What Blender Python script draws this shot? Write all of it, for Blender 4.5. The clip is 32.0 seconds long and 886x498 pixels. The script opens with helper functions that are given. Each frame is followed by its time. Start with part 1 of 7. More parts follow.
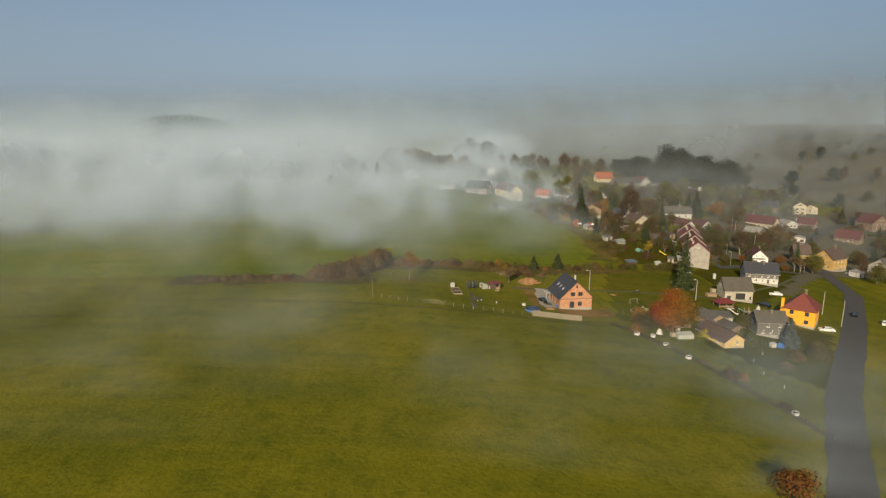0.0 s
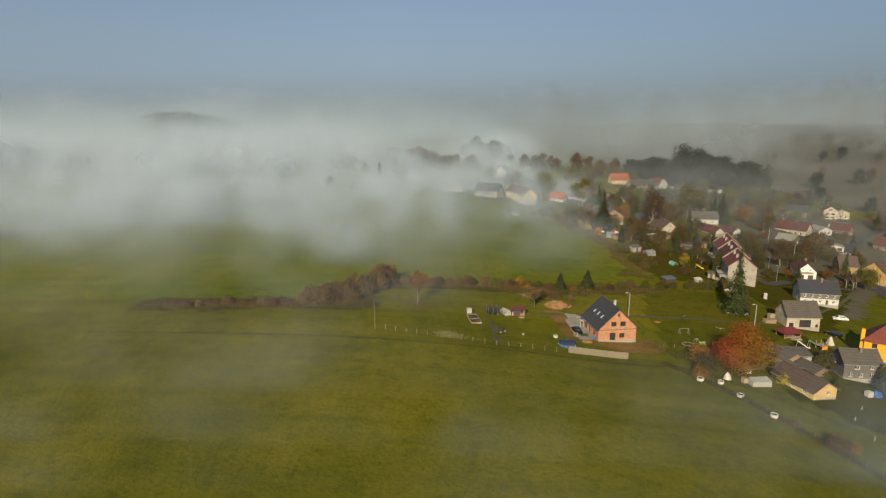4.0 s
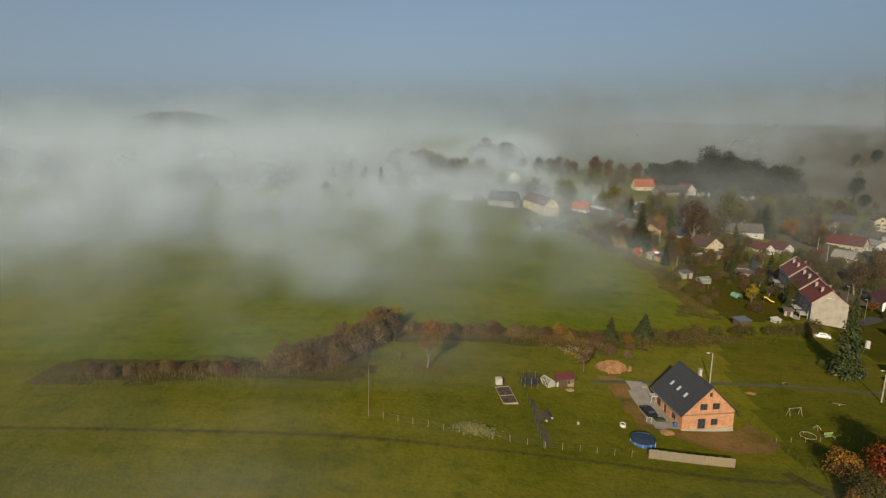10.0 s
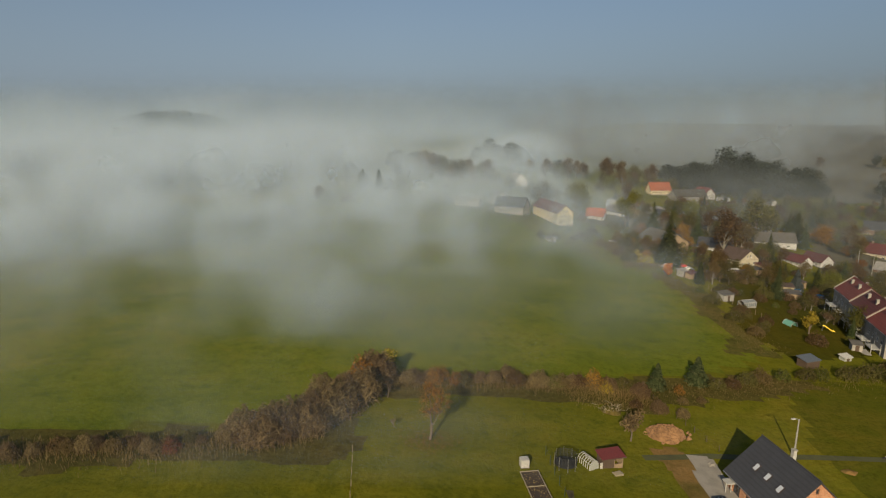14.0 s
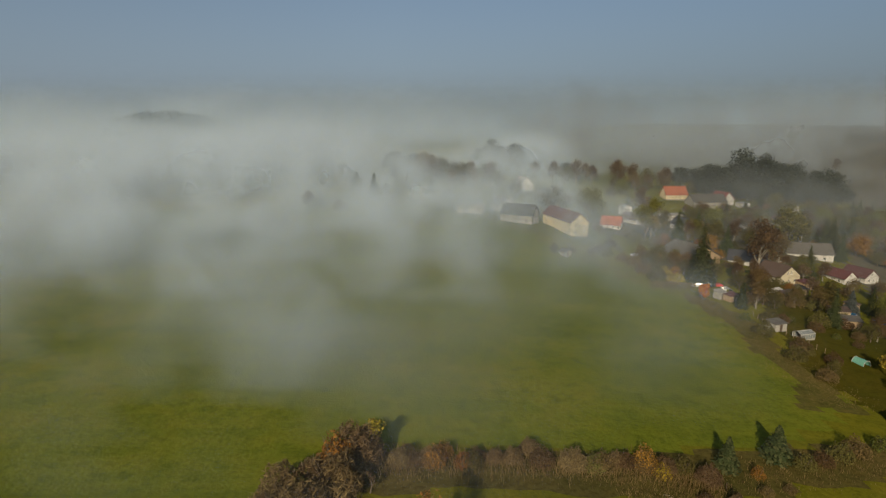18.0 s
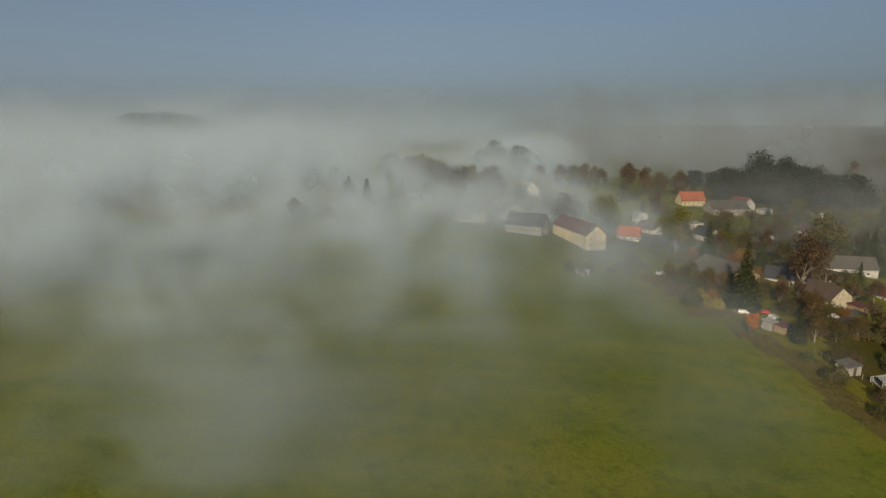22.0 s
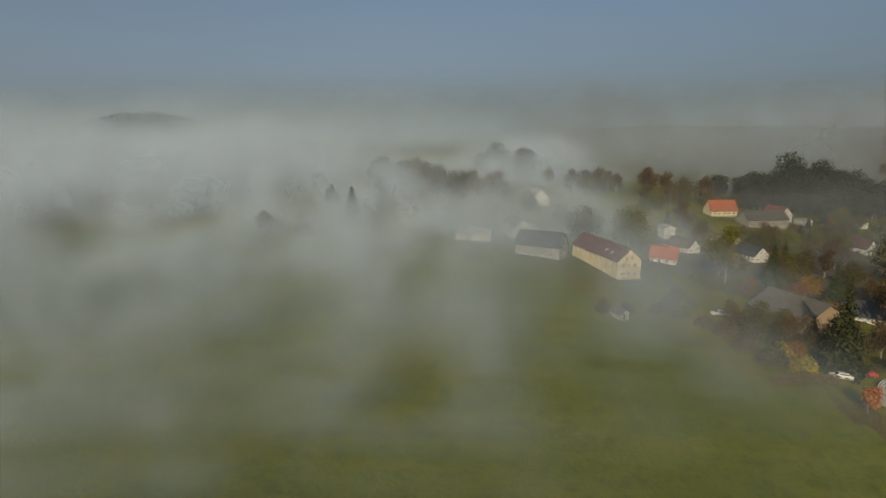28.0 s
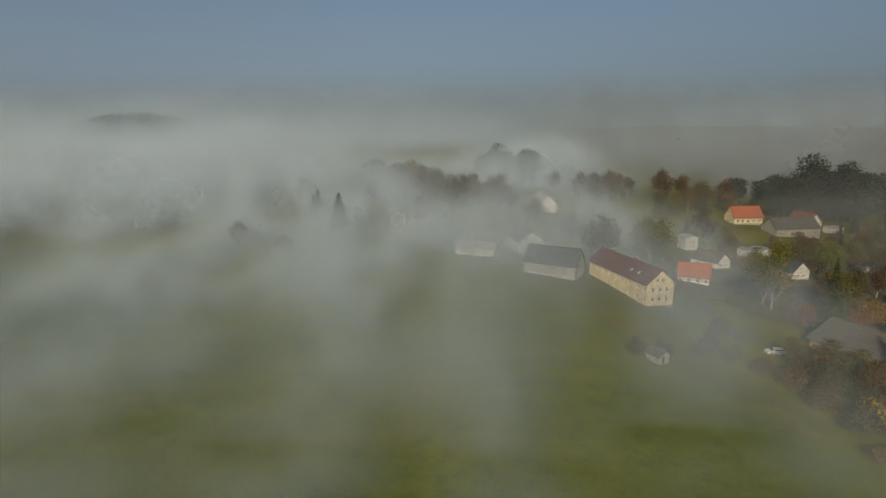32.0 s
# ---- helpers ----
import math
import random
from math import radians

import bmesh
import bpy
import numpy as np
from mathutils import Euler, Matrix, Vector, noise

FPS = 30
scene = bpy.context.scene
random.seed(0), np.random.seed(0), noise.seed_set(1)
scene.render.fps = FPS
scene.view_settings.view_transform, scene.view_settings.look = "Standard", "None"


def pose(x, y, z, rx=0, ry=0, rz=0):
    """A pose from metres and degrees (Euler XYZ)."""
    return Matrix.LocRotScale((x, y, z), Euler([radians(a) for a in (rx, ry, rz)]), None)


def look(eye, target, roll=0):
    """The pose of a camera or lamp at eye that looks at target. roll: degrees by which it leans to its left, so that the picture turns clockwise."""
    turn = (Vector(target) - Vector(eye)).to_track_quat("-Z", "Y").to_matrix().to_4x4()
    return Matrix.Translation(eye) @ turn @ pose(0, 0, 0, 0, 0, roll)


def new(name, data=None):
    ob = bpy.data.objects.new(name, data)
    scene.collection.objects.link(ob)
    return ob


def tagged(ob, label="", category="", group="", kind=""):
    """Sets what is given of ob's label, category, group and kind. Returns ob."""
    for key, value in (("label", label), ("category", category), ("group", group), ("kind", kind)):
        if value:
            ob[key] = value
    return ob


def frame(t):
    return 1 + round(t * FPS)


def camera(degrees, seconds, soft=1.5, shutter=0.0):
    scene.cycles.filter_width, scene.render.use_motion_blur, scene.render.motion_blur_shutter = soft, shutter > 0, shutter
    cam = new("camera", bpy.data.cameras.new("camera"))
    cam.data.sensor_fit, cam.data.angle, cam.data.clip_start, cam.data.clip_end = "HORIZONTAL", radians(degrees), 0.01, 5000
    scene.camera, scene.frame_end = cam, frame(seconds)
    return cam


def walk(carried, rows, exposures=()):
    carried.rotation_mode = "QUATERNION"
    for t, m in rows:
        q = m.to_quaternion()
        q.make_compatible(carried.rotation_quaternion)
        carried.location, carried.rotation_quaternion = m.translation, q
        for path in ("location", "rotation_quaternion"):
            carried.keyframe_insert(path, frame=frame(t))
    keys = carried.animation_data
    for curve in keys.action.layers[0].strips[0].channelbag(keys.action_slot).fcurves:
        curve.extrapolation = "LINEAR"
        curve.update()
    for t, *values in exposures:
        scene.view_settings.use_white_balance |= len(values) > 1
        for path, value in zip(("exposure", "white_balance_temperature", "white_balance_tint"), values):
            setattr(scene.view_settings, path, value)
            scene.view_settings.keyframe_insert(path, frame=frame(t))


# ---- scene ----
cam = camera(76.00, 32.0, soft=1.25)
PATH = [
    (0, (24.35, -12.31, 52.43), (24.88, 85.55, 31.86), -0.16),
    (1, (23.32, -5.17, 52.18), (23.85, 92.66, 31.48), -0.10),
    (2, (22.38, 1.95, 52.07), (22.87, 99.77, 31.30), -0.05),
    (3, (21.53, 9.05, 52.06), (21.94, 106.86, 31.26), -0.01),
    (4, (20.76, 16.13, 52.12), (21.08, 113.94, 31.31), 0.03),
    (5, (20.07, 23.18, 52.22), (20.29, 120.99, 31.42), 0.06),
    (6, (19.44, 30.20, 52.35), (19.56, 128.01, 31.54), 0.09),
    (7, (18.88, 37.19, 52.48), (18.89, 135.01, 31.67), 0.11),
    (8, (18.37, 44.16, 52.59), (18.30, 141.98, 31.79), 0.12),
    (9, (17.93, 51.12, 52.69), (17.77, 148.93, 31.88), 0.14),
    (10, (17.53, 58.05, 52.76), (17.30, 155.86, 31.94), 0.15),
    (11, (17.19, 64.98, 52.81), (16.90, 162.79, 31.97), 0.16),
    (12, (16.89, 71.91, 52.82), (16.56, 169.71, 31.98), 0.17),
    (13, (16.63, 78.84, 52.80), (16.28, 176.64, 31.96), 0.17),
    (14, (16.41, 85.78, 52.75), (16.04, 183.58, 31.92), 0.17),
    (15, (16.23, 92.74, 52.68), (15.86, 190.55, 31.87), 0.17),
    (16, (16.08, 99.72, 52.59), (15.73, 197.54, 31.81), 0.17),
    (17, (15.97, 106.73, 52.49), (15.63, 204.55, 31.75), 0.17),
    (18, (15.89, 113.77, 52.39), (15.58, 211.61, 31.69), 0.17),
    (19, (15.84, 120.85, 52.29), (15.57, 218.69, 31.64), 0.17),
    (20, (15.81, 127.96, 52.19), (15.58, 225.82, 31.61), 0.16),
    (21, (15.82, 135.11, 52.11), (15.63, 232.98, 31.58), 0.16),
    (22, (15.84, 142.29, 52.05), (15.70, 240.17, 31.58), 0.15),
    (23, (15.90, 149.49, 52.00), (15.80, 247.38, 31.58), 0.14),
    (24, (15.97, 156.72, 51.98), (15.92, 254.62, 31.60), 0.14),
    (25, (16.06, 163.95, 51.98), (16.06, 261.85, 31.62), 0.13),
    (26, (16.17, 171.17, 51.99), (16.21, 269.08, 31.64), 0.12),
    (27, (16.30, 178.38, 52.01), (16.39, 276.29, 31.66), 0.10),
    (28, (16.44, 185.54, 52.02), (16.57, 283.45, 31.68), 0.09),
    (29, (16.59, 192.63, 52.02), (16.77, 290.54, 31.67), 0.07),
    (30, (16.75, 199.63, 51.98), (16.97, 297.54, 31.64), 0.06),
    (31, (16.92, 206.50, 51.89), (17.19, 304.42, 31.59), 0.04),
    (32, (17.09, 213.21, 51.71), (17.41, 311.15, 31.51), 0.01),
]
walk(cam, [(t, look(e, a, r)) for t, e, a, r in PATH], [(0, 0.45), (9, 0.32), (20, 0.06), (32, -0.10)])

# ---- world, sun ----
SUN_EL, SUN_AZ = 25.0, 197.0     # degrees; azimuth the sun stands at, clockwise from +y
sun_data = bpy.data.lights.new("sun", "SUN")
sun_data.energy, sun_data.angle, sun_data.color = 5.0, radians(0.9), (1.0, 0.83, 0.56)
sun = new("sun", sun_data)
_dir = Vector((math.sin(radians(SUN_AZ)) * math.cos(radians(SUN_EL)), math.cos(radians(SUN_AZ)) * math.cos(radians(SUN_EL)), math.sin(radians(SUN_EL))))
sun.matrix_world = look(_dir * 400, (0, 0, 0))
world = bpy.data.worlds.new("sky")
scene.world = world
world.use_nodes = True
_nt = world.node_tree
_sky = _nt.nodes.new("ShaderNodeTexSky")
_sky.sky_type, _sky.sun_disc = "NISHITA", False
_sky.sun_elevation, _sky.sun_rotation = radians(SUN_EL), radians(SUN_AZ)
_sky.altitude, _sky.air_density, _sky.dust_density, _sky.ozone_density = 400, 1.0, 2.0, 1.5
_bg = _nt.nodes["Background"]
_bg.inputs["Strength"].default_value = 0.066
_tc = _nt.nodes.new("ShaderNodeTexCoord")
_sep = _nt.nodes.new("ShaderNodeSeparateXYZ")
_nt.links.new(_tc.outputs["Generated"], _sep.inputs[0])
_hz = _nt.nodes.new("ShaderNodeMapRange")      # morning haze, thickest at the horizon all round
_hz.inputs["From Min"].default_value, _hz.inputs["From Max"].default_value = 0.0, 0.24
_hz.inputs["To Min"].default_value, _hz.inputs["To Max"].default_value = 0.95, 0.30
_nt.links.new(_sep.outputs[2], _hz.inputs["Value"])
_mx = _nt.nodes.new("ShaderNodeMix")
_mx.data_type = "RGBA"
_east = _nt.nodes.new("ShaderNodeMapRange")    # the haze glows less away from the sun's side
_east.inputs["From Min"].default_value, _east.inputs["From Max"].default_value = -0.1, 0.62
_nt.links.new(_sep.outputs[0], _east.inputs["Value"])
_tone = _nt.nodes.new("ShaderNodeMix")
_tone.data_type = "RGBA"
_tone.inputs[6].default_value, _tone.inputs[7].default_value = (2.95, 3.70, 4.62, 1), (1.85, 2.33, 2.92, 1)
_nt.links.new(_east.outputs[0], _tone.inputs[0])
_nt.links.new(_tone.outputs[2], _mx.inputs[7])
_nt.links.new(_hz.outputs[0], _mx.inputs[0])
_nt.links.new(_sky.outputs[0], _mx.inputs[6])
_nt.links.new(_mx.outputs[2], _bg.inputs["Color"])


# ---- materials ----
def nodes_of(name):
    m = bpy.data.materials.new(name)
    m.use_nodes = True
    nt = m.node_tree
    return m, nt, nt.nodes["Principled BSDF"]


def n_noise(nt, scale, detail=4, rough=0.55, vec=None, dist=0.0):
    n = nt.nodes.new("ShaderNodeTexNoise")
    n.inputs["Scale"].default_value, n.inputs["Detail"].default_value = scale, detail
    n.inputs["Roughness"].default_value, n.inputs["Distortion"].default_value = rough, dist
    if vec is not None:
        nt.links.new(vec, n.inputs["Vector"])
    return n.outputs["Fac"]


def n_obj(nt, scale=None):
    tc = nt.nodes.new("ShaderNodeTexCoord")
    if scale is None:
        return tc.outputs["Object"]
    mp = nt.nodes.new("ShaderNodeMapping")
    mp.inputs["Scale"].default_value = scale
    nt.links.new(tc.outputs["Object"], mp.inputs["Vector"])
    return mp.outputs[0]


def n_ramp(nt, fac, stops):
    r = nt.nodes.new("ShaderNodeValToRGB")
    while len(r.color_ramp.elements) < len(stops):
        r.color_ramp.elements.new(0.5)
    for e, (p, c) in zip(r.color_ramp.elements, stops):
        e.position, e.color = p, (*c, 1) if len(c) == 3 else (c[0], c[0], c[0], 1)
    nt.links.new(fac, r.inputs[0])
    return r.outputs[0]


def n_mix(nt, fac, a, b, mode="MIX"):
    m = nt.nodes.new("ShaderNodeMix")
    m.data_type, m.blend_type = "RGBA", mode
    for s, v in ((m.inputs[0], fac), (m.inputs[6], a), (m.inputs[7], b)):
        if isinstance(v, bpy.types.NodeSocket):
            nt.links.new(v, s)
        elif isinstance(v, tuple):
            s.default_value = (*v, 1)
        else:
            s.default_value = v
    return m.outputs[2]


def n_math(nt, op, a, b=0.0, clamp=False):
    m = nt.nodes.new("ShaderNodeMath")
    m.operation, m.use_clamp = op, clamp
    for s, v in ((m.inputs[0], a), (m.inputs[1], b)):
        if isinstance(v, bpy.types.NodeSocket):
            nt.links.new(v, s)
        else:
            s.default_value = v
    return m.outputs[0]


def n_bump(nt, bsdf, fac, strength, dist=0.02):
    b = nt.nodes.new("ShaderNodeBump")
    b.inputs["Strength"].default_value, b.inputs["Distance"].default_value = strength, dist
    nt.links.new(fac, b.inputs["Height"])
    nt.links.new(b.outputs[0], bsdf.inputs["Normal"])


def mul(c, k):
    return tuple(min(1.0, v * k) for v in c)


def plaster(name, c, rough=0.9, dirt=0.35):
    m, nt, b = nodes_of(name)
    v = n_obj(nt)
    big = n_ramp(nt, n_noise(nt, 0.5, 5, 0.6, v), [(0.3, mul(c, 1 - dirt)), (0.55, c), (0.8, mul(c, 1.08))])
    fine = n_noise(nt, 14, 3, 0.6, v)
    col = n_mix(nt, 0.22, big, n_ramp(nt, fine, [(0.3, mul(c, 0.6)), (0.7, mul(c, 1.2))]))
    nt.links.new(col, b.inputs["Base Color"])
    b.inputs["Roughness"].default_value = rough
    n_bump(nt, b, fine, 0.25)
    return m


def roofing(name, c, rough=0.7, row=0.33, wear=0.4):
    """Tile courses across the slope, with moss and weathering."""
    m, nt, b = nodes_of(name)
    v = n_obj(nt)
    w = nt.nodes.new("ShaderNodeTexWave")
    w.wave_type, w.bands_direction = "BANDS", "Z"
    w.inputs["Scale"].default_value, w.inputs["Distortion"].default_value = 0.314 / row * 0.7, 0.6
    nt.links.new(v, w.inputs["Vector"])
    big = n_ramp(nt, n_noise(nt, 0.6, 6, 0.65, v), [(0.28, mul(c, 1 - wear)), (0.5, c), (0.75, mul(c, 1.35))])
    cells = n_ramp(nt, n_noise(nt, 6, 2, 0.5, v), [(0.35, mul(c, 0.7)), (0.65, mul(c, 1.3))])
    col = n_mix(nt, 0.35, big, cells)
    col = n_mix(nt, 0.3, col, n_ramp(nt, w.outputs["Fac"], [(0.1, mul(c, 0.45)), (0.35, mul(c, 1.1))]))
    nt.links.new(col, b.inputs["Base Color"])
    b.inputs["Roughness"].default_value = rough
    n_bump(nt, b, w.outputs["Fac"], 0.5, 0.04)
    return m


def plain(name, c, rough=0.6, metal=0.0, vary=0.25, scale=3.0):
    m, nt, b = nodes_of(name)
    v = n_obj(nt)
    col = n_ramp(nt, n_noise(nt, scale, 5, 0.6, v), [(0.3, mul(c, 1 - vary)), (0.6, c), (0.8, mul(c, 1 + vary * 0.5))])
    nt.links.new(col, b.inputs["Base Color"])
    b.inputs["Roughness"].default_value, b.inputs["Metallic"].default_value = rough, metal
    return m


def wooden(name, c):
    m, nt, b = nodes_of(name)
    g = n_noise(nt, 3, 6, 0.7, n_obj(nt, (6, 6, 0.6)))
    nt.links.new(n_ramp(nt, g, [(0.25, mul(c, 0.55)), (0.55, c), (0.8, mul(c, 1.3))]), b.inputs["Base Color"])
    b.inputs["Roughness"].default_value = 0.8
    n_bump(nt, b, g, 0.3)
    return m


def foliage(name, stops, rough=0.85, drift=None):
    """Leaf colours: each clump takes its own from the ramp."""
    m, nt, b = nodes_of(name)
    geo = nt.nodes.new("ShaderNodeNewGeometry")
    info = nt.nodes.new("ShaderNodeObjectInfo")
    big = n_noise(nt, 0.35, 3, 0.6, n_obj(nt))
    f = n_math(nt, "ADD", n_math(nt, "MULTIPLY", geo.outputs["Random Per Island"], 0.62), n_math(nt, "MULTIPLY", big, 0.42))
    if drift:                      # colour turns across the crown
        dot = nt.nodes.new("ShaderNodeVectorMath")
        dot.operation = "DOT_PRODUCT"
        dot.inputs[1].default_value = drift[:3]
        nt.links.new(n_obj(nt), dot.inputs[0])
        f = n_math(nt, "ADD", n_math(nt, "MULTIPLY", f, 0.55), n_math(nt, "ADD", dot.outputs["Value"], drift[3]), True)
    col = n_ramp(nt, f, stops)
    hsv = nt.nodes.new("ShaderNodeHueSaturation")
    nt.links.new(col, hsv.inputs["Color"])
    nt.links.new(n_math(nt, "ADD", n_math(nt, "MULTIPLY", info.outputs["Random"], 0.5), 0.75), hsv.inputs["Value"])
    nt.links.new(n_math(nt, "ADD", n_math(nt, "MULTIPLY", info.outputs["Random"], 0.03), 0.485), hsv.inputs["Hue"])
    nt.links.new(hsv.outputs[0], b.inputs["Base Color"])
    b.inputs["Roughness"].default_value = rough
    b.inputs["Specular IOR Level"].default_value = 0.15
    tr = nt.nodes.new("ShaderNodeBsdfTranslucent")
    nt.links.new(hsv.outputs[0], tr.inputs["Color"])
    mx = nt.nodes.new("ShaderNodeMixShader")
    mx.inputs[0].default_value = 0.3
    nt.links.new(b.outputs[0], mx.inputs[1])
    nt.links.new(tr.outputs[0], mx.inputs[2])
    nt.links.new(mx.outputs[0], nt.nodes["Material Output"].inputs["Surface"])
    return m


def glassy(name, c=(0.02, 0.025, 0.03), rough=0.08):
    m, nt, b = nodes_of(name)
    nt.links.new(n_ramp(nt, n_noise(nt, 1.5, 2, 0.5, n_obj(nt)), [(0.3, c), (0.8, mul(c, 2.2))]), b.inputs["Base Color"])
    b.inputs["Roughness"].default_value = rough
    b.inputs["Specular IOR Level"].default_value = 0.7
    return m


def block_wall(name):
    """Hollow clay blocks laid in thin beds."""
    m, nt, b = nodes_of(name)
    tc = nt.nodes.new("ShaderNodeTexCoord")
    sep = nt.nodes.new("ShaderNodeSeparateXYZ")
    nt.links.new(tc.outputs["Object"], sep.inputs[0])
    com = nt.nodes.new("ShaderNodeCombineXYZ")
    nt.links.new(n_math(nt, "ADD", sep.outputs[0], sep.outputs[1]), com.inputs[0])
    nt.links.new(sep.outputs[2], com.inputs[1])
    br = nt.nodes.new("ShaderNodeTexBrick")
    br.inputs["Scale"].default_value = 1.0
    br.inputs["Brick Width"].default_value, br.inputs["Row Height"].default_value = 0.5, 0.25
    br.inputs["Mortar Size"].default_value = 0.012
    br.inputs["Color1"].default_value, br.inputs["Color2"].default_value = (0.45, 0.215, 0.115, 1), (0.35, 0.165, 0.085, 1)
    br.inputs["Mortar"].default_value = (0.46, 0.33, 0.24, 1)
    nt.links.new(com.outputs[0], br.inputs["Vector"])
    stain = n_ramp(nt, n_noise(nt, 0.9, 5, 0.65, tc.outputs["Object"]), [(0.3, (0.62, 0.6, 0.58)), (0.6, (1, 1, 1))])
    nt.links.new(n_mix(nt, 1.0, br.outputs["Color"], stain, "MULTIPLY"), b.inputs["Base Color"])
    b.inputs["Roughness"].default_value = 0.9
    n_bump(nt, b, br.outputs["Fac"], -0.4, 0.02)
    return m


def meadow(name, stops, streak=0.5, tuft=0.5):
    """Grass seen from above: patches, mowing streaks, tufts."""
    m, nt, b = nodes_of(name)
    v = n_obj(nt)
    big = n_noise(nt, 0.013, 5, 0.6, v)
    mid = n_noise(nt, 0.11, 5, 0.6, v)
    st = n_noise(nt, 1.0, 4, 0.6, n_obj(nt, (0.012, 0.22, 0.1)))
    fine = n_noise(nt, 1.3, 4, 0.7, v)
    f = n_math(nt, "ADD", n_math(nt, "MULTIPLY", big, 0.54), n_math(nt, "MULTIPLY", mid, 0.26))
    f = n_math(nt, "ADD", f, n_math(nt, "MULTIPLY", st, 0.20))
    col = n_ramp(nt, f, stops)
    dark = n_ramp(nt, fine, [(0.34, (0.48, 0.50, 0.43)), (0.52, (0.95, 0.95, 0.92)), (0.68, (1.0, 1.0, 0.9))])
    spot = n_ramp(nt, n_noise(nt, 0.32, 5, 0.7, v), [(0.34, (0.64, 0.69, 0.60)), (0.5, (1, 1, 1)), (0.66, (1.0, 0.93, 0.8))])
    col = n_mix(nt, tuft, n_mix(nt, 0.7, col, spot, "MULTIPLY"), dark, "MULTIPLY")
    nt.links.new(col, b.inputs["Base Color"])
    b.inputs["Roughness"].default_value = 0.95
    b.inputs["Specular IOR Level"].default_value = 0.02
    n_bump(nt, b, fine, 0.6, 0.25)
    return m


M = {}
M["meadow"] = meadow("meadow_grass", [(0.36, (0.068, 0.076, 0.008)), (0.46, (0.100, 0.102, 0.009)), (0.54, (0.129, 0.123, 0.010)), (0.64, (0.175, 0.152, 0.017))])
M["field"] = meadow("field_grass", [(0.38, (0.081, 0.103, 0.009)), (0.5, (0.112, 0.131, 0.011)), (0.62, (0.153, 0.151, 0.016))])
M["lawn"] = meadow("lawn_grass", [(0.36, (0.076, 0.083, 0.008)), (0.48, (0.111, 0.110, 0.009)), (0.62, (0.160, 0.132, 0.016))])
# lawn colours taken down: the shade over the playground is in the green itself
M["playground"] = meadow("shaded_playground_grass", [(0.36, (0.050, 0.059, 0.005)), (0.48, (0.073, 0.079, 0.007)), (0.62, (0.109, 0.094, 0.012))])
# about half the lawn's brightness, to paint the gardens as shaded
M["garden"] = meadow("shaded_garden_grass", [(0.36, (0.037, 0.040, 0.003)), (0.48, (0.053, 0.053, 0.005)), (0.62, (0.076, 0.062, 0.008))])
M["rough_grass"] = meadow("rough_grass", [(0.36, (0.052, 0.052, 0.012)), (0.5, (0.088, 0.072, 0.021)), (0.64, (0.130, 0.094, 0.034))], tuft=0.8)
M["margin"] = meadow("field_margin_grass", [(0.36, (0.055, 0.058, 0.012)), (0.5, (0.088, 0.080, 0.018)), (0.64, (0.125, 0.098, 0.030))], tuft=0.7)
M["soil"] = meadow("bare_soil", [(0.40, (0.078, 0.070, 0.011)), (0.48, (0.147, 0.098, 0.032)), (0.56, (0.207, 0.123, 0.048)), (0.66, (0.239, 0.148, 0.061))], tuft=0.3)
M["spoil"] = plaster("excavated_soil", (0.235, 0.125, 0.055), 1.0, 0.55)
M["yard"] = plaster("brown_yard", (0.075, 0.064, 0.032), 1.0, 0.5)
M["gravel"] = plaster("pale_gravel", (0.235, 0.215, 0.185), 1.0, 0.35)
M["asphalt"] = plaster("asphalt", (0.040, 0.037, 0.034), 0.9, 0.3)
M["track"] = plaster("dark_track", (0.058, 0.060, 0.020), 1.0, 0.4)
M["blocks"] = block_wall("clay_blocks")
M["concrete"] = plaster("concrete", (0.27, 0.255, 0.225))
M["white"] = plaster("white_render", (0.47, 0.46, 0.44))
M["white_bright"] = plaster("fresh_white_render", (0.66, 0.65, 0.63), dirt=0.2)
M["cream"] = plaster("cream_render", (0.43, 0.385, 0.285))
M["cream_warm"] = plaster("warm_cream_render", (0.50, 0.37, 0.17))
M["barn_wall"] = plaster("old_barn_plaster", (0.36, 0.33, 0.265), dirt=0.45)
M["yellow"] = plaster("yellow_render", (0.56, 0.47, 0.28))
M["yellow_deep"] = plaster("ochre_yellow_render", (0.40, 0.26, 0.085))
M["orange"] = plaster("orange_render", (0.66, 0.31, 0.012), dirt=0.12)
M["ochre"] = plaster("ochre_render", (0.30, 0.21, 0.085))
M["grey_wall"] = plaster("grey_render", (0.27, 0.26, 0.24))
M["grey_dark"] = plaster("dark_grey_render", (0.12, 0.112, 0.10))
M["grey_timber"] = wooden("grey_boarding", (0.13, 0.12, 0.11))
M["beige"] = plaster("beige_render", (0.27, 0.25, 0.22))
M["brown_wall"] = plaster("brown_brick", (0.17, 0.115, 0.08))
M["roof_dark"] = roofing("anthracite_tiles", (0.035, 0.036, 0.042), 0.55, wear=0.2)
M["roof_red"] = roofing("red_tiles", (0.135, 0.03, 0.022))
M["roof_maroon"] = roofing("maroon_tiles", (0.085, 0.024, 0.022))
M["roof_orange"] = roofing("orange_tiles", (0.27, 0.075, 0.03))
M["roof_brown"] = roofing("brown_tiles", (0.075, 0.05, 0.04))
M["roof_barn"] = roofing("weathered_barn_tiles", (0.068, 0.06, 0.048))
M["roof_grey"] = roofing("grey_fibre_cement", (0.085, 0.077, 0.067))
M["roof_pale"] = roofing("pale_fibre_cement", (0.23, 0.22, 0.20))
M["wood"] = wooden("weathered_wood", (0.25, 0.18, 0.11))
M["dark_wood"] = wooden("dark_wood", (0.07, 0.045, 0.03))
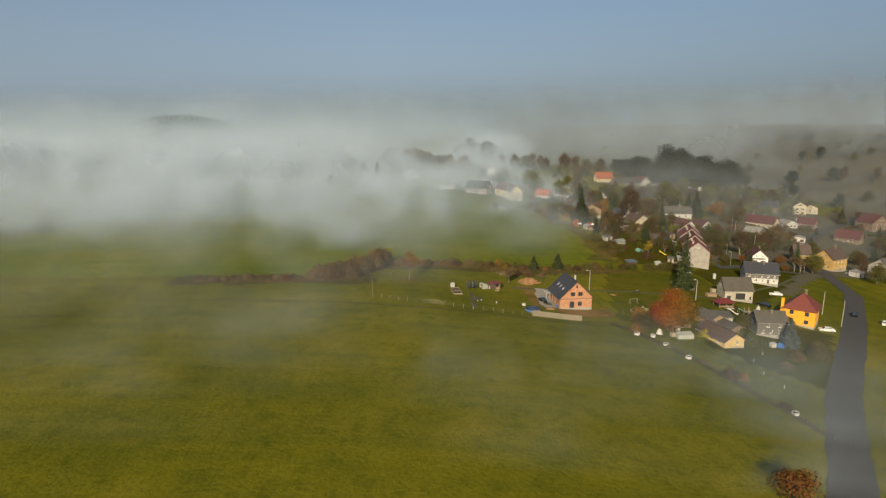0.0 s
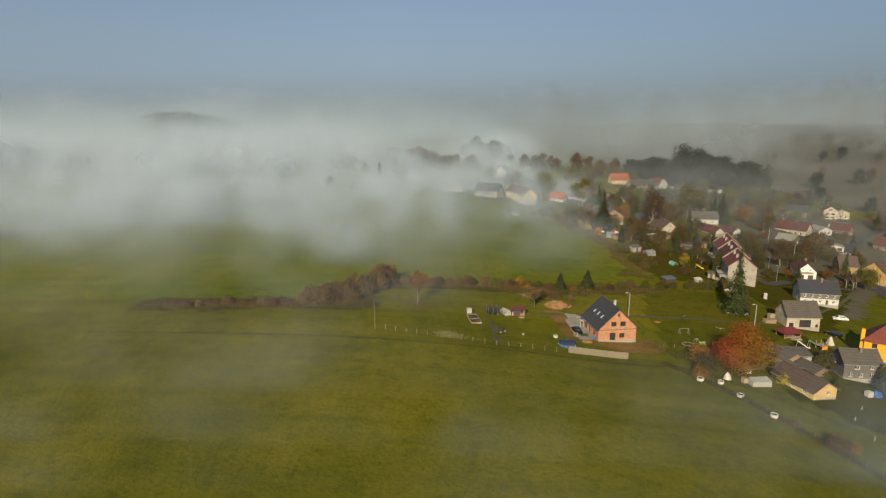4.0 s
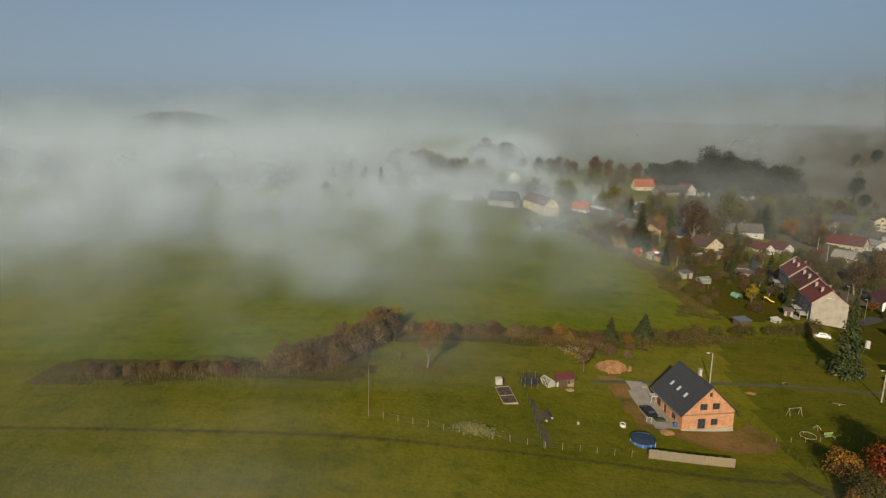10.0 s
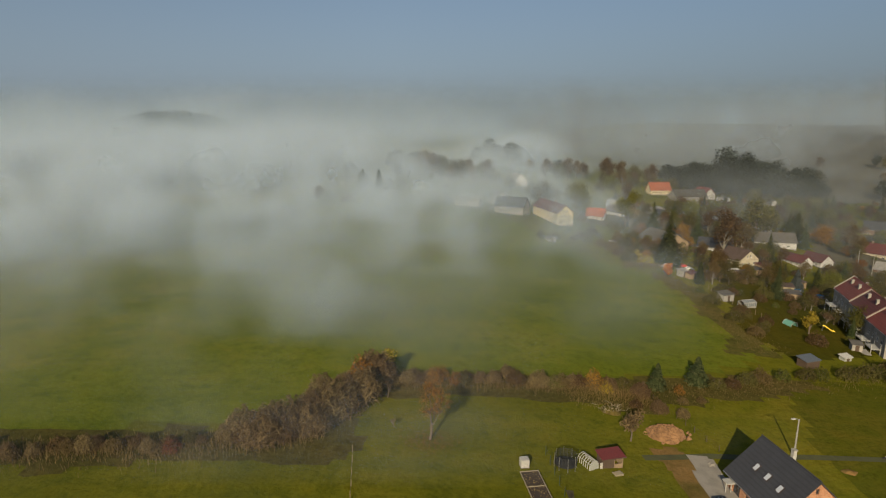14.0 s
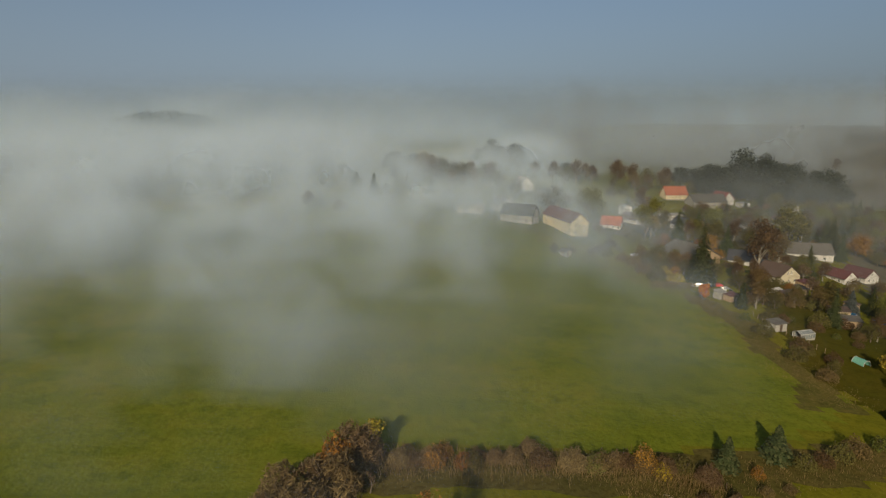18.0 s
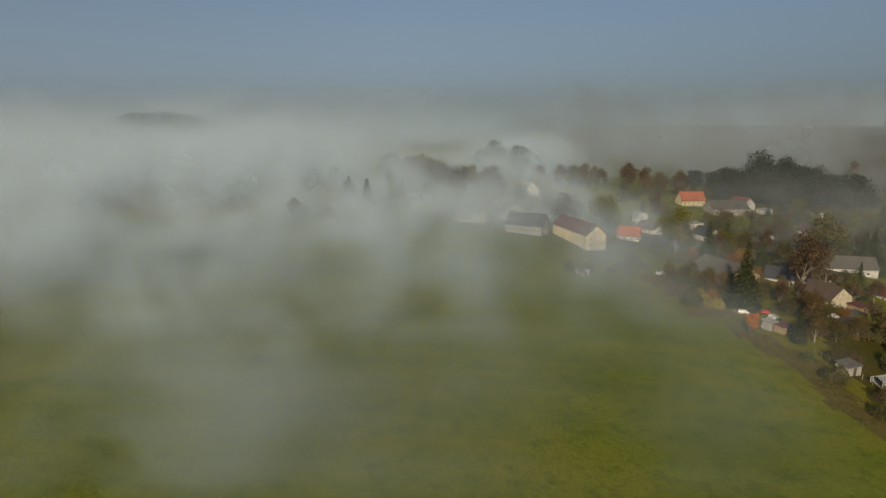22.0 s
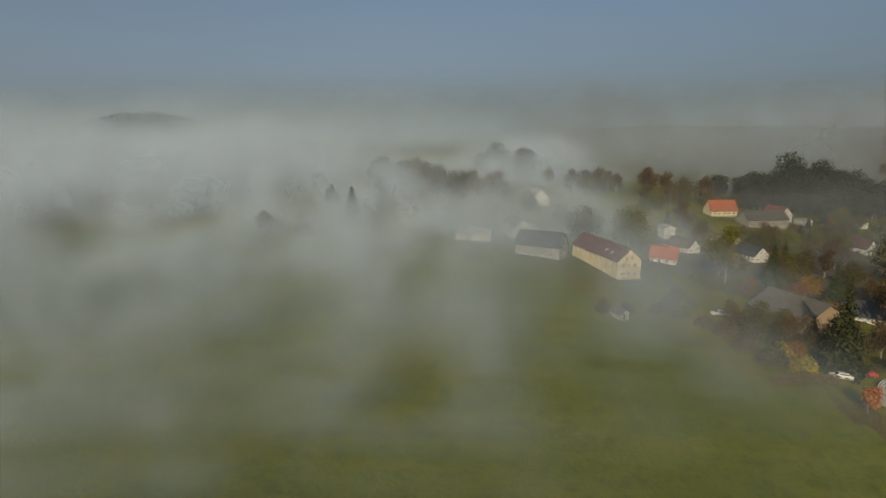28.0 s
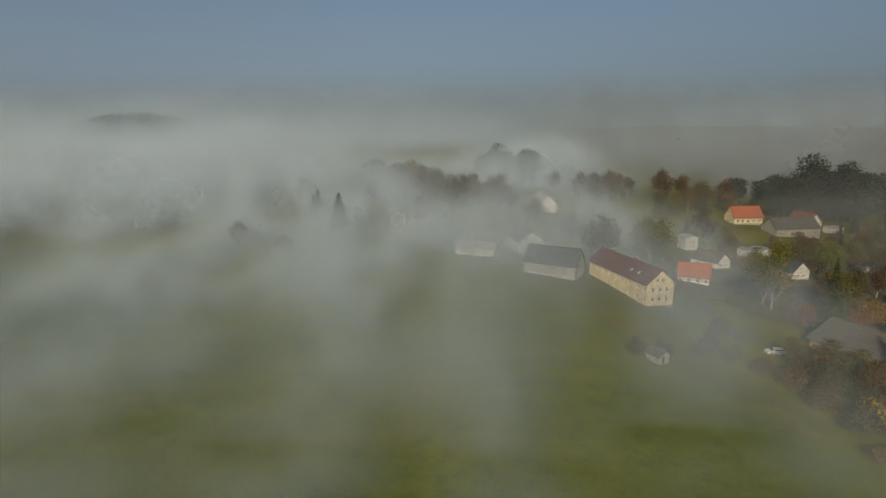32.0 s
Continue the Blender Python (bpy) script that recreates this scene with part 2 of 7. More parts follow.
M["pale_wood"] = wooden("pale_wood", (0.28, 0.235, 0.16))
M["frame_dark"] = plain("dark_frame", (0.05, 0.035, 0.03), 0.5)
M["frame_maroon"] = plain("maroon_frame", (0.16, 0.03, 0.02), 0.5)
M["frame_white"] = plain("white_frame", (0.75, 0.74, 0.70), 0.5)
M["glass"] = glassy("window_glass")
M["metal"] = plain("galvanised_steel", (0.45, 0.45, 0.44), 0.45, 0.8)
M["white_paint"] = plain("white_paint", (0.42, 0.41, 0.38), 0.5, vary=0.3)
M["black"] = plain("black_rubber", (0.02, 0.02, 0.02), 0.7)
M["car_black"] = plain("black_car_paint", (0.012, 0.012, 0.014), 0.2, vary=0.1)
M["car_white"] = plain("white_car_paint", (0.55, 0.55, 0.54), 0.25, vary=0.08)
M["car_red"] = plain("red_car_paint", (0.35, 0.04, 0.03), 0.25, vary=0.1)
M["blue"] = plain("blue_vinyl", (0.03, 0.10, 0.30), 0.4)
M["water_dark"] = glassy("dark_pool_cover", (0.012, 0.018, 0.03), 0.25)
M["red_paint"] = plain("red_sheet_roof", (0.13, 0.026, 0.022), 0.5)
M["yellow_plastic"] = plain("yellow_plastic", (0.75, 0.55, 0.05), 0.5)
M["green_paint"] = plain("green_paint", (0.03, 0.05, 0.025), 0.7)
M["teal"] = plain("teal_foil", (0.12, 0.30, 0.24), 0.5)
M["foil"] = plain("milky_foil", (0.33, 0.34, 0.31), 0.45)
M["bark"] = wooden("bark", (0.12, 0.09, 0.065))
M["bark_pale"] = wooden("pale_bark", (0.19, 0.17, 0.135))
M["leaf_spruce"] = foliage("spruce_needles", [(0.1, (0.016, 0.026, 0.010)), (0.5, (0.040, 0.054, 0.020)), (0.9, (0.085, 0.088, 0.034))])
M["leaf_green"] = foliage("green_leaves", [(0.1, (0.03, 0.04, 0.008)), (0.5, (0.07, 0.08, 0.016)), (0.9, (0.13, 0.12, 0.025))])
M["leaf_olive"] = foliage("olive_leaves", [(0.1, (0.040, 0.038, 0.012)), (0.5, (0.080, 0.074, 0.020)), (0.9, (0.13, 0.105, 0.032))])
M["leaf_yellow"] = foliage("yellow_leaves", [(0.1, (0.12, 0.105, 0.014)), (0.5, (0.24, 0.19, 0.022)), (0.9, (0.38, 0.29, 0.035))])
M["leaf_orange"] = foliage("orange_leaves", [(0.1, (0.08, 0.045, 0.012)), (0.5, (0.18, 0.088, 0.018)), (0.9, (0.30, 0.15, 0.028))])
M["leaf_red"] = foliage("red_leaves", [(0.1, (0.13, 0.02, 0.01)), (0.45, (0.33, 0.06, 0.015)), (0.75, (0.38, 0.15, 0.02)), (0.95, (0.33, 0.22, 0.03))])
M["leaf_wine"] = foliage("wine_red_leaves", [(0.1, (0.05, 0.014, 0.010)), (0.5, (0.11, 0.030, 0.018)), (0.9, (0.17, 0.060, 0.028))])
M["leaf_moss"] = foliage("moss_green_leaves", [(0.1, (0.060, 0.062, 0.012)), (0.5, (0.105, 0.105, 0.020)), (0.9, (0.17, 0.155, 0.032))])
M["leaf_cherry"] = foliage("cherry_leaves", [(0.05, (0.12, 0.020, 0.010)), (0.25, (0.22, 0.044, 0.014)), (0.40, (0.25, 0.080, 0.016)), (0.55, (0.22, 0.105, 0.018)), (0.8, (0.17, 0.10, 0.018)), (0.97, (0.12, 0.085, 0.018))], drift=(0.055, -0.012, -0.026, 0.47))
M["leaf_brown"] = foliage("brown_leaves", [(0.1, (0.048, 0.032, 0.014)), (0.5, (0.100, 0.066, 0.027)), (0.9, (0.14, 0.095, 0.04))])
M["twigs"] = foliage("bare_twigs", [(0.1, (0.060, 0.040, 0.020)), (0.5, (0.125, 0.086, 0.042)), (0.9, (0.21, 0.15, 0.070))])
M["reed"] = foliage("dry_stalks", [(0.1, (0.07, 0.042, 0.016)), (0.5, (0.125, 0.085, 0.034)), (0.9, (0.21, 0.145, 0.058))])
M["panel_old"] = wooden("grey_boards", (0.18, 0.155, 0.11))
M["panel_new"] = wooden("brown_boards", (0.20, 0.165, 0.11))
M["blue_water"] = glassy("pool_water", (0.02, 0.12, 0.26), 0.12)
M["bed_soil"] = plaster("dark_soil", (0.045, 0.032, 0.024), 1.0, 0.5)
M["pale_flowers"] = foliage("wilted_flowers", [(0.1, (0.09, 0.11, 0.02)), (0.5, (0.20, 0.21, 0.06)), (0.9, (0.42, 0.38, 0.18))])
M["green_light"] = plain("pale_green_paint", (0.22, 0.32, 0.12), 0.6)
M["orange_plastic"] = plain("orange_plastic", (0.75, 0.28, 0.03), 0.5)
M["solar"] = plain("glazed_panels", (0.10, 0.11, 0.12), 0.2)
M["grey_glass"] = plain("greenhouse_glass", (0.14, 0.16, 0.17), 0.15)
M["litter_soil"] = plaster("weedy_soil", (0.072, 0.056, 0.026), 1.0, 0.6)
M["leaf_wood"] = foliage("dark_wood_leaves", [(0.1, (0.014, 0.020, 0.016)), (0.5, (0.030, 0.038, 0.028)), (0.9, (0.055, 0.060, 0.040))])
M["leaf_silver"] = foliage("blue_spruce_needles", [(0.1, (0.045, 0.055, 0.055)), (0.5, (0.085, 0.10, 0.10)), (0.9, (0.14, 0.16, 0.16))])


# ---- terrain ----
def height(x, y):
    """The lie of the land: a meadow slope that falls to the village, with far hills."""
    if x < 0:
        xx = -140 * math.tanh(-x / 140)
    else:
        xx = 200 + 80 * math.tanh((x - 200) / 80) if x > 200 else x
    if y < 100:
        yy = 100 - 110 * math.tanh((100 - y) / 110)
    else:
        yy = 480 + 120 * math.tanh((y - 480) / 120) if y > 480 else y
    u, v = (xx - 60) / 100, (yy - 200) / 100
    z = 1.777 - 7.399 * u + 1.013 * v - 3.335 * u * u + 1.359 * u * v + 0.915 * v * v
    for gx, gy, a, r in ((65, 152, -2.3, 16), (128, 458, -6, 32), (203, 312, -4, 40), (52, 360, 2.7, 40), (97, 136, 1.3, 13), (175, 500, 2.2, 25)):
        q = ((xx - gx) ** 2 + (yy - gy) ** 2) / (2 * r * r)
        if q < 9:
            z += a * math.exp(-q)
    return z + far_rise(x, y)


def far_rise(x, y):
    d = math.hypot(x - 20, y - 100)
    z = 0.0
    if d > 620:
        k = min(1.0, (d - 620) / 1500)
        k = k * k * (3 - 2 * k)
        z += k * (12 + 10 * math.sin(x * 0.0021 + 0.6) + 8 * math.sin(x * 0.0052 + y * 0.002))
    if x > 320:
        k = min(1.0, (x - 320) / 420)
        z += 44 * k * k * (3 - 2 * k)
    return z


# ---- mesh helpers ----
class MB:
    """Collects vertices and faces for one mesh."""

    def __init__(self):
        self.v, self.f, self.m = [], [], []

    def add(self, vs, fs, mi=0):
        o = len(self.v)
        self.v.extend(vs)
        self.f.extend([tuple(i + o for i in f) for f in fs])
        self.m.extend([mi] * len(fs))
        return self

    def quad(self, a, b, c, d, mi=0):
        return self.add([a, b, c, d], [(0, 1, 2, 3)], mi)

    def box(self, x0, x1, y0, y1, z0, z1, mi=0, m=None):
        vs = [(x, y, z) for z in (z0, z1) for y in (y0, y1) for x in (x0, x1)]
        if m is not None:
            vs = [tuple(m @ Vector(p)) for p in vs]
        return self.add(vs, [(0, 2, 3, 1), (4, 5, 7, 6), (0, 1, 5, 4), (1, 3, 7, 5), (3, 2, 6, 7), (2, 0, 4, 6)], mi)

    def tube(self, pts, radii, n=6, mi=0, cap=True):
        o, rings = len(self.v), []
        for i, (p, r) in enumerate(zip(pts, radii)):
            p = Vector(p)
            a, b = Vector(pts[max(i - 1, 0)]), Vector(pts[min(i + 1, len(pts) - 1)])
            d = (b - a).normalized() if (b - a).length > 1e-6 else Vector((0, 0, 1))
            s = d.cross(Vector((0.31, 0.95, 0.05))).normalized()
            t = d.cross(s)
            for k in range(n):
                an = 2 * math.pi * k / n
                self.v.append(tuple(p + (s * math.cos(an) + t * math.sin(an)) * r))
        for i in range(len(pts) - 1):
            for k in range(n):
                a, b = o + i * n + k, o + i * n + (k + 1) % n
                self.f.append((a, b, b + n, a + n))
                self.m.append(mi)
        if cap:
            e = o + (len(pts) - 1) * n
            self.f.append(tuple(range(e, e + n)))
            self.m.append(mi)
            self.f.append(tuple(reversed(range(o, o + n))))
            self.m.append(mi)
        return self

    def mesh(self, name, mats, smooth=False):
        me = bpy.data.meshes.new(name)
        me.from_pydata(self.v, [], self.f)
        for mt in (mats if isinstance(mats, (list, tuple)) else [mats]):
            me.materials.append(mt)
        if any(self.m):
            me.polygons.foreach_set("material_index", self.m)
        if smooth:
            me.polygons.foreach_set("use_smooth", [True] * len(self.f))
        me.update()
        return me


def part(name, mb, mats, parent=None, label="", smooth=False, at=None):
    ob = new(name, mb.mesh(name, mats, smooth))
    if parent is not None:
        ob.parent = parent
    if at is not None:
        ob.matrix_basis = at
    if label:
        ob["label"] = label
    return ob


def thing(name, x, y, rot=0.0, z=None, label="", category="", group="", kind=""):
    e = new(name)
    e.matrix_basis = pose(x, y, height(x, y) if z is None else z, 0, 0, rot)
    return tagged(e, label, category, group, kind)


def axis_steps(lo, dense_lo, dense_hi, hi, step):
    out, s = [], step
    v = dense_lo
    left = []
    while v > lo:
        s *= 1.35
        v -= s
        left.append(max(v, lo))
    mid = list(np.arange(dense_lo, dense_hi + 0.01, step))
    s, v, right = step, mid[-1], []
    while v < hi:
        s *= 1.35
        v += s
        right.append(min(v, hi))
    return left[::-1] + [float(q) for q in mid] + right


def sheet(name, xs, ys, zfun, mat):
    nx = len(xs)
    mb = MB()
    mb.v = [(x, y, zfun(x, y)) for y in ys for x in xs]
    mb.f = [(j * nx + i, j * nx + i + 1, (j + 1) * nx + i + 1, (j + 1) * nx + i) for j in range(len(ys) - 1) for i in range(nx - 1)]
    mb.m = [0] * len(mb.f)
    return part(name, mb, mat, smooth=True)


ground = sheet("ground", axis_steps(-2600, -180, 340, 2600, 5), axis_steps(-500, -40, 700, 3200, 5), height, M["meadow"])
tagged(ground, "olive-green autumn meadow falling gently towards the village", "ground", kind="structure")


def inside(px, py, poly):
    r = False
    j = len(poly) - 1
    for i in range(len(poly)):
        (xi, yi), (xj, yj) = poly[i], poly[j]
        if (yi > py) != (yj > py) and px < (xj - xi) * (py - yi) / (yj - yi) + xi:
            r = not r
        j = i
    return r


def patch(name, poly, mat, lift, label, category, step=2.0, jag=0.6, kind="structure"):
    """A piece of ground cover that follows the land, with an uneven edge."""
    xs, ys = [p[0] for p in poly], [p[1] for p in poly]
    mb, idx = MB(), {}
    nx, ny = int((max(xs) - min(xs)) / step) + 2, int((max(ys) - min(ys)) / step) + 2
    x0, y0 = min(xs), min(ys)

    def vid(i, j):
        if (i, j) not in idx:
            x, y = x0 + i * step, y0 + j * step
            x += jag * noise.noise((x * 0.31, y * 0.31, 1.7))
            y += jag * noise.noise((x * 0.31, y * 0.31, 7.3))
            idx[(i, j)] = len(mb.v)
            mb.v.append((x, y, height(x, y) + lift))
        return idx[(i, j)]
    for i in range(nx):
        for j in range(ny):
            cx, cy = x0 + (i + 0.5) * step, y0 + (j + 0.5) * step
            if inside(cx + jag * 2 * noise.noise((cx * 0.2, cy * 0.2, 3.1)), cy + jag * 2 * noise.noise((cx * 0.2, cy * 0.2, 9.4)), poly):
                mb.f.append((vid(i, j), vid(i + 1, j), vid(i + 1, j + 1), vid(i, j + 1)))
                mb.m.append(0)
    return tagged(part(name, mb, mat, smooth=True), label, category, kind=kind)


def ribbon(name, pts, width, mat, lift, label, category, step=2.0):
    """A way that follows the land along a line of points."""
    mb, prev = MB(), None
    dense = []
    for (ax, ay), (bx, by) in zip(pts, pts[1:]):
        n = max(1, int(math.hypot(bx - ax, by - ay) / step))
        dense += [(ax + (bx - ax) * k / n, ay + (by - ay) * k / n) for k in range(n)]
    dense.append(pts[-1])
    for i, (x, y) in enumerate(dense):
        ax, ay = dense[max(i - 1, 0)]
        bx, by = dense[min(i + 1, len(dense) - 1)]
        l = math.hypot(bx - ax, by - ay) or 1
        nx, ny = -(by - ay) / l, (bx - ax) / l
        row = []
        for k in (-0.5, -0.17, 0.17, 0.5):
            wv = width * k * (1 + 0.12 * noise.noise((x * 0.2, y * 0.2, k)))
            px, py = x + nx * wv, y + ny * wv
            row.append(len(mb.v))
            mb.v.append((px, py, height(px, py) + lift))
        if prev:
            for a in range(3):
                mb.f.append((prev[a + 1], prev[a], row[a], row[a + 1]))
                mb.m.append(0)
        prev = row
    return tagged(part(name, mb, mat, smooth=True), label, category, kind="structure")


# ---- ground cover ----
patch("hay_field", [(-60, 166), (-12, 170), (-6, 186), (4, 194), (40, 194), (64, 198), (80, 204), (97, 214), (97, 250), (98, 268), (92, 282), (82, 290), (72, 306), (60, 330), (40, 380), (10, 420), (-60, 440), (-170, 430), (-170, 170)], M["field"], 0.05, "bright green mown field beyond the hedgerow", "field", 4.0, 1.0)
patch("garden_lawn", [(5, 146), (33, 140), (50, 142), (72, 141), (84, 160), (86, 200), (60, 192), (30, 187), (4, 184), (3, 165)], M["lawn"], 0.05, "short green lawn of the house plot", "lawn", 2.0, 0.6)
# darker grass stands in for tree shade here
patch("playground_lawn", [(76, 141), (100, 146), (112, 160), (128, 170), (126, 205), (100, 202), (88, 198), (80, 172)], M["playground"], 0.06, "green playground lawn with the tree's shade put into its colour", "lawn", 2.0, 0.6)
# both lawns below carry their shade in the grass colour
patch("allotment_lawn", [(100, 212), (128, 224), (140, 262), (150, 296), (140, 306), (118, 290), (108, 262), (98, 236)], M["garden"], 0.06, "green allotment grass behind the terrace, shade put into its colour", "lawn", 2.0, 0.6)
patch("village_green", [(100, 110), (112, 100), (140, 146), (128, 150), (118, 168), (135, 172), (150, 190), (190, 240), (200, 250), (165, 255), (150, 238), (128, 212), (128, 172), (104, 146), (92, 120)], M["garden"], 0.05, "worn village green between the houses, shade put into its colour", "lawn", 2.5, 0.8)
patch("rough_bank", [(-60, 155), (0, 160), (4, 164), (0, 178), (8, 182), (40, 184), (52, 180), (64, 186), (84, 192), (97, 198), (97, 202), (90, 203), (66, 198), (40, 193), (2, 192), (-6, 178), (-14, 168), (-60, 166)], M["rough_grass"], 0.09, "strip of tall dry brown grass under the hedgerow", "grass strip", 2.0, 1.0)
patch("field_margin", [(84, 214), (97, 214), (99, 250), (104, 262), (98, 284), (92, 290), (90, 278), (95, 262), (91, 244), (93, 230)], M["margin"], 0.09, "brown rough margin along the field's edge", "grass strip", 2.0, 1.0)
patch("building_yard", [(58, 150.6), (60, 147.5), (66, 145), (74, 145), (77, 150), (74, 156), (70, 152), (61, 151.5)], M["soil"], 0.10, "bare orange-brown soil before the new house", "soil", 0.8, 0.5)
patch("soil_verge", [(52.5, 150), (56, 150.5), (57, 160), (55.5, 170), (50, 171), (51.5, 160)], M["soil"], 0.10, "churned brown soil beside the driveway", "soil", 0.8, 0.5)
patch("driveway", [(55.3, 151.2), (60.2, 152.2), (60.3, 168.5), (55.5, 169.5), (55.0, 160)], M["gravel"], 0.14, "pale grey gravel driveway beside the new house", "driveway", 0.7, 0.3)
patch("fence_bed", [(33.7, 139.5), (34.9, 140), (34.8, 147), (35.4, 151), (34.6, 157), (33.5, 157.5), (33.8, 148)], M["litter_soil"], 0.11, "dark dug bed along the wire fence", "garden bed", 0.5, 0.5)
patch("farm_yard", [(86, 366), (112, 372), (122, 345), (150, 340), (175, 360), (200, 380), (190, 470), (120, 450), (90, 410)], M["yard"], 0.06, "brown farmyard ground between the village houses", "yard", 4.0, 1.2)
patch("village_yard", [(130, 175), (165, 200), (205, 245), (250, 262), (300, 300), (340, 380), (330, 450), (240, 430), (190, 345), (172, 300), (150, 250), (138, 222), (132, 200)], M["yard"], 0.04, "dull brown-green gardens between the village houses", "yard", 4.0, 1.2)
patch("far_slope", [(300, 290), (520, 240), (1400, 200), (1700, 1500), (700, 1500), (330, 760), (230, 700), (215, 640), (330, 600), (360, 480)], M["yard"], 0.4, "dull brown fallow slope east of the village", "field", 20.0, 4.0)
ribbon("road", [(-40, -120), (10, -48), (60, 26), (84, 60), (111, 100), (136, 132), (156, 158), (190, 205), (205, 240), (232, 300), (262, 345), (300, 385), (350, 420)], 6.6, M["asphalt"], 0.12, "dark asphalt village road in shade", "road")
ribbon("lane", [(48, 167), (60, 169.5), (76, 171), (92, 171.5), (108, 171.5), (120, 174), (136, 186), (160, 206), (192, 240)], 1.3, M["track"], 0.13, "narrow dark tarmac lane past the new house", "lane")
ribbon("village_lane", [(192, 240), (160, 236), (146, 226), (150, 250), (165, 290), (195, 330), (215, 345)], 4.0, M["asphalt"], 0.13, "grey asphalt lane between terrace and gardens", "lane")
ribbon("farm_track", [(215, 345), (190, 420), (160, 440), (120, 430), (100, 395), (88, 360), (86, 335)], 3.0, M["track"], 0.13, "dark farm track to the yellow farmhouse", "track")
ribbon("fence_strip", [(72, 139), (77.5, 126), (84, 112), (88, 100), (92, 87), (96, 72)], 2.0, M["rough_grass"], 0.11, "dark unmown strip along the meadow fence", "grass strip")
ribbon("field_path", [(-60, 139), (0, 139.5), (34, 137), (60, 136), (74, 136), (90, 118), (104, 100)], 0.9, M["margin"], 0.09, "faint trodden path along the meadow fence", "path")

scene.cycles.transparent_max_bounces = 96


# ---- fog: upright slices through one drifting bank, a few level ones, and far banks ----
def sg(v):
    return 1 / (1 + math.exp(-max(-40, min(40, v))))


def fog_density(x, y):
    """Extinction per metre of the fog over a place."""
    edge = 34 * noise.noise((x * 0.013, y * 0.013, 1.1)) + 16 * noise.noise((x * 0.035, y * 0.035, 5.1))
    left = sg((-x + edge + 24 + 0.22 * (y - 230)) / 30) * (0.10 + 0.90 * sg((y + 0.5 * edge - 212) / 26))
    left *= 0.85 + 0.15 * sg((-x - 70) / 40)
    left *= 1 - 0.62 * sg((-x - 32) / 20) * sg((264 - y) / 22)
    left *= 1 - 0.55 * sg((y - 375) / 25) * sg((x + 95) / 25)
    farm = 0.74 * math.exp(-(((x - 50) / 38) ** 2 + ((y - 358) / 44) ** 2)) + 0.42 * math.exp(-(((x - 44) / 36) ** 2 + ((y - 305) / 42) ** 2)) + 0.05 * sg((y - 205) / 15) * (1 - sg((x - 88) / 7))
    valley = 0.24 * sg((y - 425) / 30) * sg((x + 40) / 40) * (1 - 0.92 * sg((x - 118) / 16))
    valley += 0.30 * sg((y - 552) / 14) * (1 - sg((x - 130) / 20))
    near = 0.25 * math.exp(-(((x + 40) / 42) ** 2 + ((y - 100) / 26) ** 2))
    veil = 0.14 * math.exp(-(((x - 58) / 36) ** 2 + ((y - 92) / 20) ** 2))
    road = 0.28 * sg((x - 66 - (y - 70) * 0.75) / 14) * sg((128 - y) / 15)
    return min(0.027, 0.040 * (left + farm + valley + near + veil + road))


def fog_height(x, y):
    n = noise.noise((x * 0.011, y * 0.011, 4.4))
    return (17 + 9 * sg((-x - 60) / 40) + 7 * n) * (1 + 1.0 * sg((y - 455) / 30)) + 13 * math.exp(-(((x - 58) / 42) ** 2 + ((y - 345) / 55) ** 2))


def fog_profile(h, top):
    if h <= 0 or h >= top:
        return 0.0
    k = h / top
    return min(1.0, h / 3.0) * (1 - k * k) ** 1.5 * 1.15


def fog_material(name, colour, fine=(0.036, 0.028, 0.024), coarse=(0.0115, 0.0085, 0.012), wispy=True):
    m = bpy.data.materials.new(name)
    m.use_nodes = True
    nt = m.node_tree
    nt.nodes.remove(nt.nodes["Principled BSDF"])
    at = nt.nodes.new("ShaderNodeAttribute")
    at.attribute_name = "depth"
    tau = at.outputs["Fac"]
    if wispy:
        tc = nt.nodes.new("ShaderNodeTexCoord")
        parts = []
        for scale, detail, low, gain, turn in ((fine, 3, 0.35, 5.2, 24), (coarse, 2, 0.32, 4.2, -15)):
            mp = nt.nodes.new("ShaderNodeMapping")
            mp.inputs["Location"].default_value = (3.1, 1.7, 0.4)
            mp.inputs["Rotation"].default_value = (0, radians(turn), radians(-20))
            mp.inputs["Scale"].default_value = scale
            nt.links.new(tc.outputs["Object"], mp.inputs["Vector"])
            n = n_noise(nt, 1.0, detail, 0.5, mp.outputs[0], 0.35)
            n = n_math(nt, "MULTIPLY", n_math(nt, "SUBTRACT", n, low, True), gain)
            parts.append(n_math(nt, "ADD", n, 0.11))
        tau = n_math(nt, "MULTIPLY", tau, n_math(nt, "MULTIPLY", parts[0], parts[1]))
    alpha = n_math(nt, "SUBTRACT", 1.0, n_math(nt, "POWER", 2.71828, n_math(nt, "MULTIPLY", tau, -1.0)), True)
    df = nt.nodes.new("ShaderNodeBsdfDiffuse")
    df.inputs["Color"].default_value = (*colour, 1)
    tl = nt.nodes.new("ShaderNodeBsdfTranslucent")
    tl.inputs["Color"].default_value = (*colour, 1)
    half = nt.nodes.new("ShaderNodeMixShader")
    half.inputs[0].default_value = 0.25
    nt.links.new(df.outputs[0], half.inputs[1])
    nt.links.new(tl.outputs[0], half.inputs[2])
    tr = nt.nodes.new("ShaderNodeBsdfTransparent")
    mx = nt.nodes.new("ShaderNodeMixShader")
    nt.links.new(alpha, mx.inputs[0])
    nt.links.new(tr.outputs[0], mx.inputs[1])
    nt.links.new(half.outputs[0], mx.inputs[2])
    nt.links.new(mx.outputs[0], nt.nodes["Material Output"].inputs["Surface"])
    return m


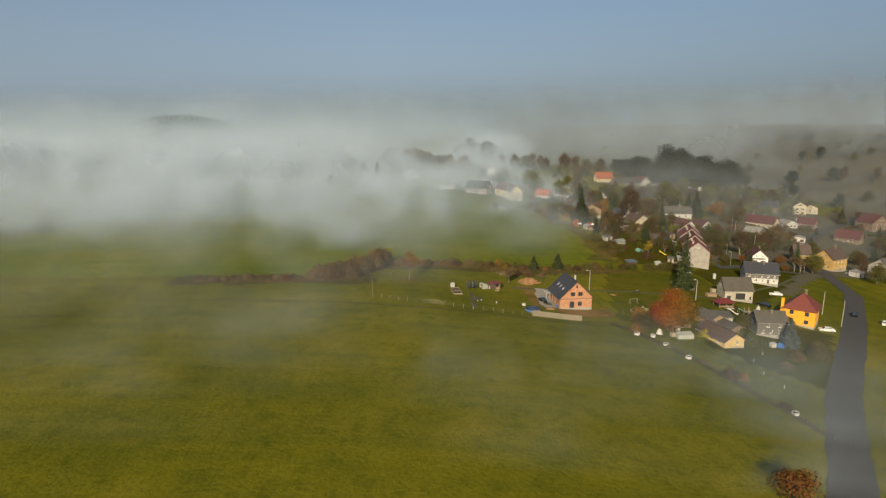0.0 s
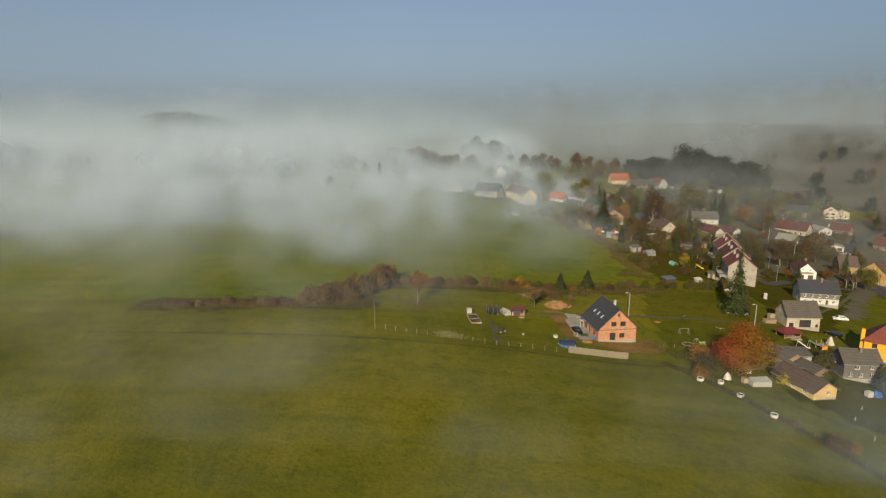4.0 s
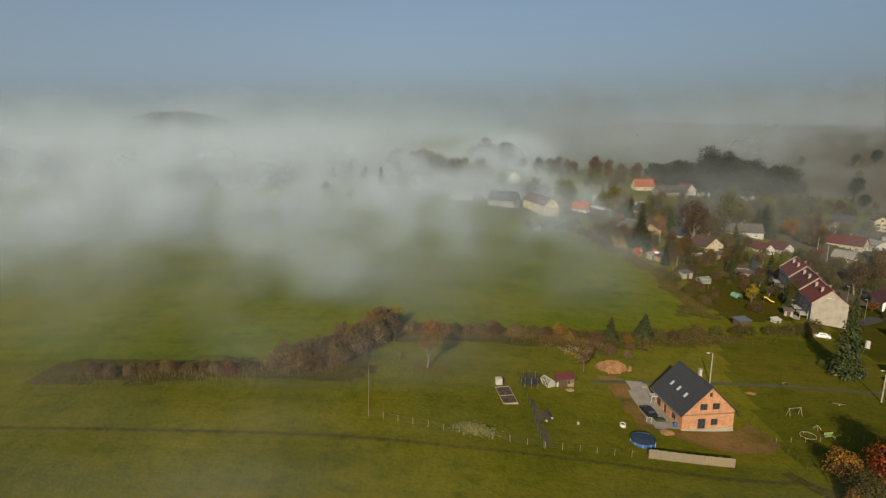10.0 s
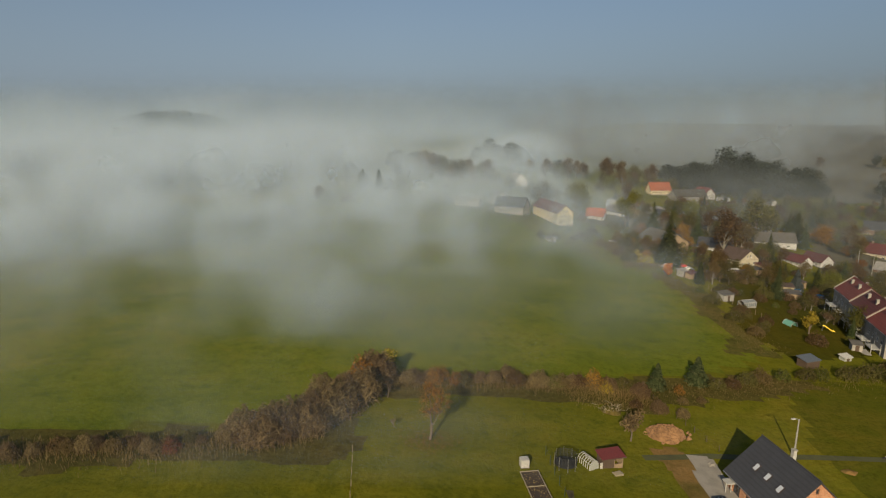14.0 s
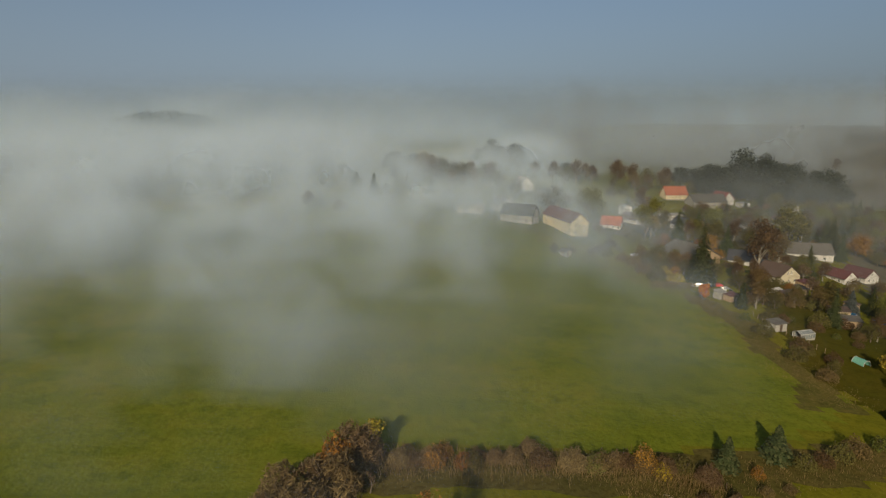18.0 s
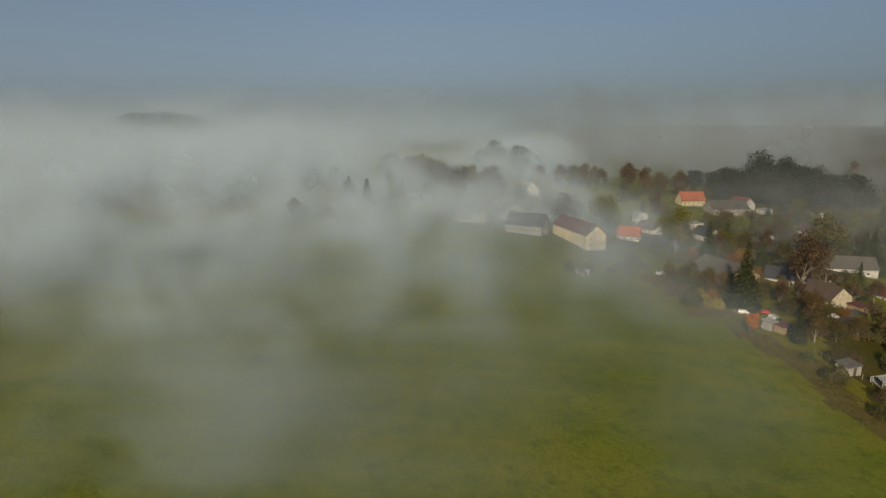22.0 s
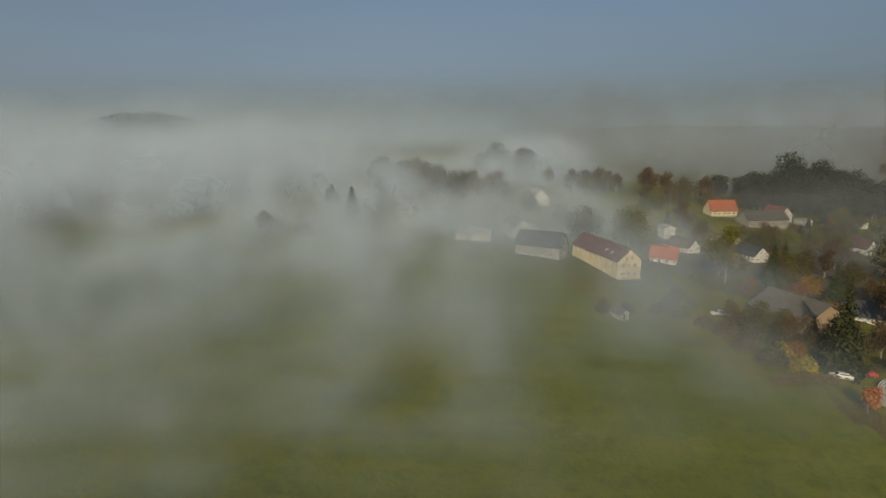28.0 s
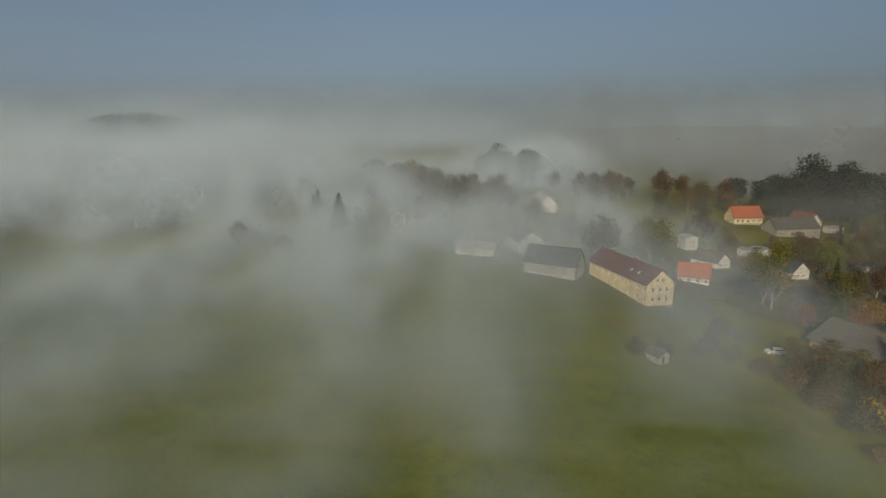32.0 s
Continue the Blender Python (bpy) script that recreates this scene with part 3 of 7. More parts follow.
def fog_sheet(name, rows, mat, label, category, group):
    """rows: rows of (point, depth). Faces where no fog stands are left out."""
    n = len(rows[0])
    flat = [q for r in rows for q in r]
    mb = MB()
    mb.v = [q[0] for q in flat]
    for j in range(len(rows) - 1):
        for i in range(n - 1):
            f = (j * n + i, j * n + i + 1, (j + 1) * n + i + 1, (j + 1) * n + i)
            if max(flat[q][1] for q in f) > 0.0005:
                mb.f.append(f)
                mb.m.append(0)
    layer = part(name, mb, mat, smooth=True)
    at = layer.data.attributes.new("depth", "FLOAT", "POINT")
    at.data.foreach_set("value", [q[1] for q in flat])
    return tagged(layer, label, category, group, "stuff")


FOG = "thin drifting slice of pale morning fog"
upright_fog = fog_material("upright_fog", (0.300, 0.372, 0.460))
level_fog = fog_material("level_fog", (0.40, 0.48, 0.55))
far_fog = fog_material("far_fog", (0.285, 0.36, 0.455), (0.009, 0.006, 0.015), (0.0042, 0.003, 0.009))
# the two haze tones are painted: sheet colours set to look like hazy air
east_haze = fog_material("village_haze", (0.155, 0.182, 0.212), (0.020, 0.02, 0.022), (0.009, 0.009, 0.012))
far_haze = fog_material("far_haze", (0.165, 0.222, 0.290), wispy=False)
y0, k = 62.0, 0
while y0 < 660:
    gap = 15.0 if y0 < 170 else 9.5 if y0 < 430 else 15.0
    half_w = 330 if y0 < 400 else 520
    xs = np.linspace(-half_w, half_w * 0.9, int(half_w * 1.9 / 15))
    rows = []
    for q in (0.0, 0.09, 0.22, 0.38, 0.55, 0.72, 0.87, 1.0):
        r = []
        for x in xs:
            y = y0 + 5 * noise.noise((x * 0.012, k * 2.3, 0.5))
            top = fog_height(x, y)
            r.append(((x, y, height(x, y) - 0.2 + q * top), max(0.0, fog_density(x, y) * gap * fog_profile(q * top, top) - 0.016)))
        rows.append(r)
    fog_sheet("fog_layer", rows, upright_fog, FOG, "fog", "slices of the fog bank")
    y0, k = y0 + gap, k + 1

for lift in (4.5, 10.0, 15.5):
    rows = []
    for y in np.arange(40, 700, 16.0):
        r = []
        for x in np.arange(-480, 400, 16.0):
            top = fog_height(x, y)
            r.append(((x, y, height(x, y) + lift + noise.noise((x * 0.012, y * 0.012, lift))), max(0.0, fog_density(x, y) * 2.2 * fog_profile(lift, top) - 0.012)))
        rows.append(r)
    fog_sheet("fog_layer", rows, level_fog, FOG, "fog", "slices of the fog bank")

# added tinted sheets imitate thin haze between houses and woods east of the fields
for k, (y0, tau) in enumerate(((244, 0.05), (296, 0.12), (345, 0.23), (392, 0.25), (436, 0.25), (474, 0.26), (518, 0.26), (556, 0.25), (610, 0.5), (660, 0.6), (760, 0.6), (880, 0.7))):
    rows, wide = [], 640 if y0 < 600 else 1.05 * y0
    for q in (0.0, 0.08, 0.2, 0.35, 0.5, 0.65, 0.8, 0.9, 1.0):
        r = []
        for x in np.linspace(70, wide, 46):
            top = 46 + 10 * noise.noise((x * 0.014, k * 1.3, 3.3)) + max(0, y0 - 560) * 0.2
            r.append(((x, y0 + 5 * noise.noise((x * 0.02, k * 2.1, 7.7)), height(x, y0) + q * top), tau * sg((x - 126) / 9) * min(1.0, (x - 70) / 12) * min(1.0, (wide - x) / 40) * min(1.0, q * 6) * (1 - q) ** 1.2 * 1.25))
        rows.append(r)
    fog_sheet("haze_layer", rows, east_haze, "added sheet tinted as thin grey-brown haze between the village houses", "haze", "layers of village haze")

# banks over the far valley: they stand higher than the eye and tear open towards the east
for k in range(13):
    y0 = 690 + 62 * k
    rows = []
    xs = np.linspace(-1.05 * y0, 1.05 * y0, 70)
    for q in (0.0, 0.12, 0.25, 0.4, 0.55, 0.7, 0.85, 1.0):
        r = []
        for x in xs:
            west = sg((-x - 0.02 * y0) / 90)
            top = 52 + y0 * (0.050 + 0.012 * west + 0.050 * noise.noise((x * 0.005, k * 0.41, 2.2)) + 0.02 * noise.noise((x * 0.016, k * 0.9, 6.2)))
            r.append(((x, y0, height(x, y0) - 1 + q * (top - height(x, y0))), (0.16 + 0.42 * west) * (0.7 + 0.6 * noise.noise((x * 0.004, k * 1.7, 8.1))) * min(1.0, q * 5) * (1 - q) ** 1.6))
        rows.append(r)
    fog_sheet("fog_layer", rows, far_fog, "torn bank of grey fog over the far valley", "fog", "far fog banks")

# added sheets with a blue-grey haze tone as their colour close the distance
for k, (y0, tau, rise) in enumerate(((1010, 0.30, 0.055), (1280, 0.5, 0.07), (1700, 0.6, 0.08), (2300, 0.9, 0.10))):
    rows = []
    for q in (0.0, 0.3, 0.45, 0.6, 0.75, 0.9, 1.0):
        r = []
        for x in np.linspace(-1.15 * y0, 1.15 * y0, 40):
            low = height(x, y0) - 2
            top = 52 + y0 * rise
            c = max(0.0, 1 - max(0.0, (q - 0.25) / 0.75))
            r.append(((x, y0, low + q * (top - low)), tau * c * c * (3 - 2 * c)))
        rows.append(r)
    fog_sheet("haze_layer", rows, far_haze, "added sheet tinted as even blue-grey haze over the far valley", "haze", "layers of far haze")


# ---- plants ----
def leaf_quad(mb, p, d, s, rng, mi=0, stretch=1.0):
    d = Vector(d).normalized() if Vector(d).length > 1e-6 else Vector((0, 0, 1))
    a = d.cross(Vector((rng.uniform(-1, 1), rng.uniform(-1, 1), rng.uniform(-1, 1)))).normalized()
    b = d.cross(a)
    p = Vector(p)
    o = len(mb.v)
    w = s * rng.uniform(0.5, 1.0)
    h = s * stretch * rng.uniform(0.6, 1.1)
    mb.v.extend([tuple(p - a * w * 0.5 - b * h * 0.3), tuple(p + a * w * 0.15 - b * h * 0.6), tuple(p + a * w * 0.5 + b * h * 0.15), tuple(p - a * w * 0.1 + b * h * 0.6)])
    mb.f.append((o, o + 1, o + 2, o + 3))
    mb.m.append(mi)


def limb_tree(mb, rng, h, spread, r0, levels=3, kids=4, droop=0.0):
    """Trunk and limbs; returns the ends of the twigs."""
    tips = []

    def grow(p, d, length, r, lv):
        n = 3
        pts, rr = [p], [r]
        for i in range(n):
            d = (d + Vector((rng.gauss(0, 0.10), rng.gauss(0, 0.10), rng.gauss(0.05 - droop * (levels - lv) * 0.1, 0.06)))).normalized()
            p = p + d * length / n
            pts.append(p)
            rr.append(r * (1 - 0.55 * (i + 1) / n))
        mb.tube(pts, rr, 6 if lv == levels else 3 if lv < levels - 1 else 4, cap=False)
        if lv == 0:
            tips.append((p, d))
            return
        for k in range(kids if lv < levels else kids + 2):
            q = pts[1] + (pts[-1] - pts[1]) * rng.uniform(0.1 if lv < levels else 0.0, 1.0)
            an = rng.uniform(0, 2 * math.pi)
            out = Vector((math.cos(an) * spread, math.sin(an) * spread, rng.uniform(0.25, 0.8)))
            grow(q, (d * 0.55 + out).normalized(), length * rng.uniform(0.48, 0.66), r * 0.42, lv - 1)
        tips.append((p, d))
    grow(Vector((0, 0, -0.3)), Vector((0, 0, 1)), h * 0.52, r0, levels)
    return tips


def crown_lobes(rng, h, w, base, n):
    out = []
    for i in range(n):
        a = 2 * math.pi * (i + rng.uniform(-0.3, 0.3)) / n * 1.7
        k = rng.uniform(0, 1)
        z = base + (h - base) * (0.22 + 0.6 * k)
        rad = w * 0.5 * (1 - 0.55 * abs(k - 0.35)) * rng.uniform(0.35, 0.75)
        r = w * rng.uniform(0.2, 0.31)
        out.append((Vector((math.cos(a) * rad, math.sin(a) * rad, z)), r))
    out.append((Vector((0, 0, h - w * 0.24)), w * 0.24))
    out.append((Vector((0, 0, (h + base) * 0.5)), w * 0.34))
    return out


def make_broadleaf(name, seed, h, w, leaf, label, count=1500, size=0.5, base=0.22, bark="bark", category="tree", gap=0.0, lobes=9):
    rng = random.Random(seed)
    tree = new(name)
    tk = MB()
    limb_tree(tk, rng, h * 0.95, 0.75 * w / h * 1.5, h * 0.022 + 0.05, 2, 4)
    part("trunk", tk, M[bark], tree)
    cr = MB()
    lumps = crown_lobes(rng, h, w, h * base, lobes)
    tot = sum(r * r for _, r in lumps)
    for c, r in lumps:
        for i in range(int(count * r * r / tot)):
            d = Vector((rng.gauss(0, 1), rng.gauss(0, 1), rng.gauss(0.15, 1))).normalized()
            if gap and noise.noise(tuple(d * 2.3 + c)) < gap - 0.5:
                continue
            p = c + Vector((d.x, d.y, d.z * 0.85)) * r * (rng.uniform(0.55, 1.08) if rng.random() < 0.9 else rng.uniform(1.0, 1.25))
            leaf_quad(cr, p, d + Vector((rng.gauss(0, 0.5), rng.gauss(0, 0.5), rng.gauss(0.2, 0.5))), size * rng.uniform(0.7, 1.4), rng)
    part("crown", cr, M[leaf], tree)
    return tagged(tree, label, category)


def make_bare(name, seed, h, w, label, leaf="twigs", leaves=200, bark="bark", size=0.35):
    rng = random.Random(seed)
    tree = new(name)
    tk = MB()
    tips = limb_tree(tk, rng, h, 0.6 * w / h * 1.7, h * 0.018 + 0.04, 3, 4)
    part("trunk", tk, M[bark], tree)
    cr = MB()
    for i in range(leaves):
        p, d = rng.choice(tips)
        q = p + Vector((rng.gauss(0, 0.35), rng.gauss(0, 0.35), rng.gauss(0, 0.3))) * (h / 9)
        leaf_quad(cr, q, (rng.gauss(0, 1), rng.gauss(0, 1), rng.gauss(0, 1)), size, rng, stretch=1.6)
    part("crown", cr, M[leaf], tree)
    return tagged(tree, label, "tree")


def make_spruce(name, seed, h, w, label, leaf="leaf_spruce"):
    rng = random.Random(seed)
    tree = new(name)
    tk = MB()
    tk.tube([(0, 0, -0.3), (0.05, 0, h * 0.4), (0, 0.04, h * 0.97)], [h * 0.018 + 0.04, h * 0.012 + 0.02, 0.015], 7)
    part("trunk", tk, M["bark"], tree)
    cr = MB()
    z = h * 0.07
    while z < h * 0.99:
        k = (z - h * 0.07) / (h * 0.93)
        rad = w * 0.5 * (1 - k) ** 0.85 * rng.uniform(0.82, 1.1) + 0.12
        n = max(5, int(5 + 10 * (1 - k)))
        for i in range(n):
            an = 2 * math.pi * (i + rng.uniform(-0.4, 0.4)) / n + z
            r = rad * rng.uniform(0.7, 1.12)
            dirv = Vector((math.cos(an), math.sin(an), 0))
            seg = max(3, int(r / 0.42))
            for sgm in range(seg):
                u = (sgm + 0.6) / seg
                p = dirv * r * u + Vector((0, 0, z - r * 0.32 * u * u + 0.1 * r * u + rng.gauss(0, 0.07)))
                for side in (-1, 1):
                    q = p + Vector((-dirv.y, dirv.x, 0)) * side * r * 0.10 * rng.uniform(0.3, 1.6)
                    leaf_quad(cr, q, Vector((rng.gauss(0, 0.4), rng.gauss(0, 0.4), 1)) + dirv * 0.7, 0.30 + 0.09 * r * (1.2 - u * 0.4), rng, stretch=1.35)
        z += max(0.22, h * 0.026)
    part("crown", cr, M[leaf], tree)
    return tagged(tree, label, "conifer")


def make_bush(name, seed, h, w, leaf, label, count=500, size=0.32, category="bush", stretch=1.2):
    rng = random.Random(seed)
    bush = new(name)
    tk = MB()
    for i in range(7):
        an = rng.uniform(0, 6.28)
        d = Vector((math.cos(an) * w * 0.3, math.sin(an) * w * 0.3, h * rng.uniform(0.5, 0.85)))
        tk.tube([(d.x * 0.15, d.y * 0.15, -0.15), tuple(d * 0.6 + Vector((0, 0, h * 0.06))), tuple(d)], [0.05, 0.03, 0.012], 4, cap=False)
    part("stems", tk, M["bark"], bush)
    cr = MB()
    for i in range(count):
        an, rr, k = rng.uniform(0, 6.28), math.sqrt(rng.random()), rng.random()
        top = h * (1 - 0.65 * rr ** 2.2) * (0.8 + 0.35 * noise.noise((math.cos(an) * 1.7 + seed, math.sin(an) * 1.7, rr * 2)))
        zz = top * (1 - 0.85 * k ** 2.0)
        p = Vector((math.cos(an) * rr * w * 0.5, math.sin(an) * rr * w * 0.5, max(0.1, zz)))
        leaf_quad(cr, p, (math.cos(an) * rr + rng.gauss(0, 0.6), math.sin(an) * rr + rng.gauss(0, 0.6), 0.6 + rng.gauss(0, 0.4)), size * rng.uniform(0.7, 1.4), rng, stretch=stretch)
    part("foliage", cr, M[leaf], bush)
    return tagged(bush, label, category)


def make_reed(name, seed, w, h, label, leaf="reed"):
    """A tuft of tall dry stalks."""
    rng = random.Random(seed)
    mb = MB()
    for i in range(150):
        an, rr = rng.uniform(0, 6.28), math.sqrt(rng.random()) * w * 0.5
        x, y = math.cos(an) * rr, math.sin(an) * rr
        hh = h * rng.uniform(0.45, 1.1)
        lx, ly = rng.gauss(0, 0.25) * hh, rng.gauss(0, 0.25) * hh
        t = rng.uniform(0, 3.14)
        ox, oy = math.cos(t) * 0.05, math.sin(t) * 0.05
        mb.quad((x - ox, y - oy, -0.1), (x + ox, y + oy, -0.1), (x + lx + ox * 2, y + ly + oy * 2, hh), (x + lx - ox * 2, y + ly - oy * 2, hh))
    return mb.mesh(name, M[leaf])


STOCK, USED, LABELS = {}, set(), {}


def plant(kind, x, y, h=1.0, rot=None, label="", group="", w=1.0, sink=0.0):
    """Set a copy of a stock plant; h and w scale it."""
    src = STOCK[kind]
    if rot is None:
        rot = (x * 37.7 + y * 91.3) % 360
    m = pose(x, y, height(x, y) - sink, 0, 0, rot) @ Matrix.Diagonal((h * w, h * w, h, 1))
    if kind not in USED:
        USED.add(kind)
        top = src
    else:
        made = {}
        for o in (src, *src.children_recursive):
            c = o.copy()
            scene.collection.objects.link(c)
            c.parent = made.get(o.parent, None)
            made[o] = c
        top = made[src]
        top["label"] = LABELS[kind]
    top.matrix_basis = m
    return tagged(top, label, "", group)


def stock(key, ob):
    STOCK[key], LABELS[key] = ob, ob["label"]


stock("spruce", make_spruce("spruce", 1, 17.5, 8.6, "tall dark green spruce with drooping branches"))
stock("spruce_b", make_spruce("spruce", 2, 17.5, 9.5, "broad dark green spruce tree"))
stock("small_spruce", make_spruce("spruce", 3, 6.0, 4.0, "young bushy green spruce by the hedgerow"))
stock("cypress", make_spruce("cypress", 4, 9.0, 3.0, "slim dark conifer of cypress shape"))
stock("cherry", make_broadleaf("autumn_tree", 5, 12.5, 13.8, "leaf_cherry", "large round tree turning red and orange", 16000, 0.34, 0.06, gap=0.12, lobes=15))
stock("silver_spruce", make_spruce("blue_spruce", 33, 8.6, 6.4, "broad silvery blue spruce in a garden", "leaf_silver"))
stock("red_tree", make_broadleaf("autumn_tree", 6, 5.0, 4.0, "leaf_red", "small tree with bright orange-red leaves", 900, 0.35, 0.18))
stock("yellow_tree", make_broadleaf("yellow_tree", 7, 4.6, 2.7, "leaf_yellow", "small slim tree with bright yellow leaves", 800, 0.3, 0.2))
stock("green_tree", make_broadleaf("green_tree", 8, 15.5, 16.0, "leaf_moss", "large round tree with olive-green crown", 4000, 0.58, 0.05, lobes=14))
stock("olive_tree", make_broadleaf("olive_tree", 9, 14.0, 12.0, "leaf_olive", "tree with thinning olive-brown crown", 2700, 0.52, 0.04, gap=0.18, lobes=13))
stock("brown_tree", make_broadleaf("brown_tree", 10, 17.0, 10.0, "leaf_brown", "tall brown-leaved birch with pale trunk", 2900, 0.52, 0.06, "bark_pale", gap=0.1, lobes=12))
stock("orange_tree", make_broadleaf("orange_tree", 11, 7.0, 8.0, "leaf_orange", "low tree with orange autumn leaves", 1900, 0.37, 0.06, lobes=11))
stock("wood_tree", make_broadleaf("woodland_tree", 12, 22.0, 16.0, "leaf_wood", "dark green woodland tree on the hill", 3000, 0.7, 0.04, lobes=12))
stock("wood_tree_b", make_broadleaf("woodland_tree", 13, 20.0, 14.0, "leaf_wood", "woodland tree with dull olive crown", 1900, 0.95, 0.06))
stock("bare_tree", make_bare("bare_tree", 14, 10.0, 6.5, "slender tree with thinning golden-brown leaves", "leaf_orange", 1300, "bark", 0.2))
stock("bare_tree_b", make_bare("bare_tree", 15, 12.0, 10.0, "spreading bare tree with pale limbs", "twigs", 600, "bark_pale", 0.5))
stock("old_tree", make_bare("old_tree", 71, 19.0, 19.0, "spreading old tree with thin yellow-green crown", "leaf_moss", 2600, "bark", 0.42))
stock("thin_tree", make_bare("bare_tree", 16, 7.0, 6.5, "small leafless fruit tree with twigs", "twigs", 500, "bark", 0.35))
stock("sapling", make_bare("sapling", 17, 2.6, 1.4, "thin young sapling on the lawn", "leaf_brown", 40, "bark", 0.2))
stock("bush_olive", make_bush("bush", 18, 3.6, 4.4, "leaf_olive", "dense shrub with olive-green leaves", 1100, 0.23))
stock("bush_brown", make_bush("bush", 19, 3.2, 4.2, "leaf_brown", "brown shrub with withered leaves", 1100, 0.17, stretch=1.8))
stock("bush_twig", make_bush("bush", 20, 4.0, 4.6, "twigs", "brown leafless shrub of dense twigs", 2000, 0.095, stretch=6.0))
stock("bush_green", make_bush("bush", 21, 2.6, 2.8, "leaf_green", "small dark green garden shrub", 900, 0.18))
stock("bush_yellow", make_bush("bush", 22, 3.0, 3.6, "leaf_yellow", "shrub with bright yellow autumn leaves", 420, 0.28))
stock("bush_red", make_bush("bush", 23, 2.4, 3.0, "leaf_wine", "shrub with dark red autumn leaves", 1100, 0.15))
stock("bush_orange", make_bush("bush", 24, 4.2, 4.0, "leaf_orange", "shrub with orange-brown autumn leaves", 1000, 0.21))


# ---- a wooded hill that stands out of the far fog ----
HILL = (-600, 1390)
rise, foot = MB(), height(*HILL)
for j in range(15):
    for i in range(40):
        a, k = 2 * math.pi * i / 40, j / 14
        x, y = math.cos(a) * 250 * k, math.sin(a) * 150 * k
        rise.v.append((x, y, 74 * (1 - k * k) ** 1.2 * (1 + 0.3 * noise.noise((x * 0.012, y * 0.012, 3))) - foot - 4 * k))
for j in range(14):
    for i in range(40):
        a, b = j * 40 + i, j * 40 + (i + 1) % 40
        rise.f.append((a, a + 40, b + 40, b))
        rise.m.append(0)
hill = part("far_hill", rise, M["leaf_wood"], smooth=True, at=pose(HILL[0], HILL[1], foot))
tagged(hill, "dark wooded hill rising out of the far fog", "hill", kind="structure")
wood, wr = MB(), random.Random(61)
for i in range(260):
    a, k = wr.uniform(0, 6.28), wr.random() ** 0.7 * 0.8
    x, y, w = math.cos(a) * 250 * k, math.sin(a) * 150 * k, wr.uniform(4, 10)
    z = 74 * (1 - k * k) ** 1.2 - 2
    for q in range(26):
        d = Vector((wr.gauss(0, 1), wr.gauss(0, 1), wr.gauss(0.3, 1))).normalized()
        leaf_quad(wood, (HILL[0] + x + d.x * w, HILL[1] + y + d.y * w, z + 9 + d.z * w * 1.2), d, 4.5, wr)
tagged(part("far_wood", wood, M["leaf_wood"]), "dark trees covering the far hill", "woodland", kind="stuff")

# ---- buildings ----
def wall_strip(mb, u0, u1, bottom, top, holes, place, depth=0.28):
    """A wall with real openings: top(u) gives its upper edge; place(u, z, d) its points, d metres inwards."""
    cuts = sorted({u0, u1, *(c for h in holes for c in (h[0] - h[2] / 2, h[0] + h[2] / 2)), *([0.0] if u0 < 0 < u1 else [])})
    for a, b in zip(cuts, cuts[1:]):
        if b - a < 1e-5:
            continue
        mid = (a + b) / 2
        here = sorted((h[1], h[1] + h[3]) for h in holes if h[0] - h[2] / 2 < mid < h[0] + h[2] / 2)
        z = bottom
        for lo, hi in here:
            mb.quad(place(a, z, 0), place(b, z, 0), place(b, lo, 0), place(a, lo, 0))
            z = hi
        mb.quad(place(a, z, 0), place(b, z, 0), place(b, top(b), 0), place(a, top(a), 0))
    for u, z, w, h in holes:
        a, b, c, d = u - w / 2, u + w / 2, z, z + h
        for p, q in (((a, c), (b, c)), ((b, c), (b, d)), ((b, d), (a, d)), ((a, d), (a, c))):
            mb.quad(place(*p, 0), place(*q, 0), place(*q, depth), place(*p, depth))


HOUSE_AT = []


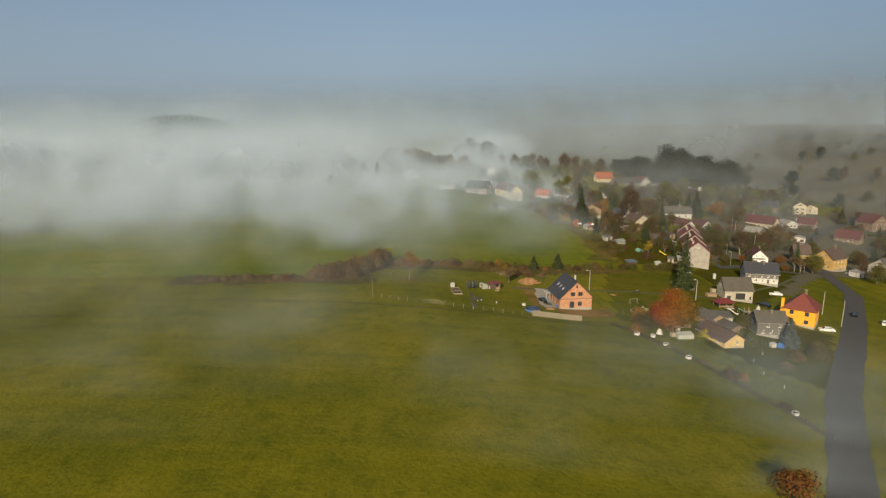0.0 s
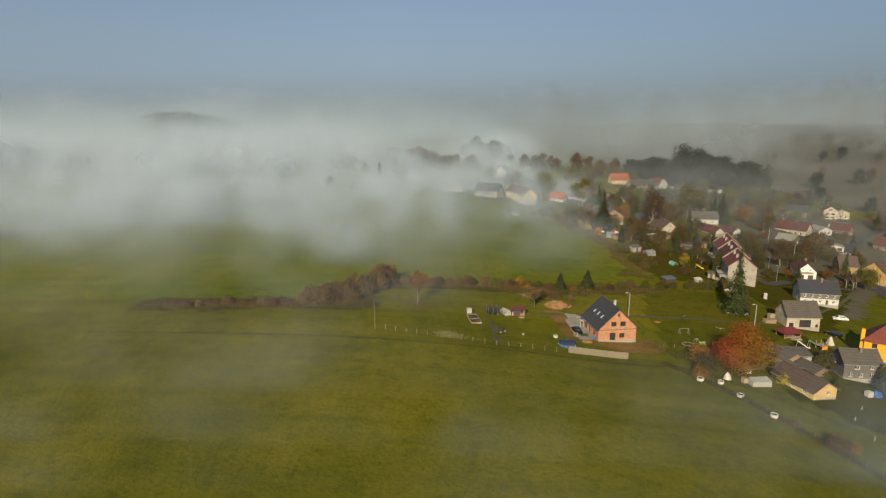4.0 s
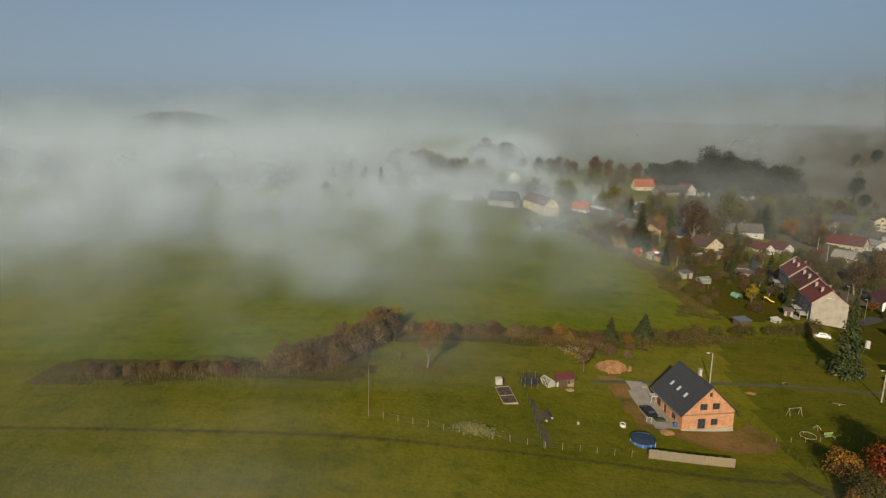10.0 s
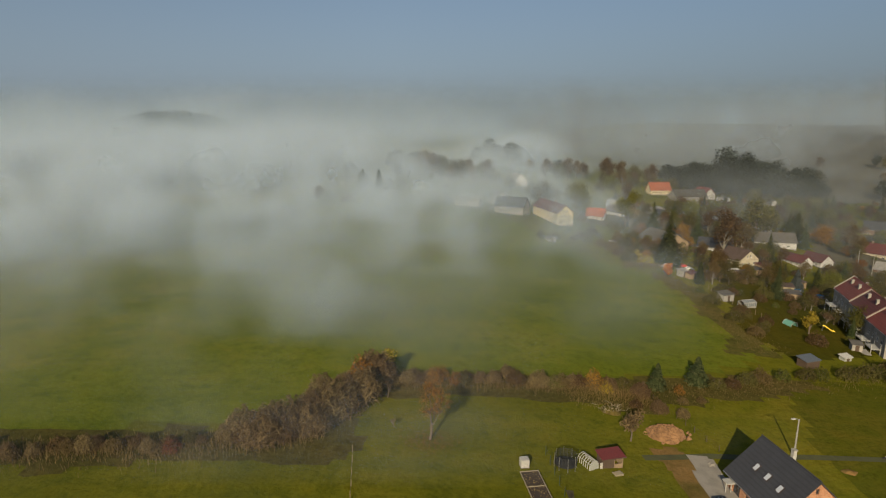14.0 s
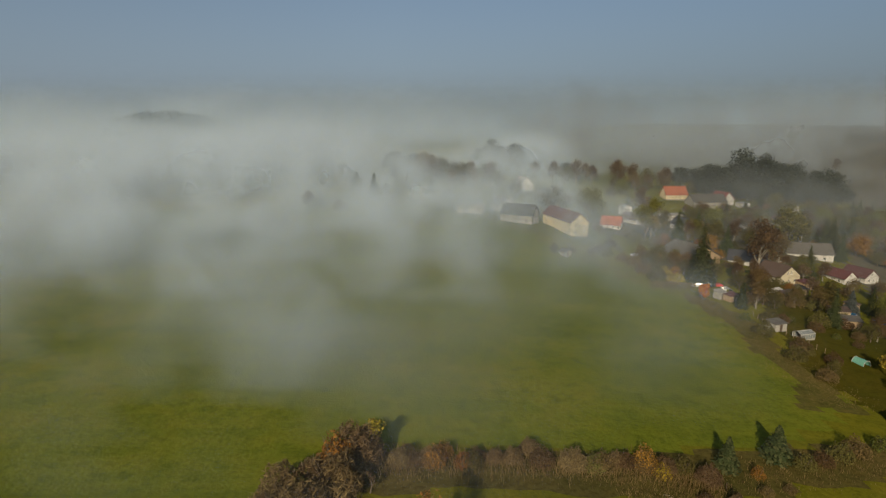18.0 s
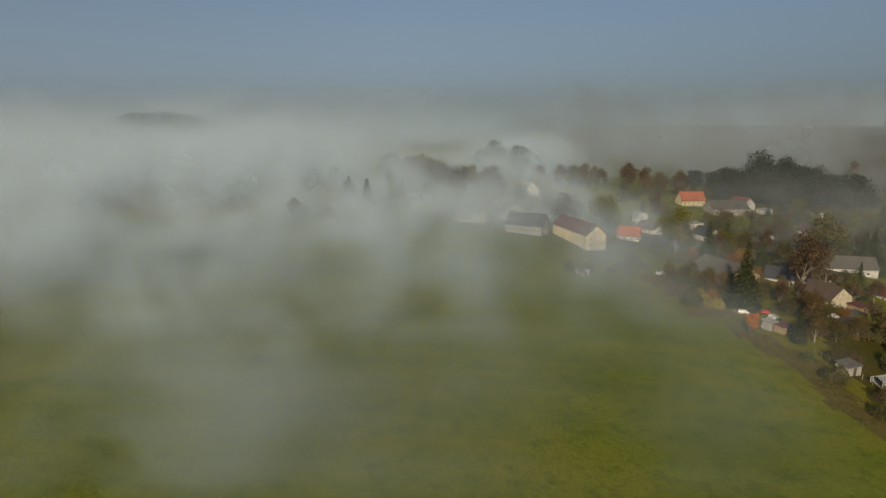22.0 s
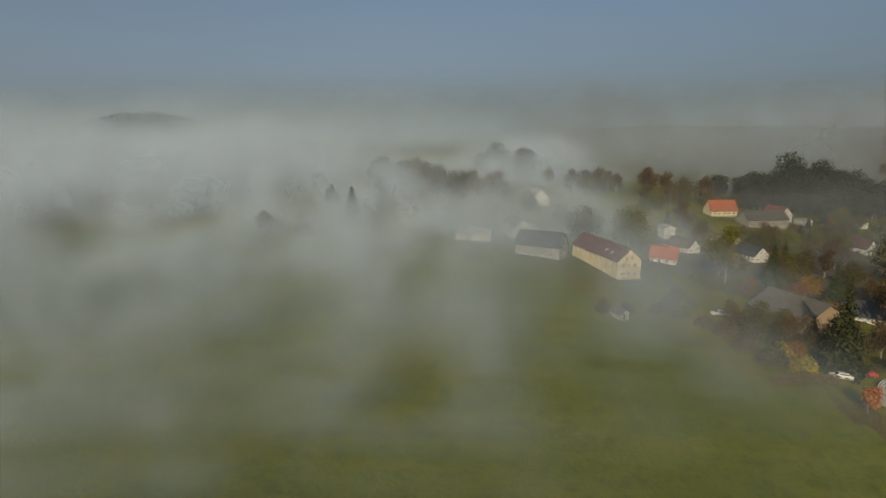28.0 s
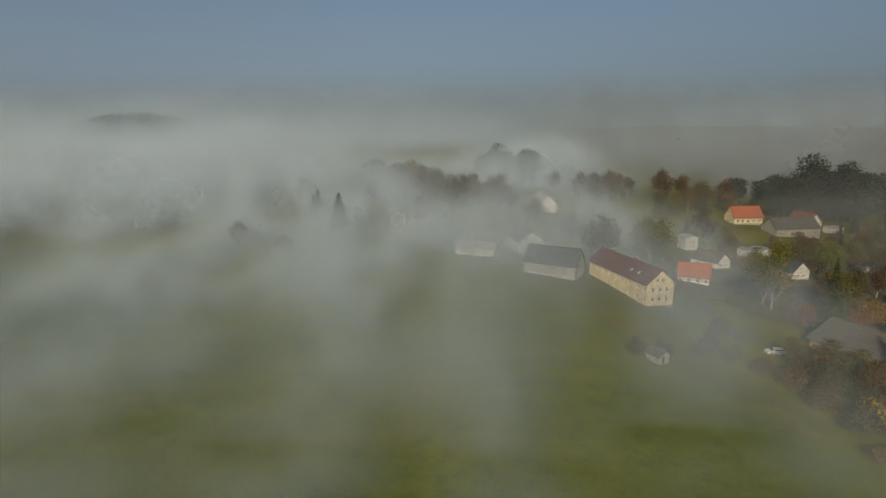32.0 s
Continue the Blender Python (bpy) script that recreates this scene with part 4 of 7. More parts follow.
def house(name, x, y, rot, w, l, eave, ridge, wall, roof, label, front=(), back=(), left=(), right=(), chimneys=(), z=None, over=0.45, frame_mat="frame_white", skylights=(), hip=0.0, plinth="concrete", category="house", doors=(), dormer=None, sills=True, group="", sink=1.2, leaf="dark_wood"):
    """Gable house: the front gable faces local -y, its foot centre at the origin; it runs l metres back."""
    top = thing(name, x, y, rot, z, label, category, group)
    HOUSE_AT.append((x - math.sin(radians(rot)) * l / 2, y + math.cos(radians(rot)) * l / 2, max(w, l) / 2 + 3.5))
    hw = w / 2
    slope = (ridge - eave) / hw

    def gable(u):
        return ridge - abs(u) * slope
    sides = (("f", -hw, hw, gable, front, lambda u, q, d: (u, d, q)),
             ("b", -hw, hw, gable, back, lambda u, q, d: (-u, l - d, q)),
             ("l", -l / 2, l / 2, lambda u: eave, left, lambda u, q, d: (-hw + d, l / 2 - u, q)),
             ("r", -l / 2, l / 2, lambda u: eave, right, lambda u, q, d: (hw - d, l / 2 + u, q)))
    for key, u0, u1, tp, wins, place in sides:
        if hip and key in "fb":
            tp = lambda u: eave
        mb = MB()
        dr = [d[1:] for d in doors if d[0] == key]
        holes = list(wins) + dr
        wall_strip(mb, u0, u1, -sink, tp, holes, place)
        part("wall", mb, M[wall], top)
        for i, (u, q, ww, hh) in enumerate(holes):
            is_door = i >= len(wins)
            fr, t = MB(), 0.07
            a, b, c, d = u - ww / 2, u + ww / 2, q, q + hh
            bars = [(a, a + t, c, d), (b - t, b, c, d), (a, b, c, c + t), (a, b, d - t, d)]
            if not is_door:
                bars.append((u - t / 2, u + t / 2, c, d))
            for ua, ub, za, zb in bars:
                p = [place(ua, za, 0.12), place(ub, za, 0.12), place(ub, zb, 0.12), place(ua, zb, 0.12)]
                r = [place(ua, za, 0.2), place(ub, za, 0.2), place(ub, zb, 0.2), place(ua, zb, 0.2)]
                fr.add(p + r, [(0, 1, 2, 3), (4, 7, 6, 5), (0, 4, 5, 1), (1, 5, 6, 2), (2, 6, 7, 3), (3, 7, 4, 0)])
            win = part("door" if is_door else "window", fr, M[frame_mat], top)
            pn = MB().quad(place(a, c, 0.17), place(b, c, 0.17), place(b, d, 0.17), place(a, d, 0.17))
            part("leaf" if is_door else "pane", pn, M[leaf if is_door else "glass"], win)
            if sills and not is_door:
                sl = MB()
                p = [place(a - 0.06, c - 0.05, -0.07), place(b + 0.06, c - 0.05, -0.07), place(b + 0.06, c, -0.07), place(a - 0.06, c, -0.07)]
                r = [place(a - 0.06, c - 0.05, 0.14), place(b + 0.06, c - 0.05, 0.14), place(b + 0.06, c, 0.14), place(a - 0.06, c, 0.14)]
                sl.add(p + r, [(0, 1, 2, 3), (0, 4, 5, 1), (1, 5, 6, 2), (2, 6, 7, 3), (3, 7, 4, 0)])
                part("sill", sl, M["frame_white"], win)
    # plinth, slightly proud
    if plinth:
        pb = MB()
        pb.box(-hw - 0.03, hw + 0.03, -0.03, l + 0.03, -sink, 0.28)
        part("plinth", pb, M[plinth], top)
    # roof slopes with thickness
    th = 0.2
    if not hip:
        for s in (-1, 1):
            ex, ez = s * (hw + over), eave - over * slope
            mb = MB()
            y0, y1 = -over, l + over
            pts = []
            for (px, pz) in ((0, ridge), (ex, ez)):
                for py in (y0, y1):
                    pts += [(px, py, pz + 0.03), (px, py, pz + 0.03 + th)]
            mb.add(pts, [(1, 5, 7, 3) if s > 0 else (1, 3, 7, 5), (0, 2, 6, 4) if s > 0 else (0, 4, 6, 2), (4, 6, 7, 5), (0, 4, 5, 1), (2, 3, 7, 6)])
            rf = part("roof", mb, M[roof], top)
            gt = MB().tube([(ex, y0, ez + 0.05), (ex, y1, ez + 0.05)], [0.07, 0.07], 6)
            part("gutter", gt, M["metal"], rf)
        rc = MB().tube([(0, -over, ridge + th + 0.05), (0, l + over, ridge + th + 0.05)], [0.12, 0.12], 6)
        part("ridge_cap", rc, M[roof], top)
    else:
        ez, o = eave - over * slope, over
        r0, r1 = hip, l - hip
        ev = [(-hw - o, -o, ez), (hw + o, -o, ez), (hw + o, l + o, ez), (-hw - o, l + o, ez)]
        rg = [(0, r0, ridge), (0, r1, ridge)]
        for idx in ((0, 1, "f"), (1, 2, "r"), (2, 3, "b"), (3, 0, "l")):
            mb = MB()
            a, b = ev[idx[0]], ev[idx[1]]
            tops = {"f": [rg[0]], "b": [rg[1]], "r": [rg[1], rg[0]], "l": [rg[0], rg[1]]}[idx[2]]
            face = [a, b] + tops
            up = [(p[0], p[1], p[2] + th) for p in face]
            n = len(face)
            mb.add(up + face, [tuple(range(n)), tuple(reversed(range(n, 2 * n))), (n, n + 1, 1, 0)])
            part("roof", mb, M[roof], top)
    for (cx, cy, cw, ch, cm) in chimneys:
        mb = MB()
        zr = (ridge - abs(cx) * slope) - 0.5
        mb.box(cx - cw / 2, cx + cw / 2, cy - cw / 2, cy + cw / 2, zr, zr + ch + 0.5)
        c = part("chimney", mb, M[cm], top)
        k = MB().box(cx - cw / 2 - 0.07, cx + cw / 2 + 0.07, cy - cw / 2 - 0.07, cy + cw / 2 + 0.07, zr + ch + 0.5, zr + ch + 0.6)
        part("cap", k, M["concrete"], c)
    for (s, cy, up) in skylights:
        u = s * hw * (1 - up)
        n = Vector((s * slope, 0, 1)).normalized()
        tdir = Vector((s, 0, -slope)).normalized()
        c = Vector((u, cy, ridge - abs(u) * slope + 0.03)) + n * (th + 0.03)
        fb = MB()
        m = Matrix.Translation(c) @ Matrix((tdir, Vector((0, 1, 0)), n)).transposed().to_4x4()
        fb.box(-0.6, 0.6, -0.42, 0.42, -0.02, 0.06, m=m)
        sk = part("roof_window", fb, M["frame_dark"], top)
        gb = MB().quad(*[tuple(m @ Vector(p)) for p in ((-0.5, -0.33, 0.066), (0.5, -0.33, 0.066), (0.5, 0.33, 0.066), (-0.5, 0.33, 0.066))])
        part("pane", gb, M["sky_glass"], sk)
    return top


def row(n, span, z, w, h, off=0.0):
    """n openings spread over span metres at one height."""
    return [(off + (i - (n - 1) / 2) * span / max(1, n), z, w, h) for i in range(n)]


M["sky_glass"] = plain("bright_roof_glass", (0.55, 0.58, 0.62), 0.15, 0.3, 0.1)

# the new house of clay blocks
new_house = house("unfinished_house", 65.5, 152.4, 6.8, 10.0, 10.6, 3.7, 8.5, "blocks", "roof_dark", "unplastered house of orange clay blocks with anthracite roof", z=-0.95,
                  front=[(-1.2, 0.35, 1.5, 2.0), (1.25, 0.95, 1.35, 1.25), (-1.05, 4.0, 1.4, 1.25), (1.35, 4.0, 1.4, 1.25), (0.15, 6.55, 0.5, 0.8)],
                  left=[(-3.4, 0.2, 1.6, 2.3), (-0.9, 0.2, 1.0, 2.1), (2.2, 0.95, 1.5, 1.2)], right=row(3, 9, 0.95, 1.3, 1.2), back=row(2, 6, 0.95, 1.3, 1.2),
                  frame_mat="frame_dark", sills=False, over=0.6, chimneys=[(2.0, 7.0, 0.52, 2.1, "white_paint")], skylights=[(-1, 2.6, 0.40), (-1, 5.2, 0.42), (-1, 7.6, 0.42)])
bb = MB().box(-5.012, 5.012, -0.012, 0.02, 3.05, 3.28)
part("ring_beam", bb, M["brown_wall"], new_house, "darker band course across the gable")
bb = MB().box(-5.03, 5.03, -0.06, 0.0, -1.2, 0.42)
part("foundation", bb, M["concrete"], new_house, "raw grey concrete foundation edge")
pk = MB()
for dx in (-0.42, 0.42):
    pk.box(-5.9 + dx, -5.8 + dx, 9.2, 9.3, 0, 2.6)
pk.box(-6.5, -5.2, 8.6, 9.9, 2.6, 2.75)
part("porch", pk, M["white_paint"], new_house, "small white porch by the entrance")

# village houses, nearest first
orange_house = house("orange_house", 133.0, 151.0, -40, 8.4, 9.0, 5.3, 9.2, "orange", "roof_red", "bright orange two-storey house with red hipped roof", front=[(-2.0, 0.8, 1.1, 1.3), (2.0, 0.8, 1.1, 1.3), (-2.0, 3.3, 1.1, 1.3), (2.0, 3.3, 1.1, 1.3)], left=row(3, 7, 0.8, 0.9, 1.2) + row(3, 7, 3.3, 0.9, 1.2), right=row(3, 7, 0.8, 0.9, 1.2) + row(3, 7, 3.3, 0.9, 1.2), frame_mat="frame_maroon", hip=3.9, chimneys=[(0.6, 5.0, 0.6, 1.6, "brown_wall")])
part("wall_strip", MB().box(-5.1, -4.3, 0.6, 1.3, -1.2, 7.7), M["orange"], orange_house, "tall orange fire wall at the corner")
house("barn", 121.3, 175.7, -94, 6.8, 9.2, 3.5, 7.0, "barn_wall", "roof_barn", "pale plastered barn with grey-brown roof and open doorway", category="barn", front=[(-0.8, 3.8, 0.6, 0.8)], doors=[("r", 0.6, -0.4, 3.4, 2.9), ("r", -3.2, -0.4, 1.5, 2.0), ("r", 3.9, -0.4, 0.9, 1.7)], z=height(124, 174) + 0.2, over=0.35, leaf="black")
timbered = house("timbered_house", 146.3, 208.4, -105, 8.0, 11.8, 4.2, 7.6, "white", "roof_dark", "long white house with timbered upper storey and slate roof", right=[(-4.4, 0.7, 0.8, 1.0), (-2.0, 0.7, 0.8, 1.0), (0.4, 0.7, 0.8, 1.0), (4.4, 0.7, 0.8, 1.0)] + row(5, 11, 2.7, 0.8, 0.9), front=row(2, 5, 0.8, 0.9, 1.1) + row(2, 4, 2.8, 0.9, 1.0), chimneys=[(0.6, 7, 0.6, 1.4, "brown_wall")], doors=[("r", 2.4, 0, 0.9, 1.9)], z=height(151, 204) + 0.3)
tb = MB()
wall_strip(tb, -5.9, 5.9, 2.2, lambda u: 4.15, row(5, 11, 2.7, 0.8, 0.9), lambda u, q, d: (4.05 - d, 5.9 + u, q), 0.12)
part("timber_storey", tb, M["grey_timber"], timbered, "grey timber-boarded upper storey")
fire_house = house("fire_station", 175.6, 248.6, -20, 7.4, 11, 3.5, 6.9, "white_bright", "roof_maroon", "white gabled village fire station with dark red roof", front=[(-1.2, 3.75, 0.6, 0.8), (1.2, 3.75, 0.6, 0.8)], left=row(3, 9, 0.9, 1.0, 1.2), right=row(3, 9, 0.9, 1.0, 1.2), doors=[("f", -1.7, 0, 2.2, 2.1), ("f", 1.7, 0, 2.2, 2.1)], chimneys=[(0.5, 6, 0.6, 1.3, "brown_wall")])
sign = part("sign_board", MB().box(-2.6, 2.6, -0.06, -0.02, 2.45, 3.3), M["concrete"], fire_house, "pale board with the station's sign")
lettering = bpy.data.curves.new("lettering", "FONT")
lettering.body, lettering.size, lettering.align_x, lettering.extrude = "HASI\u010cI", 0.95, "CENTER", 0.02
letters = new("lettering", lettering)
letters.data.materials.append(M["frame_dark"])
letters.parent = sign
letters.matrix_basis = pose(0, -0.085, 2.54, 90, 0, 0)
house("ochre_house", 220.1, 268.9, -65, 9.8, 12, 5.9, 10.0, "yellow_deep", "roof_brown", "large yellow-ochre house with brown roof", front=row(3, 8, 1.0, 0.9, 1.2) + row(3, 8, 3.7, 0.9, 1.2) + row(2, 3.4, 6.6, 0.8, 1.0), right=row(4, 11, 1.0, 0.9, 1.2) + row(4, 11, 3.7, 0.9, 1.2), left=row(4, 11, 1.4, 1.0, 1.3), chimneys=[(0, 9, 0.7, 1.3, "brown_wall")])
house("garage_house", 214.0, 285.0, -105, 8.4, 7.8, 4.6, 8.8, "ochre", "roof_brown", "ochre house with wide garage door and brown roof", front=row(2, 5, 1.2, 0.9, 1.3) + row(2, 3, 4.4, 0.9, 1.2), doors=[("r", 0.0, 0, 2.8, 2.5)], right=[(2.8, 1.2, 1.0, 1.1)])
house("grey_house", 252, 272, -60, 10, 11, 4.2, 8.0, "grey_wall", "roof_grey", "grey rendered house with grey gable roof", front=row(4, 8, 1.6, 1.0, 1.2) + row(2, 3, 5.2, 0.9, 1.1), left=row(3, 10, 1.8, 1.0, 1.3), chimneys=[(0, 7, 0.6, 1.2, "brown_wall")])
house("brick_villa", 338, 384, 12, 14, 14, 6.0, 11.0, "brown_wall", "roof_maroon", "old brick villa with maroon roof", front=row(3, 10, 1.2, 1.0, 1.4) + row(3, 10, 4.2, 1.0, 1.3) + row(2, 4, 7.4, 0.9, 1.1), left=row(3, 10, 1.2, 1.0, 1.4))
house("red_roof_house", 297.8, 347.4, 38, 10, 14, 3.6, 8.0, "brown_wall", "roof_maroon", "long brick house under a maroon roof", front=row(3, 8, 1.0, 1.0, 1.3), left=row(4, 12, 1.0, 1.0, 1.3), right=row(4, 12, 1.0, 1.0, 1.3))
house("red_bungalow", 258.3, 375.7, 38, 11, 18.5, 3.6, 8.0, "cream", "roof_maroon", "cream bungalow with broad red roof", front=row(3, 9, 0.9, 1.3, 1.3) + [(0, 4.8, 1.1, 1.1)], left=row(5, 16, 0.9, 1.3, 1.3), right=row(5, 16, 0.9, 1.4, 1.3), chimneys=[(0, 8, 0.7, 1.3, "brown_wall"), (0, 16, 0.7, 1.3, "brown_wall")])
house("tin_roof_house", 232.2, 347.2, 38, 9, 9.5, 3.0, 5.8, "brown_wall", "roof_pale", "low brick workshop with pale fibre-cement roof", category="workshop", front=row(3, 8, 0.8, 1.0, 1.2), left=row(3, 8, 0.8, 1.0, 1.2), right=row(3, 8, 0.8, 1.0, 1.2))
house("white_bungalow", 272.5, 381.1, 8, 9.5, 10, 3.2, 5.4, "white", "roof_pale", "white bungalow with pale shallow roof", front=row(3, 9, 0.9, 1.4, 1.3), left=row(3, 10, 0.9, 1.3, 1.3), right=row(3, 10, 0.9, 1.3, 1.3))
house("cream_villa", 311.0, 434.2, -25, 9.0, 12, 6.8, 9.8, "cream", "roof_maroon", "cream two-storey villa with balcony windows", front=row(2, 7, 0.9, 2.2, 1.3) + row(2, 7, 3.6, 2.2, 1.4) + [(0, 6.6, 2.0, 1.3)], right=row(4, 10, 1.0, 1.2, 1.4) + row(4, 10, 4.0, 1.2, 1.4))
house("villa_annex", 321.5, 437.5, -25, 10.5, 11, 4.8, 7.4, "cream", "roof_maroon", "cream side wing with red roof", front=row(3, 9, 1.0, 1.2, 1.4))
house("dark_barn", 297, 440.0, 55, 10, 13, 4.2, 8.6, "brown_wall", "roof_dark", "dark slate-roofed barn behind the red bungalow", category="barn", front=[(0, 6, 1.2, 1.2)], left=row(3, 12, 1.0, 1.0, 1.2))
house("low_garage", 252.8, 341.2, -30, 7.6, 6, 2.5, 3.6, "white", "roof_pale", "low white garage with flat pale roof", category="garage", doors=[("f", -1.8, 0, 2.4, 2.1), ("f", 1.8, 0, 2.4, 2.1)])
house("maroon_cottage", 293.3, 386.3, 38, 9, 11.5, 3.2, 7.0, "brown_wall", "roof_maroon", "brick cottage with maroon roof", left=row(3, 10, 0.9, 1.1, 1.2), right=row(3, 10, 0.9, 1.1, 1.2), front=row(2, 5, 0.9, 1.0, 1.2))
house("twin_gable_house", 195.5, 345, 16, 7.4, 11, 3.0, 6.0, "white", "roof_maroon", "white gabled house with maroon roof", front=row(2, 5, 0.9, 1.0, 1.2) + [(0, 3.6, 0.9, 1.0)], left=row(3, 9, 0.9, 1.0, 1.2))
house("twin_gable_house", 181.5, 338, 16, 6.6, 11, 2.8, 5.4, "white", "roof_maroon", "white gabled house with maroon roof", front=row(2, 5, 0.9, 1.0, 1.2) + [(0, 3.4, 0.9, 1.0)], left=row(3, 9, 0.9, 1.0, 1.2))
house("white_gable_house", 217.5, 445, 18, 6.2, 9, 3.6, 7.4, "white_bright", "roof_maroon", "white steep-gabled house far in the haze", front=row(2, 4, 1.0, 0.9, 1.3) + row(2, 2.6, 4.2, 0.7, 1.1))
house("white_gable_house", 203, 410, 18, 6.5, 9, 4.2, 7.8, "white_bright", "roof_brown", "white steep-gabled house among trees", front=row(2, 4, 1.0, 0.9, 1.3) + row(2, 2.6, 4.4, 0.8, 1.1))
house("cream_cottage", 144.2, 318.4, 20, 10.6, 11, 3.3, 7.0, "cream", "roof_brown", "cream cottage with brown gable roof", front=row(3, 9, 0.9, 1.0, 1.2) + row(2, 3.4, 4.0, 0.9, 1.2), right=row(3, 9, 0.9, 1.1, 1.2), left=row(3, 9, 0.9, 1.1, 1.2), chimneys=[(0.6, 5, 0.6, 1.3, "brown_wall")])
house("dark_cottage", 148, 341, 60, 9, 14, 3.2, 6.6, "white", "roof_dark", "white cottage with dark slate roof", front=row(2, 5, 0.8, 1.0, 1.2) + [(0, 3.8, 0.9, 1.0)], left=row(4, 12, 0.8, 1.0, 1.2), right=row(4, 12, 0.8, 1.0, 1.2))
house("long_barn", 198, 377, 78, 11, 20, 3.6, 7.6, "white", "roof_grey", "long white barn with grey fibre-cement roof", category="barn", front=row(3, 8, 1.0, 1.2, 1.2), left=row(4, 17, 1.0, 1.2, 1.0), right=row(4, 17, 1.0, 1.2, 1.0))
house("beige_bungalow", 98.2, 121.6, 15, 5.8, 10, 2.1, 3.8, "cream_warm", "roof_brown", "small yellow summer cottage with brown roof", front=[(0.9, 1.0, 0.9, 0.7)], left=row(3, 8, 0.9, 0.8, 0.8), category="cottage")
house("garden_shed", 90.5, 134, 15, 5, 6, 2.2, 3.3, "wood", "roof_brown", "weathered wooden garden shed with felt roof", category="shed", doors=[("f", 0, 0, 1.0, 1.9)], plinth="")
house("garden_shed", 101.5, 137, 15, 5, 6.5, 2.3, 3.4, "wood", "roof_grey", "weathered wooden shed with grey roof", category="shed", doors=[("f", 0, 0, 1.0, 1.9)], plinth="")
house("grey_cottage", 111.5, 137.3, -98, 5.4, 7.4, 3.9, 6.1, "grey_dark", "roof_barn", "dark grey two-storey house with grey roof", front=[(-0.8, 2.4, 0.8, 1.0)], right=row(3, 6.5, 0.6, 0.8, 1.0) + [(-1.0, 2.4, 1.0, 1.2), (2, 2.5, 0.8, 1.0)], chimneys=[(0.6, 4, 0.5, 1.0, "brown_wall")])
house("lean_to", 104.0, 131.6, 15, 3.6, 5.0, 2.0, 2.8, "brown_wall", "roof_barn", "low brown outbuilding with grey felt roof", category="shed", front=[(0.7, 0.9, 0.8, 0.7)], plinth="")

# farm and the far side
house("farmhouse", 74.1, 355.4, 14, 8.1, 30, 6.2, 9.7, "yellow", "roof_maroon", "long pale-yellow farmhouse with maroon tile roof", front=row(3, 6.0, 1.3, 0.85, 1.2) + row(3, 6.0, 3.9, 0.85, 1.2) + row(2, 3.2, 6.4, 0.8, 1.1) + [(0, 8.3, 0.4, 0.6)],
      left=row(9, 32, 1.3, 0.9, 1.2) + row(9, 32, 4.0, 0.9, 1.1), right=row(9, 32, 1.3, 0.9, 1.2) + row(9, 32, 4.0, 0.9, 1.1), skylights=[(-1, 6, 0.4), (-1, 9.5, 0.4)], chimneys=[(0.4, 12, 0.7, 1.3, "brown_wall"), (0.4, 24, 0.7, 1.3, "brown_wall")])
house("farm_wing", 58.5, 378, 60, 9, 16, 4.2, 8.6, "grey_wall", "roof_dark", "dark-roofed farm outbuilding joined to the yard", category="barn", front=row(2, 5, 1.0, 1.0, 1.2), left=row(4, 13, 1.0, 1.0, 1.2))
house("white_farmhouse", 49.2, 411, 12, 9.6, 15, 4.2, 7.4, "white", "roof_brown", "white gabled farmhouse in thin fog", front=row(3, 7, 0.9, 0.9, 1.2) + row(3, 4.8, 4.4, 0.8, 1.0), left=row(4, 12, 0.9, 1.0, 1.2))
house("white_annex", 36, 404, 70, 5, 14, 2.8, 4.6, "white", "roof_pale", "low white annex beside the farmhouse", left=row(4, 12, 0.9, 1.0, 1.0), front=row(2, 3, 0.9, 0.8, 1.0))
house("orange_roof_cottage", 101.5, 386, 65, 7.5, 9, 2.6, 6.0, "white", "roof_orange", "white cottage with bright orange tile roof", front=row(2, 5, 0.8, 1.0, 1.1), left=row(4, 10, 0.8, 1.0, 1.1), right=row(4, 10, 0.8, 1.0, 1.1))
house("yellow_bungalow", 172.5, 500, 80, 9, 15, 3.3, 8.3, "yellow", "roof_orange", "yellow bungalow with orange-red tile roof", right=row(5, 14, 0.9, 1.2, 1.2), left=row(5, 14, 0.9, 1.2, 1.2), front=row(2, 5, 0.9, 1.0, 1.2)).matrix_basis = pose(164.5, 500, height(172, 499), 0, 0, -85)
house("white_house", 212, 505, 20, 10, 12, 4.0, 8.6, "white", "roof_red", "white gabled house with red roof on the hillside", front=row(2, 6, 0.9, 1.0, 1.2) + [(0, 4.6, 0.9, 1.1)], right=row(3, 9, 0.9, 1.0, 1.2))
house("grey_barn", 178, 480, 0, 11, 23, 3.8, 8.2, "beige", "roof_barn", "long barn with weathered grey roof", category="barn", right=row(4, 24, 0.9, 1.4, 1.2)).matrix_basis = pose(176, 484, height(184, 480), 0, 0, -82)
house("white_tower_house", 127.5, 458, 10, 6, 6, 5.6, 6.6, "white", "roof_pale", "small square white building with flat roof", front=row(2, 4, 0.9, 0.9, 1.1) + row(2, 4, 3.4, 0.9, 1.1), left=row(2, 4, 0.9, 0.9, 1.1))
house("white_cottage", 122, 418, 30, 8, 11, 2.8, 5.8, "white", "roof_brown", "small white cottage among trees", front=row(2, 5, 0.8, 0.9, 1.1) + [(0, 3.4, 0.8, 0.9)], left=row(3, 9, 0.8, 0.9, 1.1))
